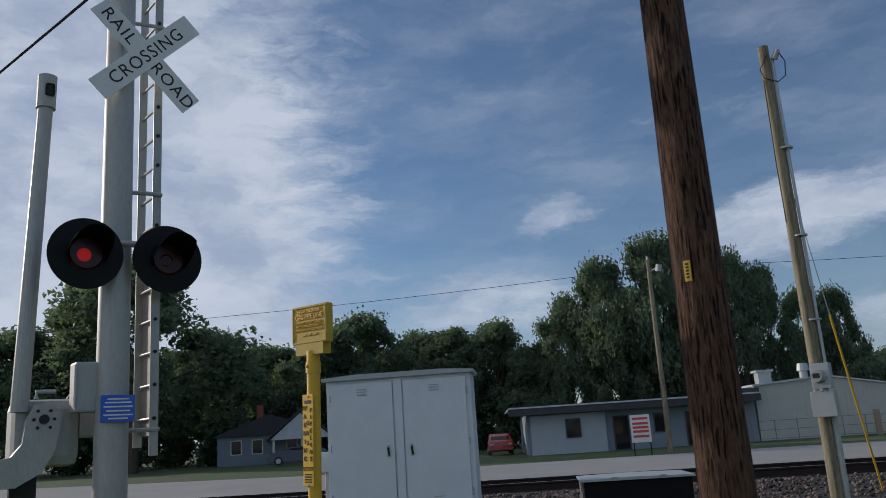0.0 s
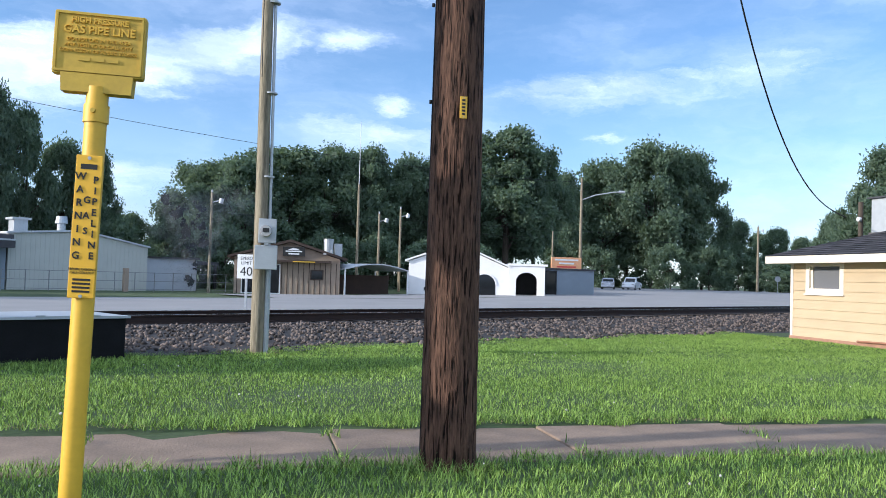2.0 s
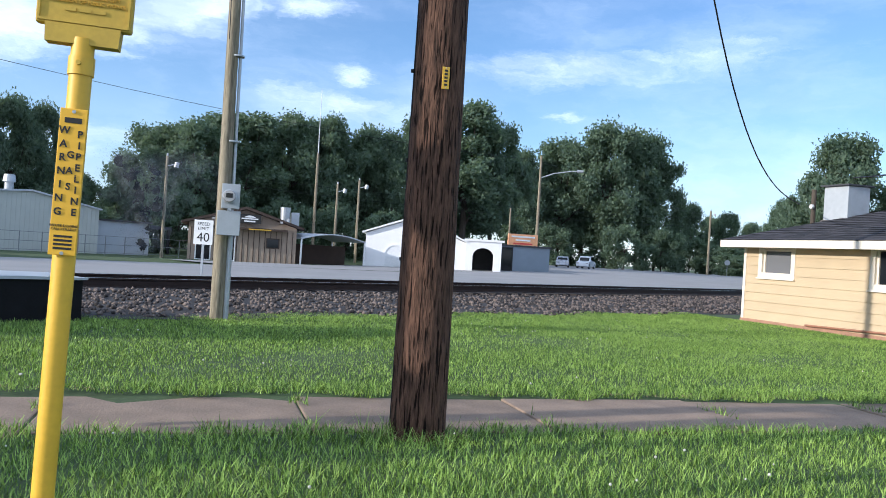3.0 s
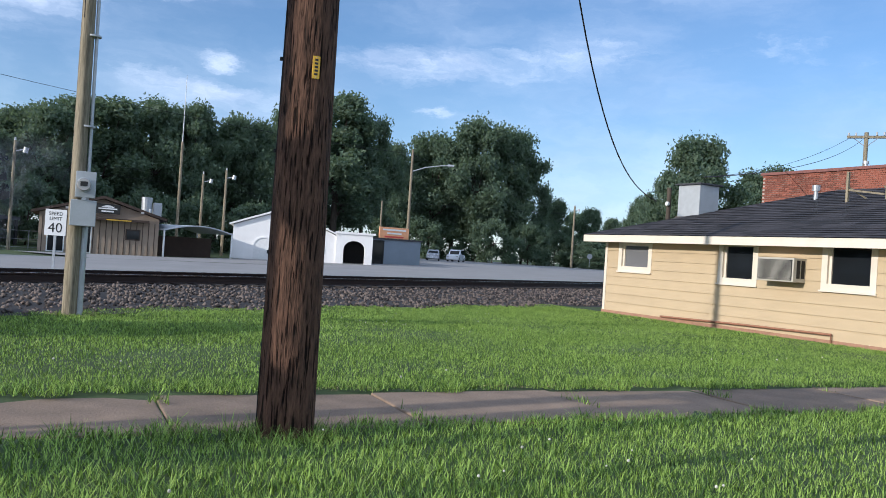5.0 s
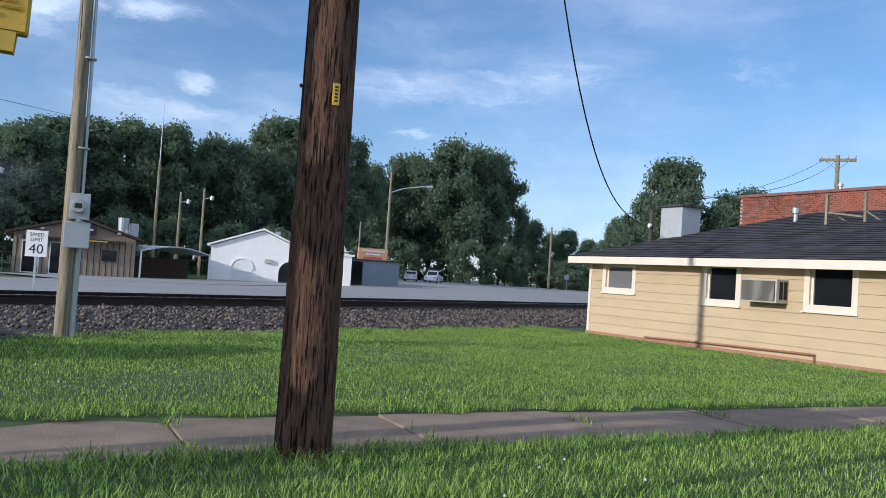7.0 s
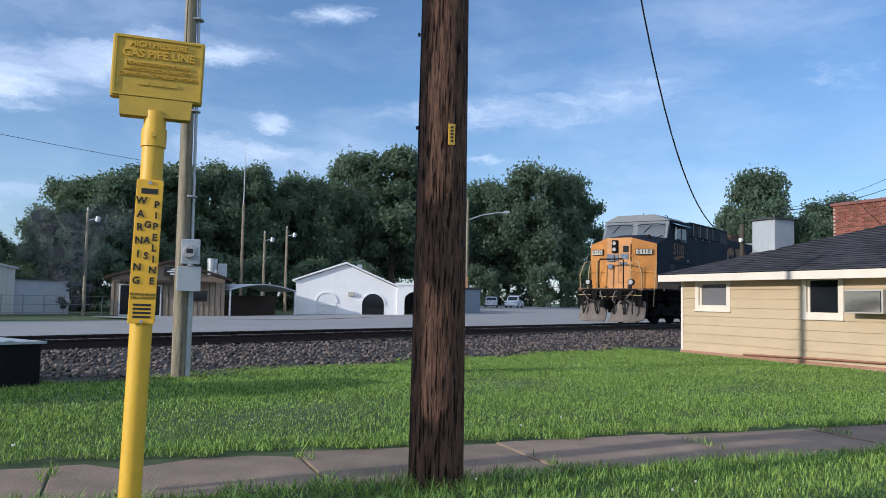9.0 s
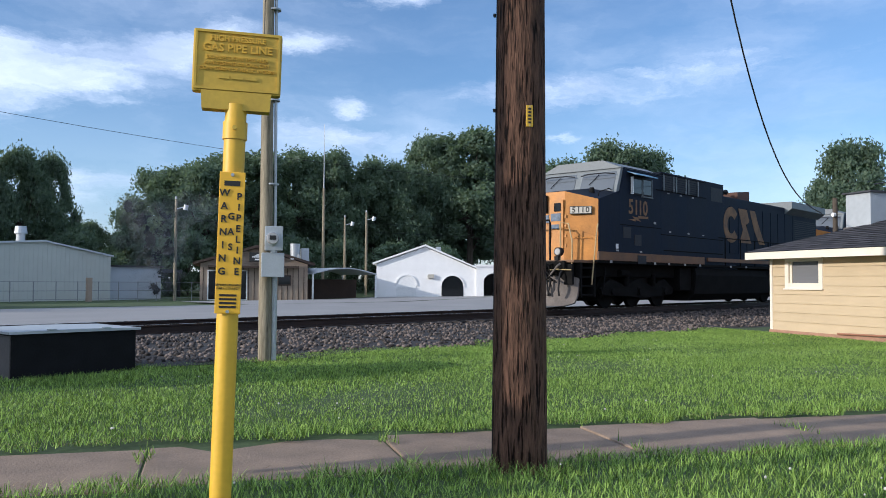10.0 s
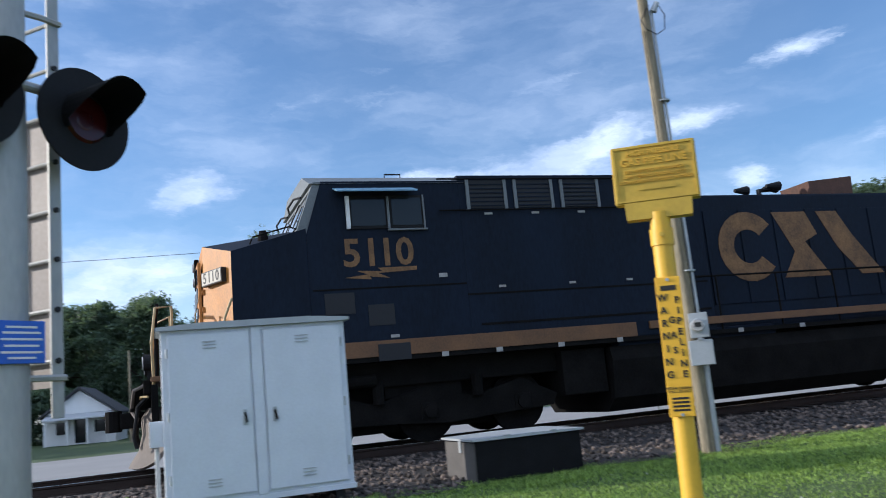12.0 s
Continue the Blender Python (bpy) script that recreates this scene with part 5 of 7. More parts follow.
def make_church():
    t = placed("white_stucco_hall", "white stucco hall with a low gable and arched openings", "building", 41.6, 45.6, -46.0)
    L = 8.0
    prof = [(0, -0.3), (L, -0.3), (L, 2.3), (3.9, 4.05), (0, 2.65)]
    bm = prism(prof, 0, 12)
    part("wall", bm, M_STUCCO, t)
    part("roof", prism([(-0.3, 2.62), (3.9, 4.1), (L + 0.2, 2.28), (L + 0.2, 2.4), (3.9, 4.25), (-0.3, 2.76)], -0.25, 12.2), M_WHITE, t)

    def arch(x, w, h, z0, name, fill, depth):
        pts = [(x - w / 2, z0), (x + w / 2, z0)] + [(x + w / 2 * math.cos(a), z0 + h - w / 2 + w / 2 * math.sin(a)) for a in [math.pi * i / 14 for i in range(15)]]
        o = part(name, prism(pts, -depth, 0.05), fill, t)
        ring = [(x + (w / 2 + 0.1) * math.cos(a), z0 + h - w / 2 + (w / 2 + 0.1) * math.sin(a)) for a in [math.pi * i / 14 for i in range(15)]]
        inner = [(x + w / 2 * math.cos(a), z0 + h - w / 2 + w / 2 * math.sin(a)) for a in [math.pi * i / 14 for i in range(15)]][::-1]
        part("arch_trim", prism(ring + inner, -0.08, 0.0), M_STUCCO, o)
        return o

    arch(6.1, 1.75, 1.75, 0.0, "arched_doorway", M_PANE, 0.02)
    w = arch(2.4, 1.6, 1.65, 0.1, "arched_window", M_WHITE, 0.03)
    for k in range(7):
        part("grille_bar", box(1.7 + 0.22 * k, 1.73 + 0.22 * k, -0.12, -0.09, 0.15, 0.8), M_WHITE, w)
    part("grille_bar", box(1.62, 3.2, -0.12, -0.09, 0.75, 0.79), M_WHITE, w)
    part("wall_unit", box(4.1, 4.6, -0.25, 0, 1.55, 1.85, 0.01), M_ACGREY, t)
    part("roof_cap", box(4.8, 5.2, 1, 1.4, 3.7, 4.1, 0.02), M_GALV, t)
    p = part("porch", prism([(L, -0.2), (L + 0.6, -0.2), (L + 0.6, 1.3)] + [(L + 1.45 - 0.85 * math.cos(a), 1.3 + 0.85 * math.sin(a) * 0.8) for a in [math.pi * i / 10 for i in range(11)]] + [(L + 2.3, -0.2), (L + 2.9, -0.2), (L + 2.9, 2.5), (L, 2.5)], -0.2, 0.2), M_STUCCO, t, "white arched side porch")
    part("porch_cornice", box(L - 0.05, L + 3.1, -0.3, 3.0, 2.5, 2.66), M_STUCCO, p)
    # back of the porch coloured near black for the shade under its arch
    part("porch_back_shade", box(L, L + 2.9, 2.6, 2.8, -0.2, 2.5), M_DARK, p)
    part("porch_side", box(L + 2.7, L + 2.9, 0.2, 2.8, -0.2, 2.5), M_STUCCO, p)
    a = placed("grey_annexe", "grey flat-roofed annexe beside the white hall", "building", 50.2, 40.5, -25)
    part("wall", box(0.8, 6.6, 0.3, 8, -0.3, 2.15), M_GREYBLUE, a)
    part("roof", box(0.7, 6.7, 0.2, 8.1, 2.15, 2.3), M_ROOFDK, a)
    opening(a, "door", 2.0, 2.9, 0, 2.0, M_PANE, M_DARK, 0.3)
    s = placed("shop_sign", "faded orange sign board on two posts", "sign", 55.0, 40.0, -30)
    part("board", box(-1.4, 1.4, -0.08, 0.08, 2.0, 3.2, 0.02), M_ORANGESIGN, s)
    for z, w2 in ((2.9, 1.1), (2.6, 0.7), (2.3, 0.9)):
        part("line_bar", box(-w2, w2, -0.095, -0.082, z, z + 0.14), M_WHITE if z > 2.4 else M_REDSIGN, s)
    for x in (-1.2, 1.1):
        part("post", box(x, x + 0.1, -0.05, 0.05, -0.2, 2.0), M_GREYPOLE, s)
    part("lower_panel", box(-0.1, 0.7, -0.06, 0.06, 1.3, 1.8), M_WHITE, s)


def make_far_house():
    t = placed("cottage", "old grey cottage with a gabled front porch and chimney", "house", -28.2, 66.4, 15)
    part("wall", box(0, 9, 0, 7, -0.3, 2.5), M_GREYBLUE, t)
    part("roof", prism([(-0.5, 2.4), (4.5, 4.2), (9.5, 2.4)], -0.4, 7.4), M_ROOFDK, t)
    part("front_gable", prism([(4.6, 1.9), (9.9, 1.9), (7.2, 4.1)], -2.4, 0), M_ROOFPALE, t, "pale gabled porch front")
    part("porch_roof", prism([(4.3, 1.8), (7.2, 4.2), (10.2, 1.8), (10.2, 1.95), (7.2, 4.38), (4.3, 1.95)], -2.6, 0.5), M_ROOFDK, t)
    for x in (4.8, 7.2, 9.6):
        part("porch_post", box(x, x + 0.18, -2.2, -2.0, -0.2, 1.9), M_TRIM, t)
    part("porch_floor", box(4.5, 10, -2.3, 0, -0.3, 0.2), M_BOXEND, t)
    for x in (1.2, 3.0, 6.0):
        opening(t, "window", x, x + 0.8, 0.9, 2.0, M_PANE, M_TRIM)
    part("chimney", box(3.2, 3.8, 3, 3.6, 3.2, 5.2), M_BRICK, t)
    c = placed("white_cottage", "small white gabled cottage with a front porch", "house", -11.6, 66.5, -6)
    part("wall", box(0, 5.0, 0, 6, -0.3, 2.1), M_STUCCO, c)
    part("gable", prism([(0, 2.1), (5.0, 2.1), (2.5, 3.9)], 0, 6), M_STUCCO, c)
    part("roof", prism([(-0.35, 1.95), (2.5, 4.0), (5.35, 1.95), (5.35, 2.1), (2.5, 4.18), (-0.35, 2.1)], -0.4, 6.3), M_ROOFDK, c)
    part("porch_roof", prism([(-1.9, 1.75), (0.0, 2.1), (0.0, 2.2), (-1.9, 1.85)], 0.2, 4.8, m=Matrix(((0, 1, 0, 0), (1, 0, 0, 0), (0, 0, 1, 0), (0, 0, 0, 1)))), M_ROOFPALE, c)
    for x in (0.3, 1.8, 3.2, 4.6):
        part("porch_post", box(x, x + 0.14, -1.8, -1.66, -0.2, 1.78), M_WHITE, c)
    for x in (0.8, 3.5):
        opening(c, "window", x, x + 0.8, 0.7, 1.6, M_PANE, M_WHITE)
    opening(c, "door", 2.1, 2.95, 0.0, 1.75, M_PANE, M_WHITE)
    g = placed("white_garage", "small pale garage beside the cottage", "garage", -17.5, 70, 10)
    part("wall", box(0, 3.5, 0, 4, -0.3, 1.9), M_LIGHTGREY, g)
    part("roof", prism([(-0.2, 1.85), (1.75, 2.9), (3.7, 1.85)], -0.2, 4.2), M_ROOFDK, g)
    part("garage_door", box(0.6, 2.9, -0.05, 0, -0.2, 1.6), M_DARK, g)


def make_car(name, label, paint, x, y, yaw, high=1.65, long=4.5):
    t = placed(name, label, "car", x, y, yaw)
    h, L = high, long
    prof = [(0.0, 0.35), (0.05, 0.75), (0.25, 0.95), (1.15, 1.02), (1.75, h * 0.97), (2.4, h), (L - 0.9, h * 0.98), (L - 0.2, 1.05), (L - 0.02, 0.9), (L, 0.4), (L - 0.2, 0.25), (0.2, 0.25)]
    bm = prism(prof, -0.86, 0.86)
    for v in bm.verts:
        if v.co.z > 1.04:
            v.co.y *= 0.84
    bmesh.ops.bevel(bm, geom=bm.edges[:], offset=0.04, segments=2, affect="EDGES")
    part("body", bm, paint, t, smooth=True)
    for s in (-1, 1):
        part("side_glass", prism([(1.45, 1.07), (1.85, h * 0.93), (L - 1.05, h * 0.93), (L - 0.5, 1.07)], s * 0.80, s * 0.815), M_PANE, t)
    part("windscreen", prism([(1.22, 1.06), (1.74, h * 0.94), (1.72, h * 0.95), (1.19, 1.07)], -0.66, 0.66), M_PANE, t)
    for s in (-1, 1):
        part("headlight", box(0.0, 0.1, s * 0.65 - 0.15, s * 0.65 + 0.15, 0.68, 0.82, 0.02), M_LAMPGLASS, t)
    for wx in (0.85, L - 0.95):
        for s in (-1, 1):
            w = part("wheel", tube((wx, s * 0.72, 0.33), (wx, s * 0.89, 0.33), 0.33, sides=20), M_TYRE, t)
            part("rim", tube((wx, s * 0.885, 0.33), (wx, s * 0.90, 0.33), 0.2, sides=14), M_GALV, w)


def make_poles():
    def lamp(x, y, z_top, arm, label):
        t = placed("street_lamp", label, "street lamp", x, y, group="street lamps")
        part("pole", tube((0, 0, -0.2), (0, 0, z_top), 0.16, 0.1, 12), M_GREYPOLE, t, smooth=True)
        a = Vector(arm)
        p0 = Vector((0, 0, z_top - 2.0))
        pts = [p0, p0 + a * 0.35 + Vector((0, 0, 0.45)), p0 + a * 0.8 + Vector((0, 0, 0.72)), p0 + a + Vector((0, 0, 0.75))]
        part("arm", rod(pts, 0.05, 8), M_GALV, t)
        e = pts[-1]
        d = a.normalized() * 0.35
        part("lamp_head", tube(e - d * 0.6, e + d, 0.14, 0.1, 12), M_GALV, t)

    lamp(57.6, 40.4, 10.4, (1.9, -2.9, 0), "tall wooden pole with a curved steel lamp arm")
    for x, y, h, r in [(6.3, 41.2, 10.4, 0.15), (115.4, 50.0, 9.7, 0.2), (44.9, 53.3, 6.9, 0.13), (46.3, 52.0, 7.35, 0.13), (26.1, 49.4, 7.0, 0.12), (56.4, 42.6, 5.6, 0.1), (50.0, 70.0, 6.5, 0.1), (-5.3, 57.0, 6.0, 0.1)]:
        t = placed("wooden_pole", "plain grey weathered wooden utility pole", "utility pole", x, y, group="far utility poles")
        part("shaft", tube((0, 0, -0.3), (0, 0, h), r, r * 0.7, 10), M_GREYPOLE, t, smooth=True)
        if h > 6.2:
            part("bracket", rod([(0, 0, h - 0.7), (0.5, -0.5, h - 0.5)], 0.04, 6), M_GALV, t)
            part("insulator", tube((0, 0, h), (0, 0, h + 0.2), 0.06, sides=8), M_DULLGREY, t)
            part("fitting", tube((0.45, -0.45, h - 0.75), (0.5, -0.5, h - 0.4), 0.16, sides=10), M_GALV, t)
    t = placed("antenna_mast", "tall slender radio antenna on a steel mast", "antenna", 44.0, 55.2)
    part("mast", tube((0, 0, -0.2), (0, 0, 9.6), 0.14, 0.11, 10), M_GREYPOLE, t, "weathered wooden lower mast")
    part("whip", tube((0, 0, 9.6), (0, 0, 15.4), 0.045, 0.02, 8), M_GALV, t)
    t = placed("power_pole", "wooden power pole with a crossarm behind the brick building", "utility pole", 65.5, 4.46)
    part("shaft", tube((0, 0, -0.3), (0, 0, 12.4), 0.2, 0.15, 10), M_GREYPOLE, t)
    part("crossarm", box(-0.1, 0.1, -1.3, 1.3, 11.95, 12.15, m=pose(0, 0, 0, 0, 0, 10)), M_GREYPOLE, t)
    for y in (-1.2, -0.7, 0.7, 1.2):
        part("insulator", tube((0, y, 12.15), (0, y, 12.4), 0.07, sides=8), M_DULLGREY, t)
    for s in (-1, 1):
        part("brace", rod([(0, 0, 11.3), (0, 0.8 * s, 11.95)], 0.03, 5), M_GALV, t)
    t = placed("speed_sign", "white rectangular speed limit sign on a steel post", "road sign", 9.32, 17.2, -45)
    part("post", box(-0.03, 0.03, 0.01, 0.06, -0.4, 1.66), M_GALV, t)
    z0 = -ground_z(9.32, 17.2)
    pl = part("plate", box(-0.26, 0.26, -0.005, 0.005, z0 + 0.87, z0 + 1.55, 0.003), M_WHITE, t)
    letters("SPEED\nLIMIT", 0.13, M_INK, pl, pose(0, -0.008, z0 + 1.37) @ UP, depth=0.001)
    letters("40", 0.36, M_INK, pl, pose(0, -0.008, z0 + 1.06) @ UP, depth=0.001)
    t = placed("notice_board", "white and red notice board on two legs", "sign", 4.7, 39.8, 0)
    pl = part("board", box(-0.5, 0.5, -0.03, 0.03, 0.6, 2.0, 0.01), M_WHITE, t)
    for z in (1.75, 1.5, 1.3, 1.1, 0.85):
        part("line_bar", box(-0.4, 0.4, -0.04, -0.032, z, z + 0.12), M_REDSIGN, pl)
    for x in (-0.45, 0.4):
        part("leg", box(x, x + 0.06, -0.02, 0.02, -0.2, 0.6), M_DARK, t)
    t = placed("stop_sign", "grey back of a small road sign on a post", "road sign", 113.0, 46.0)
    part("post", tube((0, 0, -0.2), (0, 0, 2.2), 0.04, sides=6), M_GALV, t)
    part("plate", tube((0, 0, 2.0), (-0.04, -0.03, 2.0), 0.42, sides=8), M_GALV, t)


# ---------------------------------------------------------------- trees
def make_tree(name, label, seed, height, spread, leaves, leaf=0.22, low=0.12, clumps=30):
    """A tree of the given height and crown radius, its leaves gathered in clumps at the limbs' ends."""
    rng = random.Random(seed)
    t = thing(name, label, "tree")
    bm = bmesh.new()
    tube((0, 0, -0.3), (0.1, 0, height * 0.5), height * 0.022, height * 0.012, 8, bm)
    blobs = []
    for i in range(clumps):
        # clumps sit near the skin of a rounded crown, widest below its middle
        a, k = 2.4 * i + rng.uniform(-0.4, 0.4), (i + rng.random()) / clumps
        wide = math.sqrt(max(0.05, 1 - ((k - 0.38) / 0.68) ** 2))
        r = spread * 0.84 * wide * rng.uniform(0.3, 1.05)
        c = Vector((r * math.cos(a), r * math.sin(a), height * (low + 0.10 + (0.80 - low) * k)))
        blobs.append((c, spread * rng.uniform(0.16, 0.33)))
        if i % 2 == 0:
            tube((0.05, 0, height * rng.uniform(0.2, 0.48)), c, height * 0.008, height * 0.002, 5, bm)
    blobs.append((Vector((0, 0, height * 0.86)), spread * 0.3))
    part("trunk", bm, M_BARK, t)
    rg = np.random.default_rng(seed)
    cs, sz = [], []
    area = sum(r * r for _, r in blobs)
    for c, r in blobs:
        per = int(leaves * r * r / area)
        d = rg.normal(size=(per, 3))
        d /= np.linalg.norm(d, axis=1)[:, None]
        # twigs: the leaves crowd round a few directions of each clump
        twig = rg.normal(size=(14, 3))
        twig /= np.linalg.norm(twig, axis=1)[:, None]
        d = d * 0.72 + twig[rg.integers(0, 14, per)] * 0.46
        rad = r * (0.3 + 0.85 * rg.random(per) ** 0.6)
        cs.append(np.array(c)[None] + d * rad[:, None] * (1, 1, 0.8))
        sz.append(np.where(rad < r * 0.62, 1.9, 1.0))
    cs, sz = np.concatenate(cs), np.concatenate(sz)
    cs[:, 2] *= height / np.quantile(cs[:, 2], 0.998)
    cs[:, :2] *= spread / np.quantile(np.hypot(cs[:, 0], cs[:, 1]), 0.985)
    n = len(cs)
    u = rg.normal(size=(n, 3))
    v = rg.normal(size=(n, 3))
    u /= np.linalg.norm(u, axis=1)[:, None]
    v -= (v * u).sum(1)[:, None] * u
    v /= np.linalg.norm(v, axis=1)[:, None]
    s = (leaf * sz * (0.6 + 0.8 * rg.random(n)))[:, None]
    co = np.stack([cs + u * s, cs - u * s * 0.5 + v * s * 0.8, cs - u * s * 0.6 - v * s * 0.8], 1).astype(np.float32)
    me = bpy.data.meshes.new("crown")
    me.vertices.add(3 * n), me.loops.add(3 * n), me.polygons.add(n)
    me.vertices.foreach_set("co", co.ravel())
    me.loops.foreach_set("vertex_index", np.arange(3 * n, dtype=np.int32))
    me.polygons.foreach_set("loop_start", np.arange(0, 3 * n, 3, dtype=np.int32))
    me.update(calc_edges=True)
    me.materials.append(M_LEAF_HAZED)
    ob = new("crown", me)
    ob.parent = t
    return t


def make_trees():
    sizes = [(16, 7.0), (14, 6.0), (17, 5.0), (15, 6.5), (5, 3.6)]
    kinds = [
        make_tree("oak_tree", "tall broad dark green oak at the wood's edge", 1, 16, 7.0, 27000, 0.19, clumps=38),
        make_tree("maple_tree", "full rounded dark green broadleaf tree", 2, 14, 6.0, 24000, 0.18),
        make_tree("poplar_tree", "tall narrow dark green tree in the wood", 3, 17, 5.0, 24000, 0.18),
        make_tree("elm_tree", "uneven spreading green tree with gaps in its crown", 4, 15, 6.5, 17000, 0.19, 0.2, 26),
        make_tree("bush", "low dense green bush", 5, 5, 3.6, 7000, 0.15, 0.0, 20),
    ]
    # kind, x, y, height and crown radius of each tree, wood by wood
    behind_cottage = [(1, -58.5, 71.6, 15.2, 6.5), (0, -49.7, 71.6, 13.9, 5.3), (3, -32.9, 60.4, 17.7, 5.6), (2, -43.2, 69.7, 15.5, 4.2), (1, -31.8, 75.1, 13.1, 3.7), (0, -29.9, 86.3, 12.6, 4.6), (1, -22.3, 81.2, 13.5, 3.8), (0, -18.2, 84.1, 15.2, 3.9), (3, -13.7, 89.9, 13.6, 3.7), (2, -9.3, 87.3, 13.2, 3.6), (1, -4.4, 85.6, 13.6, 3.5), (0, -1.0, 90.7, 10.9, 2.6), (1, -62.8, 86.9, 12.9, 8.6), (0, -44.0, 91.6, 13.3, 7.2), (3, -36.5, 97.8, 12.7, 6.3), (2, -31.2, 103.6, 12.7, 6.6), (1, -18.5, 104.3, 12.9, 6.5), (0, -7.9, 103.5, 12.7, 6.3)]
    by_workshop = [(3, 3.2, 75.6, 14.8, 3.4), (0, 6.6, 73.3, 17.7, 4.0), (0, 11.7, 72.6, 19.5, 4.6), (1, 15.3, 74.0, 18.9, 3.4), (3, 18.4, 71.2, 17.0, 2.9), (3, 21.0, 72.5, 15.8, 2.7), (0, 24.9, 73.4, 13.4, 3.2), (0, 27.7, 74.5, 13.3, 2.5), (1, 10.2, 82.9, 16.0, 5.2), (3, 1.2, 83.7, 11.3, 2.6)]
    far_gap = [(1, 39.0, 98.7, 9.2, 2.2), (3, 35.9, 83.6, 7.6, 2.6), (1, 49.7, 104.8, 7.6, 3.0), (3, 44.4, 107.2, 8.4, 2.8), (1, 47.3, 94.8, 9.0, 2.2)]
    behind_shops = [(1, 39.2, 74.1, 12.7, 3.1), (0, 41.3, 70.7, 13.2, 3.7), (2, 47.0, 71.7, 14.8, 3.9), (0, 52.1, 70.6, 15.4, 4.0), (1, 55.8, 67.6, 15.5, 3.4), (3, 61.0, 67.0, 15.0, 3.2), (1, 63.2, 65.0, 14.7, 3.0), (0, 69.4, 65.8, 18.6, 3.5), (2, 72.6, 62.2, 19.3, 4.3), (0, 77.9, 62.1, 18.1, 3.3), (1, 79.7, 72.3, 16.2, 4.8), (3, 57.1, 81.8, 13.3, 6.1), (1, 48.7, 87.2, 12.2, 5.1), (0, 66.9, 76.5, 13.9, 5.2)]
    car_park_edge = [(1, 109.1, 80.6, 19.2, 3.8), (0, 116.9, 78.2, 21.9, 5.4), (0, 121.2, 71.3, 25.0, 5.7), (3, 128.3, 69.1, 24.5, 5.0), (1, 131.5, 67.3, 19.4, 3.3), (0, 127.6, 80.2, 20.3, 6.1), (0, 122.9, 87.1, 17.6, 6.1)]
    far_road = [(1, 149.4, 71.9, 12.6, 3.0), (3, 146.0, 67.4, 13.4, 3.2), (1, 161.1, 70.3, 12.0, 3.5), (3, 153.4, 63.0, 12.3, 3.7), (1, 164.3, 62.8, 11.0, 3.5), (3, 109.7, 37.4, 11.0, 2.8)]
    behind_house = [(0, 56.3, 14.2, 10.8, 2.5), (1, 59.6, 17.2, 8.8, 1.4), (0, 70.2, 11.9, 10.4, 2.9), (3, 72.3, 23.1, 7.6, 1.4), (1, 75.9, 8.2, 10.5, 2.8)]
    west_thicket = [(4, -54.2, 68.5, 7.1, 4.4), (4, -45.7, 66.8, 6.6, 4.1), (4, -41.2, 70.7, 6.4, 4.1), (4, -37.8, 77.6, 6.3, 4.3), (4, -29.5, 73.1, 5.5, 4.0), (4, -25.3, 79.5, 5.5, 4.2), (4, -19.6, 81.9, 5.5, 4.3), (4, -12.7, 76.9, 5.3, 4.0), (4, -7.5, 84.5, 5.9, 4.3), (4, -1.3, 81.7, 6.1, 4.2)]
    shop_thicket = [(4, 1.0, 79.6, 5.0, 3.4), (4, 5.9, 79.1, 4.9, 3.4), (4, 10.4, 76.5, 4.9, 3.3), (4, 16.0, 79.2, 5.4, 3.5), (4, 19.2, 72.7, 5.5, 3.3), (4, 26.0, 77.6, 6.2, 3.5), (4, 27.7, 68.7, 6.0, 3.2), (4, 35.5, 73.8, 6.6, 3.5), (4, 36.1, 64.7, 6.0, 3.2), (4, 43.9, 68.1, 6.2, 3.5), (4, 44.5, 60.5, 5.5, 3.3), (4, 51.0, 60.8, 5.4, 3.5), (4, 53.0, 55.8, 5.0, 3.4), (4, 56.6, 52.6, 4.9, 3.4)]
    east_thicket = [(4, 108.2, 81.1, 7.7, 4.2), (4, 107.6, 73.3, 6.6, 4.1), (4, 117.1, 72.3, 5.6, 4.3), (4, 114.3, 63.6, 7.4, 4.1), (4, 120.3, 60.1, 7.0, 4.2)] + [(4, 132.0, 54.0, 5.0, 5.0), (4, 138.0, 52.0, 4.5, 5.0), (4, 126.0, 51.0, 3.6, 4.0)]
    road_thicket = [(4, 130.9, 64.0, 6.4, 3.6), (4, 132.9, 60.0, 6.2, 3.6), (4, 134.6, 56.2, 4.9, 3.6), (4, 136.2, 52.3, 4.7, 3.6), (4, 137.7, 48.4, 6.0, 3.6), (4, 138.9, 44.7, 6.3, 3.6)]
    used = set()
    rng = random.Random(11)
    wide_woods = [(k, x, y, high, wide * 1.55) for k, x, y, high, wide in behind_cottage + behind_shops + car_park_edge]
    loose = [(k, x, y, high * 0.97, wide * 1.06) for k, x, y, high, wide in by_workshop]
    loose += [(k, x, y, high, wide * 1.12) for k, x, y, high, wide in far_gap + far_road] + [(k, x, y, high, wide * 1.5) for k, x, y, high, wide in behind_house]
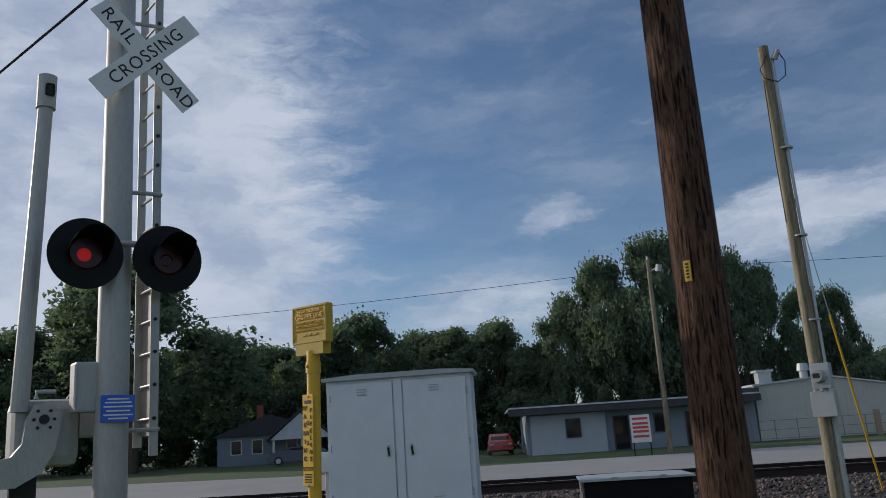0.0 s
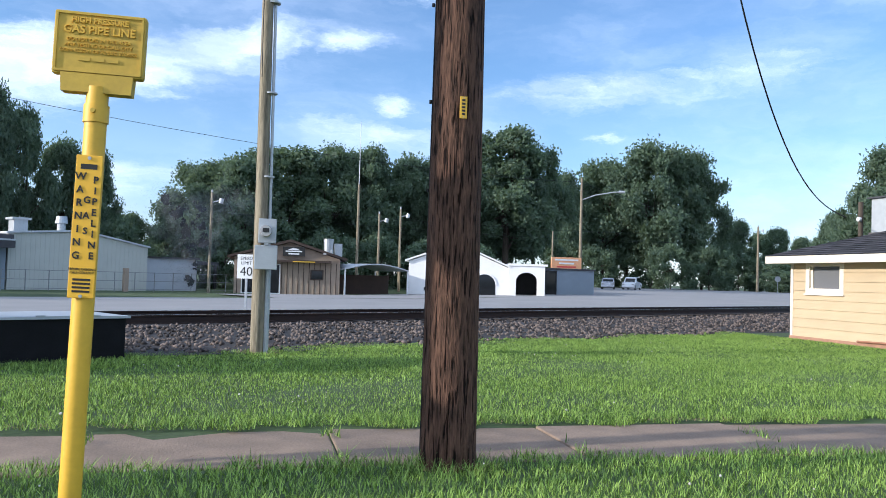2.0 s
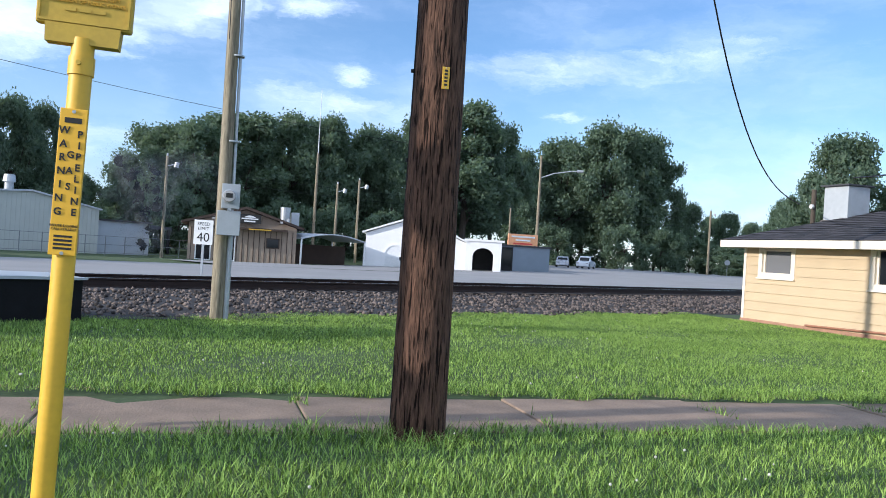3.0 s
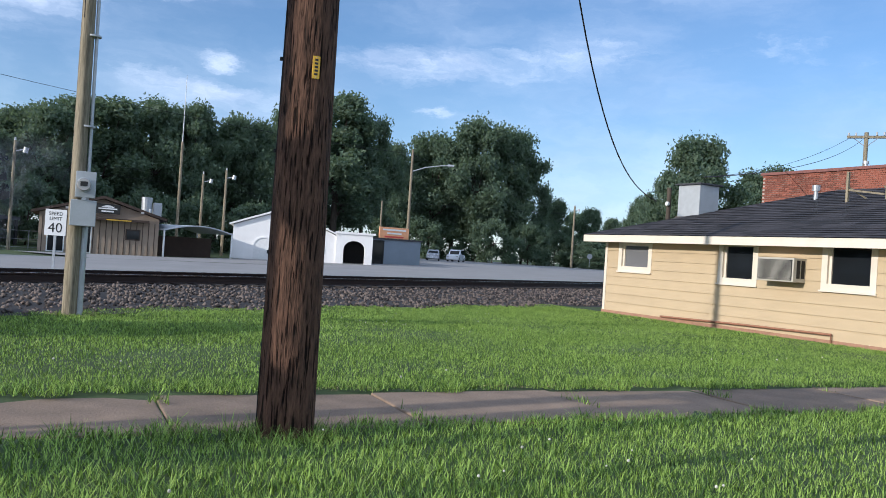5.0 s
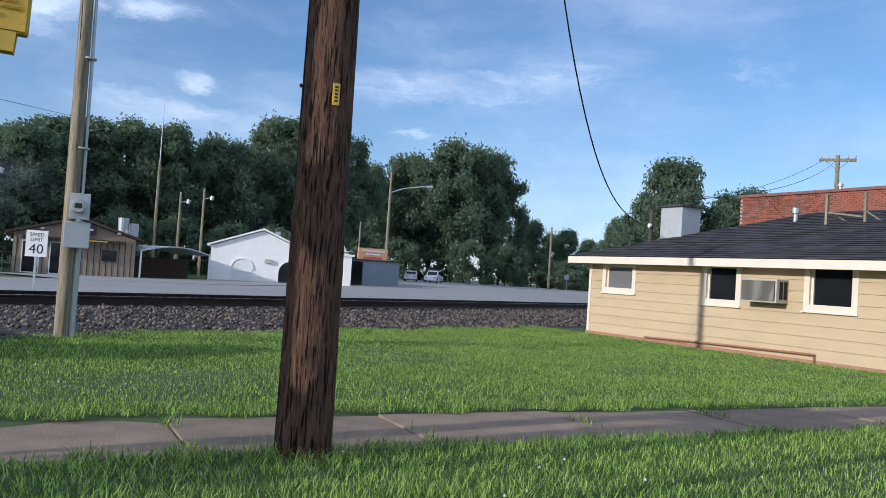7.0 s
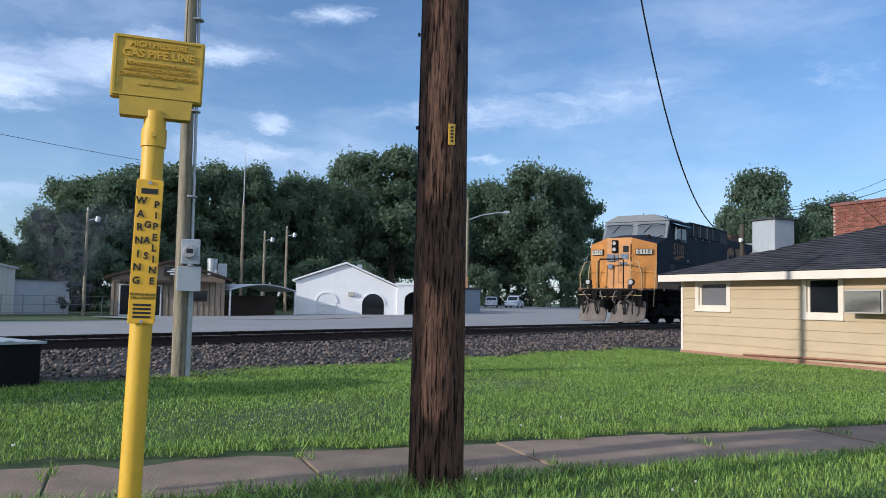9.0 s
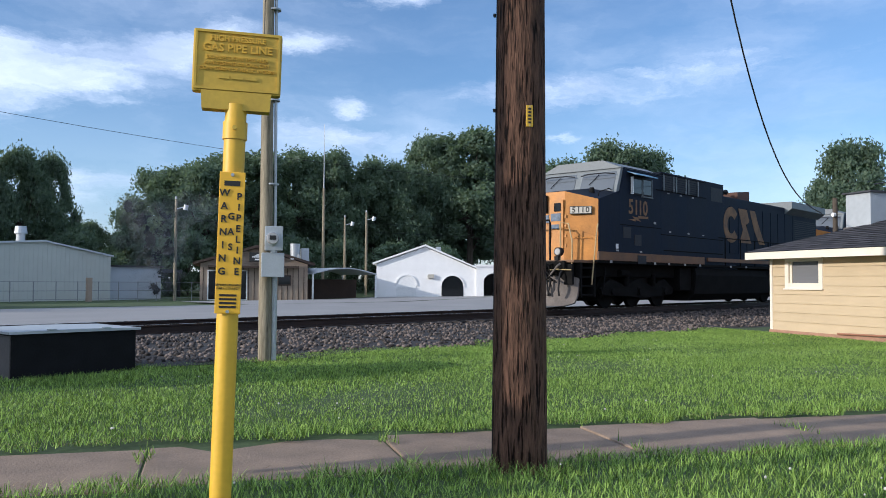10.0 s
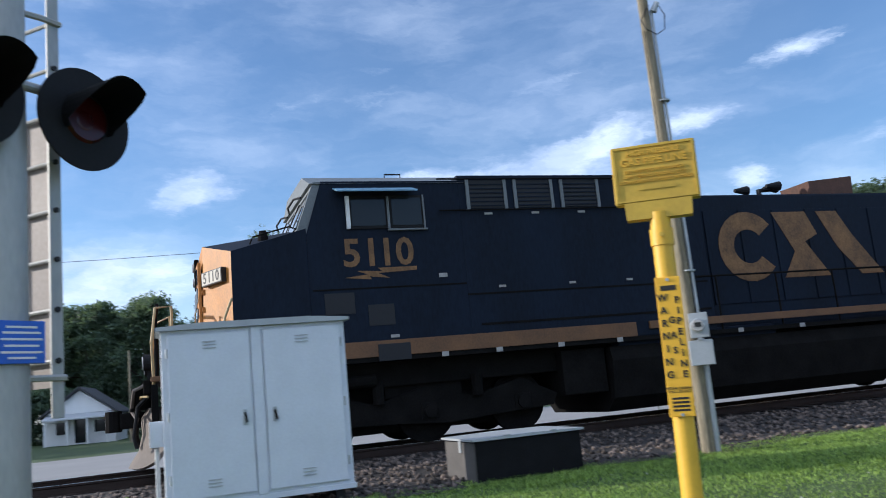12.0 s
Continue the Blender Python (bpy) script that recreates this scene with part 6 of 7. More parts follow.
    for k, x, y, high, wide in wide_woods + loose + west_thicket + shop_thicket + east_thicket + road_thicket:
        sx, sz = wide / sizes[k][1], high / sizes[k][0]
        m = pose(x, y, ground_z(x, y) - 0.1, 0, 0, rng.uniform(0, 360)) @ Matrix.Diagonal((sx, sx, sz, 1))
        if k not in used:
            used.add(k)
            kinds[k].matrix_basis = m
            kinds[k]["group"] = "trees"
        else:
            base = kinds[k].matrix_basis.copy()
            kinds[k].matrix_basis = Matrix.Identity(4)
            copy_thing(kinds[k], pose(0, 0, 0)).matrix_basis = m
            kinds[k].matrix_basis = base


# ---------------------------------------------------------------- locomotive
def wheelset(parent, x):
    w = part("wheel", tube((x, -0.72, 0.53), (x, -0.85, 0.53), 0.53, sides=28), M_TRUCK, parent)
    part("axle_box", box(x - 0.16, x + 0.16, -1.12, -0.95, 0.38, 0.68, 0.03), M_TRUCK, w)
    part("bearing_cap", tube((x, -1.12, 0.53), (x, -1.17, 0.53), 0.11, sides=14), M_TRUCK, w)
    part("far_wheel", tube((x, 0.72, 0.53), (x, 0.85, 0.53), 0.53, sides=24), M_TRUCK, w)
    part("axle", tube((x, -0.75, 0.53), (x, 0.75, 0.53), 0.1, sides=10), M_TRUCK, w)


def make_loco(label, number):
    """Local x runs from the nose to the rear, z from the rail; the nose's front edge is at x = 0."""
    t = thing("locomotive", label, "locomotive")
    hw = 1.5
    # frame and walkway
    part("frame", box(-0.65, 20.9, -1.1, 1.1, 1.0, 1.45, 0.02), M_TRUCK, t)
    part("sill", box(-0.1, 20.9, -1.54, 1.54, 1.42, 1.50), M_TRUCK, t)
    part("side_stripe", box(-0.05, 7.25, -1.56, -1.5, 1.50, 1.76, 0.006), M_LOCOSTRIPE, t, "dirty orange side stripe")
    part("side_stripe", box(7.55, 20.6, -1.56, -1.5, 1.62, 1.76, 0.006), M_LOCOSTRIPE, t, "dirty orange side stripe")
    part("far_side_sill", box(-0.05, 20.6, 1.5, 1.56, 1.50, 1.76), M_NAVY, t)
    # nose: faceted front, sloped top
    bm = bmesh.new()
    low, hi_mid, hi_side = 1.48, 3.62, 3.36
    v = {k: bm.verts.new(p) for k, p in dict(fl=(-0.42, -0.55, low), fr=(-0.42, 0.55, low), cl=(0, -hw, low), cr=(0, hw, low), flt=(-0.36, -0.55, hi_mid), frt=(-0.36, 0.55, hi_mid), clt=(0.02, -hw, hi_side), crt=(0.02, hw, hi_side), bl=(1.246, -hw, low), br=(1.246, hw, low), blt=(1.246, -hw, 3.70), brt=(1.246, hw, 3.70), bmt=(1.246, -0.55, 3.86), bmr=(1.246, 0.55, 3.86)).items()}
    nose_faces = [("fl", "fr", "frt", "flt"), ("cl", "fl", "flt", "clt"), ("fr", "cr", "crt", "frt")]
    for q in nose_faces:
        bm.faces.new([v[k] for k in q])
    nose = part("nose_front", bm, M_LOCOYEL, t, "weathered orange-yellow nose")
    bm = bmesh.new()
    v = {k: bm.verts.new(p) for k, p in dict(cl=(0, -hw, low), cr=(0, hw, low), flt=(-0.36, -0.55, hi_mid), frt=(-0.36, 0.55, hi_mid), clt=(0.02, -hw, hi_side), crt=(0.02, hw, hi_side), bl=(1.246, -hw, low), br=(1.246, hw, low), blt=(1.246, -hw, 3.70), brt=(1.246, hw, 3.70), bmt=(1.246, -0.55, 3.86), bmr=(1.246, 0.55, 3.86)).items()}
    for q in [("cl", "clt", "blt", "bl"), ("cr", "br", "brt", "crt"), ("flt", "frt", "bmr", "bmt"), ("clt", "flt", "bmt", "blt"), ("frt", "crt", "brt", "bmr"), ("bl", "blt", "bmt", "bmr", "brt", "br")]:
        bm.faces.new([v[k] for k in q])
    bmesh.ops.recalc_face_normals(bm, faces=bm.faces[:])
    part("nose_body", bm, M_NAVY, t, "dark blue nose sides")
    # nose fittings
    d = part("nose_door", box(-0.45, -0.40, -0.54, -0.02, 1.72, 3.36, 0.01), M_LOCOYEL, nose)
    part("door_window", box(-0.462, -0.448, -0.46, -0.22, 3.0, 3.26, 0.02), M_PANE, d)
    part("door_handle", rod([(-0.45, -0.1, 2.2), (-0.50, -0.1, 2.25), (-0.50, -0.1, 2.55), (-0.45, -0.1, 2.6)], 0.012), M_HANDRAIL, d)
    part("door_seam", box(-0.456, -0.449, -0.03, -0.01, 1.72, 3.36), M_LOCOSTRIPE, d)
    hl = part("headlight_box", box(-0.47, -0.39, 0.06, 0.30, 2.98, 3.52, 0.02), M_TRUCK, nose)
    for z in (3.12, 3.38):
        part("headlight", tube((-0.47, 0.18, z), (-0.50, 0.18, z), 0.085, 0.075, 18), M_LAMPGLASS, hl)
    for sgn in (-1, 1):
        y = -1.03 if sgn > 0 else 1.03
        m = pose(-0.205, y, 3.02, 0, 0, (-90 + 23.8) if y < 0 else (-90 - 23.8))
        b = part("number_board", box(-0.34, 0.34, -0.07, 0.02, -0.12, 0.12, 0.01, m=m), M_INK, nose, "black and white number board")
        part("board_face", box(-0.32, 0.32, -0.074, -0.071, -0.10, 0.10, m=m), M_ACGREY, b)
        for ch, x in zip(number, (-0.21, -0.06, 0.07, 0.21)):
            letters(ch, 0.24, M_INK, b, m @ pose(x, -0.076, 0) @ UP, depth=0.001, weight=0.004)
    # worn emblem across the nose, as plain patches
    for y0, y1, z0, z1 in ((0.18, 0.52, 2.62, 2.92), (0.24, 0.46, 2.30, 2.50), (-0.02, 0.14, 2.66, 2.90), (-0.46, -0.10, 2.70, 2.94), (-0.40, -0.06, 2.46, 2.60)):
        part("emblem_shape", box(-0.466, -0.452, y0, y1, z0, z1, 0.004), M_LOCOPATCH, nose)
    for y in (-1.4, -1.0, 0.65, 1.05):
        part("grab_iron", rod([(-0.36 + 0.25 * (abs(y) - 0.55), y, 2.15), (-0.41 + 0.25 * (abs(y) - 0.55), y, 2.18), (-0.41 + 0.25 * (abs(y) - 0.55), y + 0.3, 2.18), (-0.34 + 0.25 * (abs(y + 0.3) - 0.55), y + 0.3, 2.15)], 0.012), M_LOCOYEL, nose)
    for z in (1.9, 2.2, 2.5, 2.8):
        part("hinge", box(-0.40, -0.36, -0.62, -0.56, z, z + 0.09), M_LOCOYEL, nose)
    # cab
    cab = part("cab", prism([(1.25, 1.5), (4.0, 1.5), (4.0, 4.5), (1.55, 4.5), (1.25, 3.6)], -hw, hw), M_NAVY, t, "dark blue cab")
    part("cab_roof", prism([(-1.52, 4.46), (-0.85, 4.74), (0.85, 4.74), (1.52, 4.46)], 1.35, 4.2, m=Matrix(((0, 1, 0, 0), (1, 0, 0, 0), (0, 0, 1, 0), (0, 0, 0, 1)))), M_ROOFGREY, cab, "grey cab roof")
    # windscreen band
    part("windscreen_frame", prism([(1.08, 3.62), (1.30, 3.62), (1.56, 4.5), (1.42, 4.5)], -1.48, 1.48), M_ROOFGREY, cab)
    for y0, y1 in ((-1.36, -0.12), (0.12, 1.36)):
        w = part("windscreen", prism([(1.10, 3.74), (1.12, 3.74), (1.385, 4.36), (1.365, 4.36)], y0, y1), M_CABGLASS, cab)
        part("wiper", rod([(1.30, (y0 + y1) / 2, 4.28), (1.16, (y0 + y1) / 2 + 0.3, 3.95)], 0.012), M_BLACK, w)
        part("visor", rod([(1.22, y0, 4.26), (1.15, y0 + 0.3, 4.30), (1.15, y1 - 0.3, 4.30), (1.22, y1, 4.26)], 0.018), M_BLACK, w)
    sw = part("side_window", box(1.95, 3.33, -1.53, -1.49, 3.66, 4.24, 0.01), M_BLACK, cab)
    for x0, x1 in ((2.03, 2.62), (2.74, 3.27)):
        part("pane", box(x0, x1, -1.54, -1.531, 3.71, 4.19), M_PANE, sw)
    part("window_post", box(1.93, 1.99, -1.60, -1.53, 3.66, 4.22), M_WHITE, sw)
    part("window_post", box(2.65, 2.69, -1.56, -1.53, 3.66, 4.22), M_ROOFGREY, sw)
    part("window_post", box(3.30, 3.33, -1.55, -1.53, 3.63, 4.24), M_ROOFGREY, sw)
    part("window_ledge", box(2.65, 3.36, -1.56, -1.50, 3.62, 3.65), M_ROOFGREY, sw)
    part("sunshade", prism([(-1.84, 4.24), (-1.50, 4.36), (-1.50, 4.385), (-1.84, 4.265)], 1.74, 3.14, m=Matrix(((0, 1, 0, 0), (1, 0, 0, 0), (0, 0, 1, 0), (0, 0, 0, 1)))), mat("blue_sunshade", (0.16, 0.30, 0.42), 0.5), cab, "pale blue sunshade over the cab window")
    for ch, x in zip(number, (1.99, 2.33, 2.60, 2.92)):
        letters(ch, 0.66, M_LOCOFADE, cab, pose(x, -1.504, 3.235) @ UP, depth=0.002, weight=0.014)
    part("lightning_mark", prism([(1.84, 2.84), (2.30, 2.80), (2.27, 2.85), (2.62, 2.81), (2.42, 2.90), (3.11, 2.93), (3.11, 2.995), (2.42, 2.99), (2.50, 2.93), (2.06, 2.95), (2.24, 2.885)], -1.506, -1.498), M_LOCOFADE, cab, "faded gold lightning mark")
    part("panel_seam", box(1.3, 4.0, -1.508, -1.498, 2.64, 2.665), M_TRUCK, cab)
    for x in (1.06, 2.55, 3.5):
        part("white_tab", box(x, x + 0.15, -1.512, -1.498, 1.80 if x < 3 else 2.78, 1.85 if x < 3 else 2.85), M_TAB, cab)
    part("step_well", box(2.30, 2.86, -1.575, -1.50, 1.42, 1.70, 0.006), M_GRILLE, cab)
    part("nose_rail", rod([(0.35, -1.3, 3.50), (0.40, -1.3, 3.62), (1.0, -1.3, 3.78), (1.2, -1.3, 3.70)], 0.014), M_TRUCK, cab)
    part("bell", tube((0.62, -0.9, 3.62), (0.62, -0.9, 3.80), 0.10, 0.06, 12), M_TRUCK, cab)
    for x, z, w in ((1.48, 2.24, 0.5), (2.20, 2.02, 0.45), (1.05, 1.88, 0.14)):
        part("side_vent", box(x, x + w, -1.512, -1.498, z, z + (0.35 if w > 0.3 else 0.15)), M_GRILLE if w > 0.3 else M_WHITE, cab)
    for x in (1.7, 2.3, 2.7, 3.1):
        part("antenna", rod([(x, -0.2, 4.7), (x, -0.2, 4.86)], 0.015), M_BLACK, cab)
    part("roof_grab", rod([(2.9, -0.7, 4.72), (2.9, -0.7, 4.84), (3.2, -0.7, 4.84), (3.2, -0.7, 4.72)], 0.015), M_BLACK, cab)
    # auxiliary cab and hoods
    aux = part("auxiliary_hood", box(4.0, 9.07, -hw, hw, 1.5, 4.6, 0.02), M_NAVY, t, "full-width dark blue equipment hood")
    for x0, x1 in ((4.17, 4.90), (5.10, 5.84), (6.05, 6.81)):
        g = part("screen", box(x0, x1, -1.515, -1.495, 3.99, 4.50), M_GRILLE, aux)
        for xx in (x0, x1):
            part("screen_post", box(xx - 0.03, xx + 0.03, -1.54, -1.51, 3.97, 4.53), M_ROOFGREY, g)
        for k in range(6):
            part("louvre", box(x0, x1, -1.527, -1.515, 4.02 + 0.078 * k, 4.04 + 0.078 * k), M_NAVY, g)
        part("white_tab", box(x0 + 0.3, x0 + 0.45, -1.512, -1.5, 3.87, 3.91), M_TAB, g)
    part("panel_seam", box(4.0, 9.0, -1.508, -1.498, 2.44, 2.47), M_TRUCK, aux)
    for z in (3.95, 4.52):
        part("screen_rail", rod([(3.6, -1.55, z), (7.4, -1.55, z)], 0.014), M_TRUCK, aux)
    part("panel_seam", box(4.2, 9.0, -1.51, -1.498, 1.9, 1.94), M_TRUCK, aux)
    # flat near-black plate: the corner recess is only shown by painted shade
    part("corner_recess_shade", box(7.95, 8.95, -1.506, -1.498, 3.9, 4.42), M_GRILLE, aux)
    for x in (4.6, 6.0, 7.2):
        part("white_tab", box(x, x + 0.13, -1.512, -1.498, 2.55, 2.59), M_TAB, aux)
    for x in (0.6, 3.4, 4.4, 5.6, 6.8, 9.5, 11.0):
        part("step_light", box(x, x + 0.12, -1.572, -1.558, 1.42, 1.5), M_TAB, t)
    hood = part("engine_hood", box(9.07, 17.2, -1.25, 1.25, 1.5, 4.24, 0.05), M_NAVY, t, "dark blue engine hood with door panels")
    for i in range(9):
        x = 9.3 + 0.86 * i
        part("hood_door", box(x, x + 0.80, -1.275, -1.245, 2.0, 3.9, 0.008), M_NAVY, hood)
    # large faded emblem drawn as plain shapes
    arc = [(10.30 + 0.74 * math.cos(a), 3.14 + 0.72 * math.sin(a)) for a in [radians(38 + 284 * i / 18) for i in range(19)]]
    inn = [(10.30 + 0.37 * math.cos(a), 3.14 + 0.35 * math.sin(a)) for a in [radians(38 + 284 * i / 18) for i in range(19)]][::-1]
    part("emblem_shape", prism(arc + inn, -1.285, -1.274), M_LOCOFADE, hood, "large faded gold emblem shape")
    for slab in ([(10.98, 3.84), (11.85, 3.84), (12.10, 3.35), (11.75, 3.20), (12.30, 2.46), (11.10, 2.46), (11.45, 3.0)], [(12.15, 3.84), (12.70, 3.84), (13.05, 3.30), (13.75, 2.46), (13.15, 2.46), (12.60, 3.05)]):
        part("emblem_shape", prism(slab, -1.285, -1.274), M_LOCOFADE, hood)
    part("exhaust_outlet", prism([(12.95, 4.2), (14.15, 4.2), (14.20, 4.84), (12.92, 4.72)], -0.45, 0.45), M_LOCORUST, hood, "rusty exhaust outlet")
    part("horn", rod([(11.9, 0, 4.2), (11.9, 0, 4.62), (12.25, 0.0, 4.66)], 0.06, 8), M_BLACK, hood)
    for y, x in ((-0.2, 12.3), (0.0, 12.4), (0.2, 11.75)):
        part("horn_bell", tube((x - 0.35, y, 4.68), (x, y, 4.68), 0.04, 0.11, 12), M_BLACK, hood)
    rad = part("radiator_hood", box(17.2, 20.4, -1.25, 1.25, 1.5, 4.0, 0.03), M_NAVY, t, "radiator hood with overhanging wings")
    part("radiator_wing", prism([(-1.25, 3.95), (-1.58, 4.2), (-1.58, 4.5), (1.58, 4.5), (1.58, 4.2), (1.25, 3.95)], 16.2, 20.7, m=Matrix(((0, 1, 0, 0), (1, 0, 0, 0), (0, 0, 1, 0), (0, 0, 0, 1)))), M_ROOFGREY, rad)
    for k in range(10):
        part("radiator_louvre", box(17.4, 20.2, -1.262, -1.248, 2.9 + 0.09 * k, 2.94 + 0.09 * k), M_GRILLE, rad)
    part("rear_panel", box(20.4, 20.5, -1.2, 1.2, 1.5, 3.9), M_LOCOSTRIPE, rad)
    part("rear_light", tube((20.5, 0.0, 3.6), (20.55, 0.0, 3.6), 0.14, sides=14), M_LAMPGLASS, rad)
    # handrails
    hr = part("walkway_rail", rod([(8.6, -1.5, 2.55), (20.7, -1.5, 2.55)], 0.02), M_TRUCK, t, "thin dark walkway handrail")
    for x in [9.2 + 1.45 * i for i in range(8)]:
        part("stanchion", rod([(x, -1.5, 1.5), (x, -1.5, 2.55)], 0.02), M_TRUCK, hr)
    # front platform, steps, pilot
    plat = part("front_platform", box(-1.25, 0.0, -1.45, 1.45, 1.40, 1.48, 0.01), M_LOCOSTRIPE, t)
    part("anticlimber", box(-1.36, -1.25, -1.2, 1.2, 1.22, 1.44, 0.02), M_TRUCK, plat)
    for sgn in (-1, 1):
        r = part("front_handrail", rod([(-1.2, 1.35 * sgn, 1.2), (-1.22, 1.38 * sgn, 2.0), (-1.15, 1.2 * sgn, 2.55), (-0.9, 0.75 * sgn, 2.62), (-0.9, 0.75 * sgn, 1.48)], 0.022, 8), M_HANDRAIL, plat, "bent tan handrail")
        part("handrail_post", rod([(-0.35, 1.5 * sgn, 0.75), (-0.12, 1.52 * sgn, 2.3), (0.0, 1.5 * sgn, 2.6)], 0.02, 8), M_HANDRAIL, r)
        part("platform_rail", rod([(-1.15, 0.55 * sgn, 1.48), (-1.15, 0.55 * sgn, 2.60), (-1.12, 0.50 * sgn, 2.68), (-1.12, 0.02 * sgn, 2.68)], 0.03, 8), M_TRUCK, plat, "dark platform rail")
        dl = part("ditch_light", tube((-1.2, 0.95 * sgn, 1.72), (-1.35, 0.95 * sgn, 1.72), 0.13, 0.13, 18), M_BLACK, plat)
        part("lens", tube((-1.35, 0.95 * sgn, 1.72), (-1.37, 0.95 * sgn, 1.72), 0.10, 0.09, 18), M_LAMPGLASS, dl)
        part("stand", box(-1.3, -1.18, 0.88 * sgn - 0.06, 0.88 * sgn + 0.08, 1.46, 1.6), M_BLACK, dl)
        for k in range(4):
            part("step", box(-0.85, -0.2, 1.12 * sgn - 0.32, 1.12 * sgn + 0.32, 0.42 + 0.27 * k, 0.46 + 0.27 * k), M_TRUCK, plat)
        part("step_side", box(-0.2, -0.12, 1.12 * sgn - 0.38, 1.12 * sgn + 0.38, 0.38, 1.4), M_TRUCK, plat)
        part("step_side", box(-0.95, -0.87, 1.12 * sgn - 0.38, 1.12 * sgn + 0.38, 0.38, 1.4), M_TRUCK, plat)
    pilot = part("pilot_plate", box(-1.25, -1.15, -1.4, 1.4, 0.75, 1.36, 0.01), M_TRUCK, t)
    sec = [(-1.26, 1.02), (-1.37, 0.86), (-1.36, 0.62), (-1.42, 0.36), (-1.58, 0.12), (-1.52, 0.10), (-1.36, 0.34), (-1.30, 0.62), (-1.31, 0.84), (-1.20, 1.0)]
    for sgn in (-1, 1):
        pl = bmesh.new()
        n = 12
        g = []
        for i in range(n + 1):
            k = i / n
            y = sgn * (0.10 + 1.36 * k)
            back = 0.34 * k ** 2 - 0.10 * math.sin(math.pi * k)
            # the inner edge is cut away under the coupler, the outer corner is rounded
            top = 1.0 - 0.42 * max(0.0, 1 - k / 0.28) - 0.10 * max(0.0, (k - 0.8) / 0.2)
            foot = 0.10 * max(0.0, (k - 0.7) / 0.3) ** 2
            g.append([pl.verts.new((x + back, y, 0.10 + foot + (z - 0.10) * (top - foot))) for x, z in sec])
        for i in range(n):
            for k in range(len(sec)):
                pl.faces.new((g[i][k], g[i + 1][k], g[i + 1][(k + 1) % len(sec)], g[i][(k + 1) % len(sec)]))
        pl.faces.new(g[0]), pl.faces.new(g[-1][::-1])
        bmesh.ops.recalc_face_normals(pl, faces=pl.faces[:])
        part("snow_plow", pl, M_PLOW, t, "dusty curved steel snow plow", smooth=True)
    cp = part("coupler", box(-1.75, -1.15, -0.13, 0.13, 0.72, 0.98, 0.03), M_TRUCK, pilot)
    part("knuckle", tube((-1.85, 0.02, 0.68), (-1.85, 0.02, 1.02), 0.13, sides=12), M_TRUCK, cp)
    part("coupler_pocket", box(-1.35, -1.2, -0.4, 0.4, 0.6, 1.25, 0.04), M_TRUCK, pilot)
    for i, y in enumerate((-1.1, -0.85, -0.6, -0.38, 0.4, 0.62, 0.88, 1.12)):
        sg = 0.12 * math.sin(i * 2.3)
        part("air_hose", rod([(-1.27, y, 1.22), (-1.45, y + sg * 0.3, 1.05), (-1.52, y + sg, 0.6), (-1.48, y + sg * 1.6, 0.42)], 0.028, 7), M_BLACK, pilot)
    for i in range(10):
        y = -1.05 + 0.233 * i
        part("air_pipe", rod([(-1.30, y, 1.38), (-1.50, y + 0.1 * math.sin(i), 1.30), (-1.55, y + 0.25 * math.cos(i * 1.7), 1.0), (-1.46, y + 0.3 * math.sin(i * 2.1), 0.85)], 0.03, 7), M_TRUCK if i % 3 else M_PLOW, pilot)
    for y in (-0.55, 0.55):
        part("coupler_bracket", box(-1.55, -1.25, y - 0.12, y + 0.12, 1.0, 1.35, 0.03), M_TRUCK, pilot)
    part("uncoupling_lever", rod([(-1.3, -1.4, 1.18), (-1.4, -0.9, 1.2), (-1.45, 0, 1.1), (-1.4, 0.9, 1.2), (-1.3, 1.4, 1.18)], 0.018), M_HANDRAIL, pilot)
    # trucks
    for x0 in (1.3, 14.6):
        tr = part("truck_frame", prism([(x0 - 0.5, 0.62), (x0 + 0.1, 0.95), (x0 + 1.0, 0.72), (x0 + 1.85, 0.95), (x0 + 2.8, 0.72), (x0 + 3.7, 0.95), (x0 + 4.4, 0.62), (x0 + 4.3, 0.42), (x0 + 3.2, 0.36), (x0 + 2.3, 0.3), (x0 + 1.4, 0.36), (x0 - 0.4, 0.42)], -1.1, -0.98), M_TRUCK, t, "sooty cast truck side frame")
        part("far_frame", box(x0 - 0.4, x0 + 4.3, 0.98, 1.1, 0.45, 0.9), M_TRUCK, tr)
        for k in (0.2, 1.95, 3.7):
            wheelset(tr, x0 + k)
        for k in (1.05, 2.85):
            part("spring", tube((x0 + k, -1.12, 0.72), (x0 + k, -1.12, 1.1), 0.1, sides=10), M_TRUCK, tr)
        part("brake_cylinder", tube((x0 + 0.5, -1.18, 1.12), (x0 + 1.0, -1.18, 1.12), 0.11, sides=12), M_TRUCK, tr)
        part("sand_hose", rod([(x0 - 0.3, -1.15, 1.3), (x0 - 0.45, -1.2, 0.7), (x0 - 0.35, -1.0, 0.3)], 0.02), M_BLACK, tr)
        part("motor_casing", box(x0 - 0.2, x0 + 4.1, -0.68, 0.68, 0.22, 1.05), M_TRUCK, tr)
        part("bolster", box(x0 + 1.2, x0 + 2.6, -1.0, 1.0, 0.8, 1.1), M_TRUCK, tr)
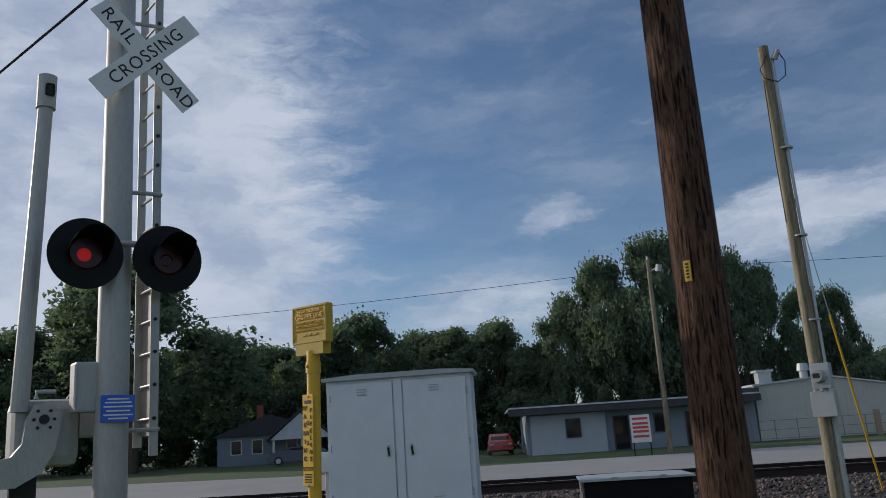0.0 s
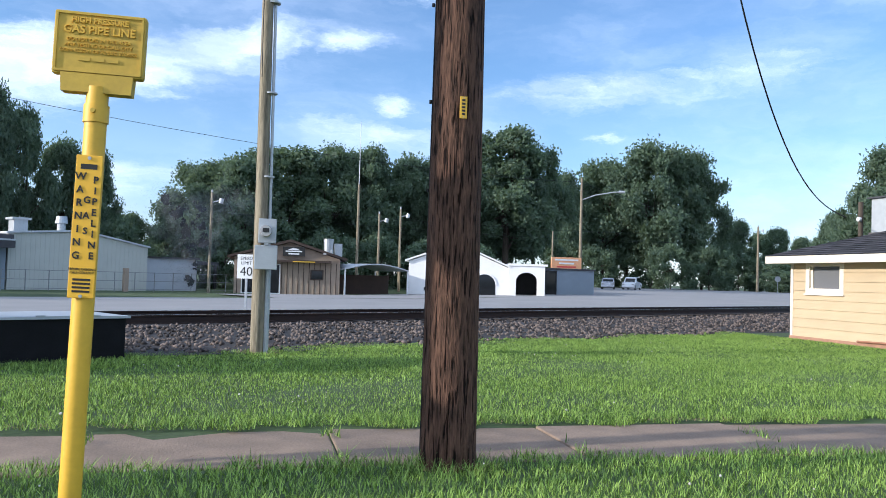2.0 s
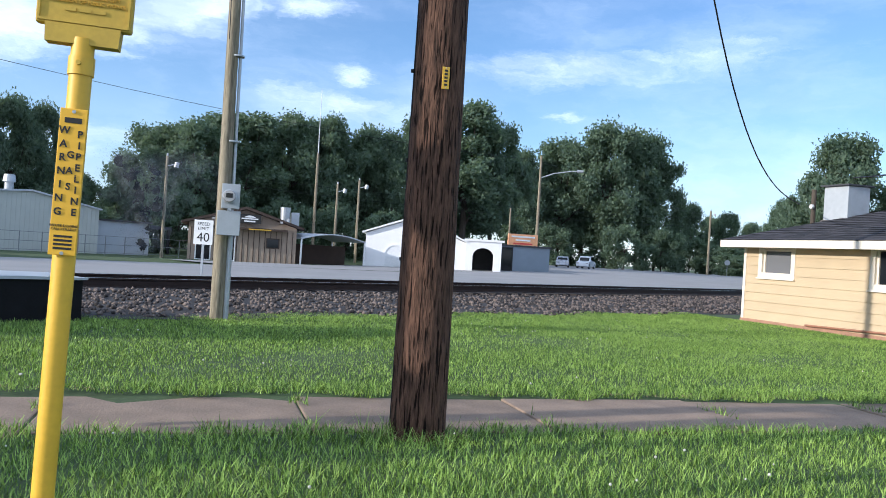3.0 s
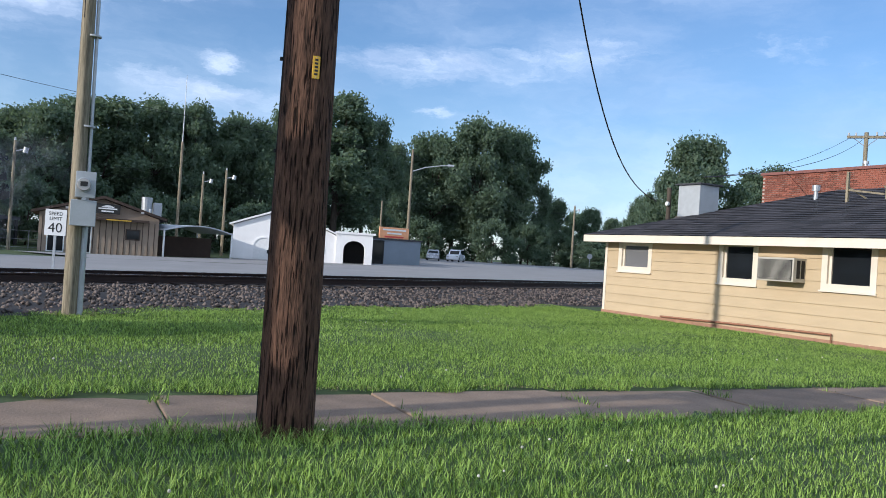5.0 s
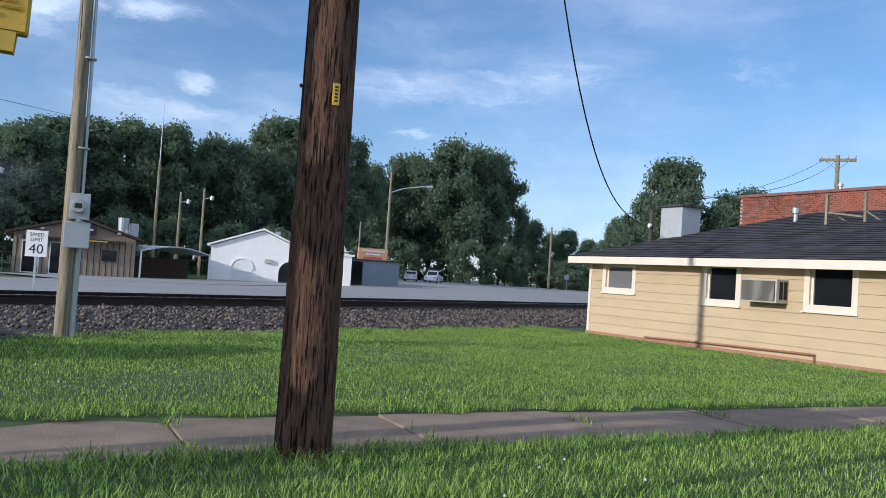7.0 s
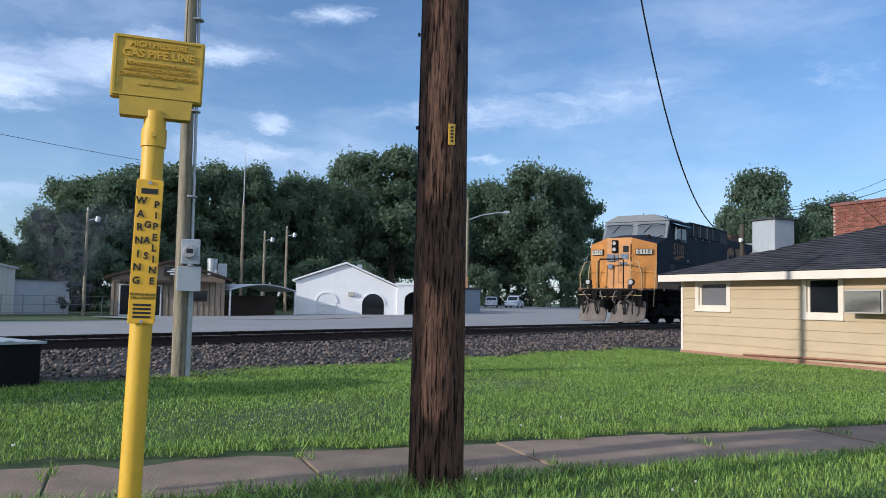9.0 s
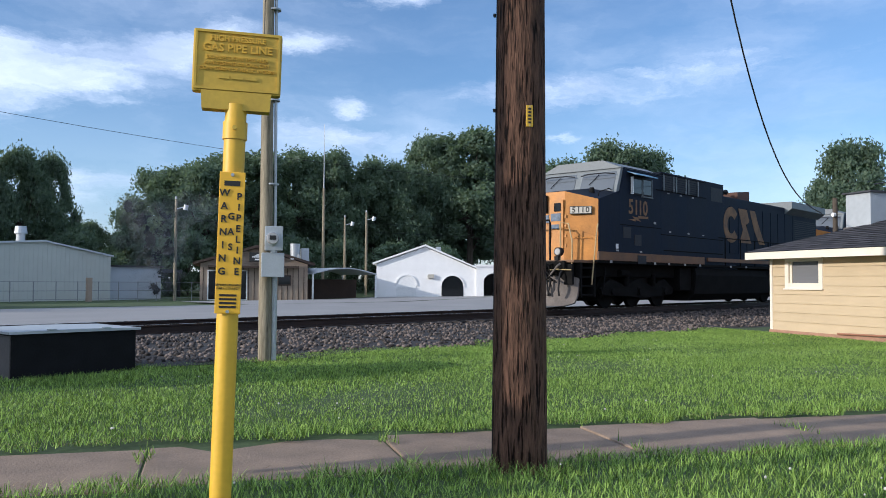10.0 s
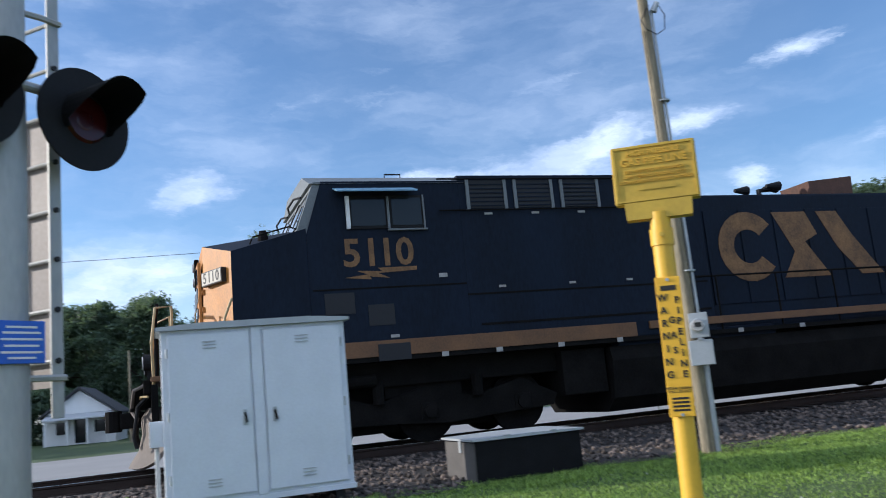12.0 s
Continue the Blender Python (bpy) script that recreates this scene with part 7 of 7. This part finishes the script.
    tank = part("fuel_tank", prism([(-1.42, 1.35), (-1.5, 1.1), (-1.4, 0.42), (-1.1, 0.17), (1.1, 0.17), (1.4, 0.42), (1.5, 1.1), (1.42, 1.35)], 6.7, 13.4, m=Matrix(((0, 1, 0, 0), (1, 0, 0, 0), (0, 0, 1, 0), (0, 0, 0, 1)))), M_TRUCK, t, "long black fuel tank")
    part("air_reservoir", tube((6.9, -1.3, 1.42), (10.5, -1.3, 1.42), 0.14, sides=12), M_NAVY, tank)
    for x0, x1, z0, z1 in ((5.75, 6.65, 0.55, 1.35), (13.45, 14.2, 0.5, 1.35)):
        part("equipment_box", box(x0, x1, -1.32, 1.32, z0, z1, 0.03), M_TRUCK, t)
    part("rear_pilot", box(20.85, 20.95, -1.4, 1.4, 0.4, 1.45), M_TRUCK, t)
    part("rear_coupler", box(20.9, 21.5, -0.12, 0.12, 0.72, 0.98), M_TRUCK, t)
    return t


make_wood_pole()
make_meter_pole()
make_wires()
make_gas_marker()
make_cabinet()
make_crossing_signal()
make_house()
make_grey_building()
make_brown_building()
make_smoke()
make_church()
make_far_house()
make_car("white_van", "white sport utility car parked facing the road", M_CARWHITE, 92.5, 57.5, 20, 1.75, 4.8)
make_car("silver_car", "silver hatchback parked in the car park", M_CARGREY, 90.8, 59.6, 32, 1.55, 4.3)
make_car("white_car", "small white car parked in the car park", M_CARWHITE, 89.2, 61.8, 45, 1.55, 4.3)
make_car("red_car", "dull red car parked beside the grey building", M_CARRED, -3.2, 56.5, 95, 1.5, 4.4)
make_car("dark_car", "dark saloon car parked before the cottage", M_CARDARK, -21.5, 59.5, 15, 1.35, 4.6)
make_poles()
make_trees()
engine = make_loco("dark blue diesel locomotive with an orange-yellow nose, rolling on the track", "5110")
second = copy_thing(engine, pose(150, TRACK_Y, RAIL_Z))
tagged(second, "second dark blue and orange diesel locomotive coupled behind")
make_grass()


# ---------------------------------------------------------------- movement
NOSE = [(0.0, 126.5), (2.0, 105.0), (4.0, 83.3), (6.0, 61.7), (8.0, 39.9), (9.0, 28.9), (9.5, 23.42), (10.0, 17.98), (10.5, 12.80), (11.0, 7.72), (11.5, 2.65), (11.8, -0.42), (12.0, -2.52)]


def motions():
    walk(engine, [(t, pose(x, TRACK_Y, RAIL_Z)) for t, x in NOSE])
    walk(second, [(t, pose(x + 22.6, TRACK_Y, RAIL_Z)) for t, x in NOSE])


motions()
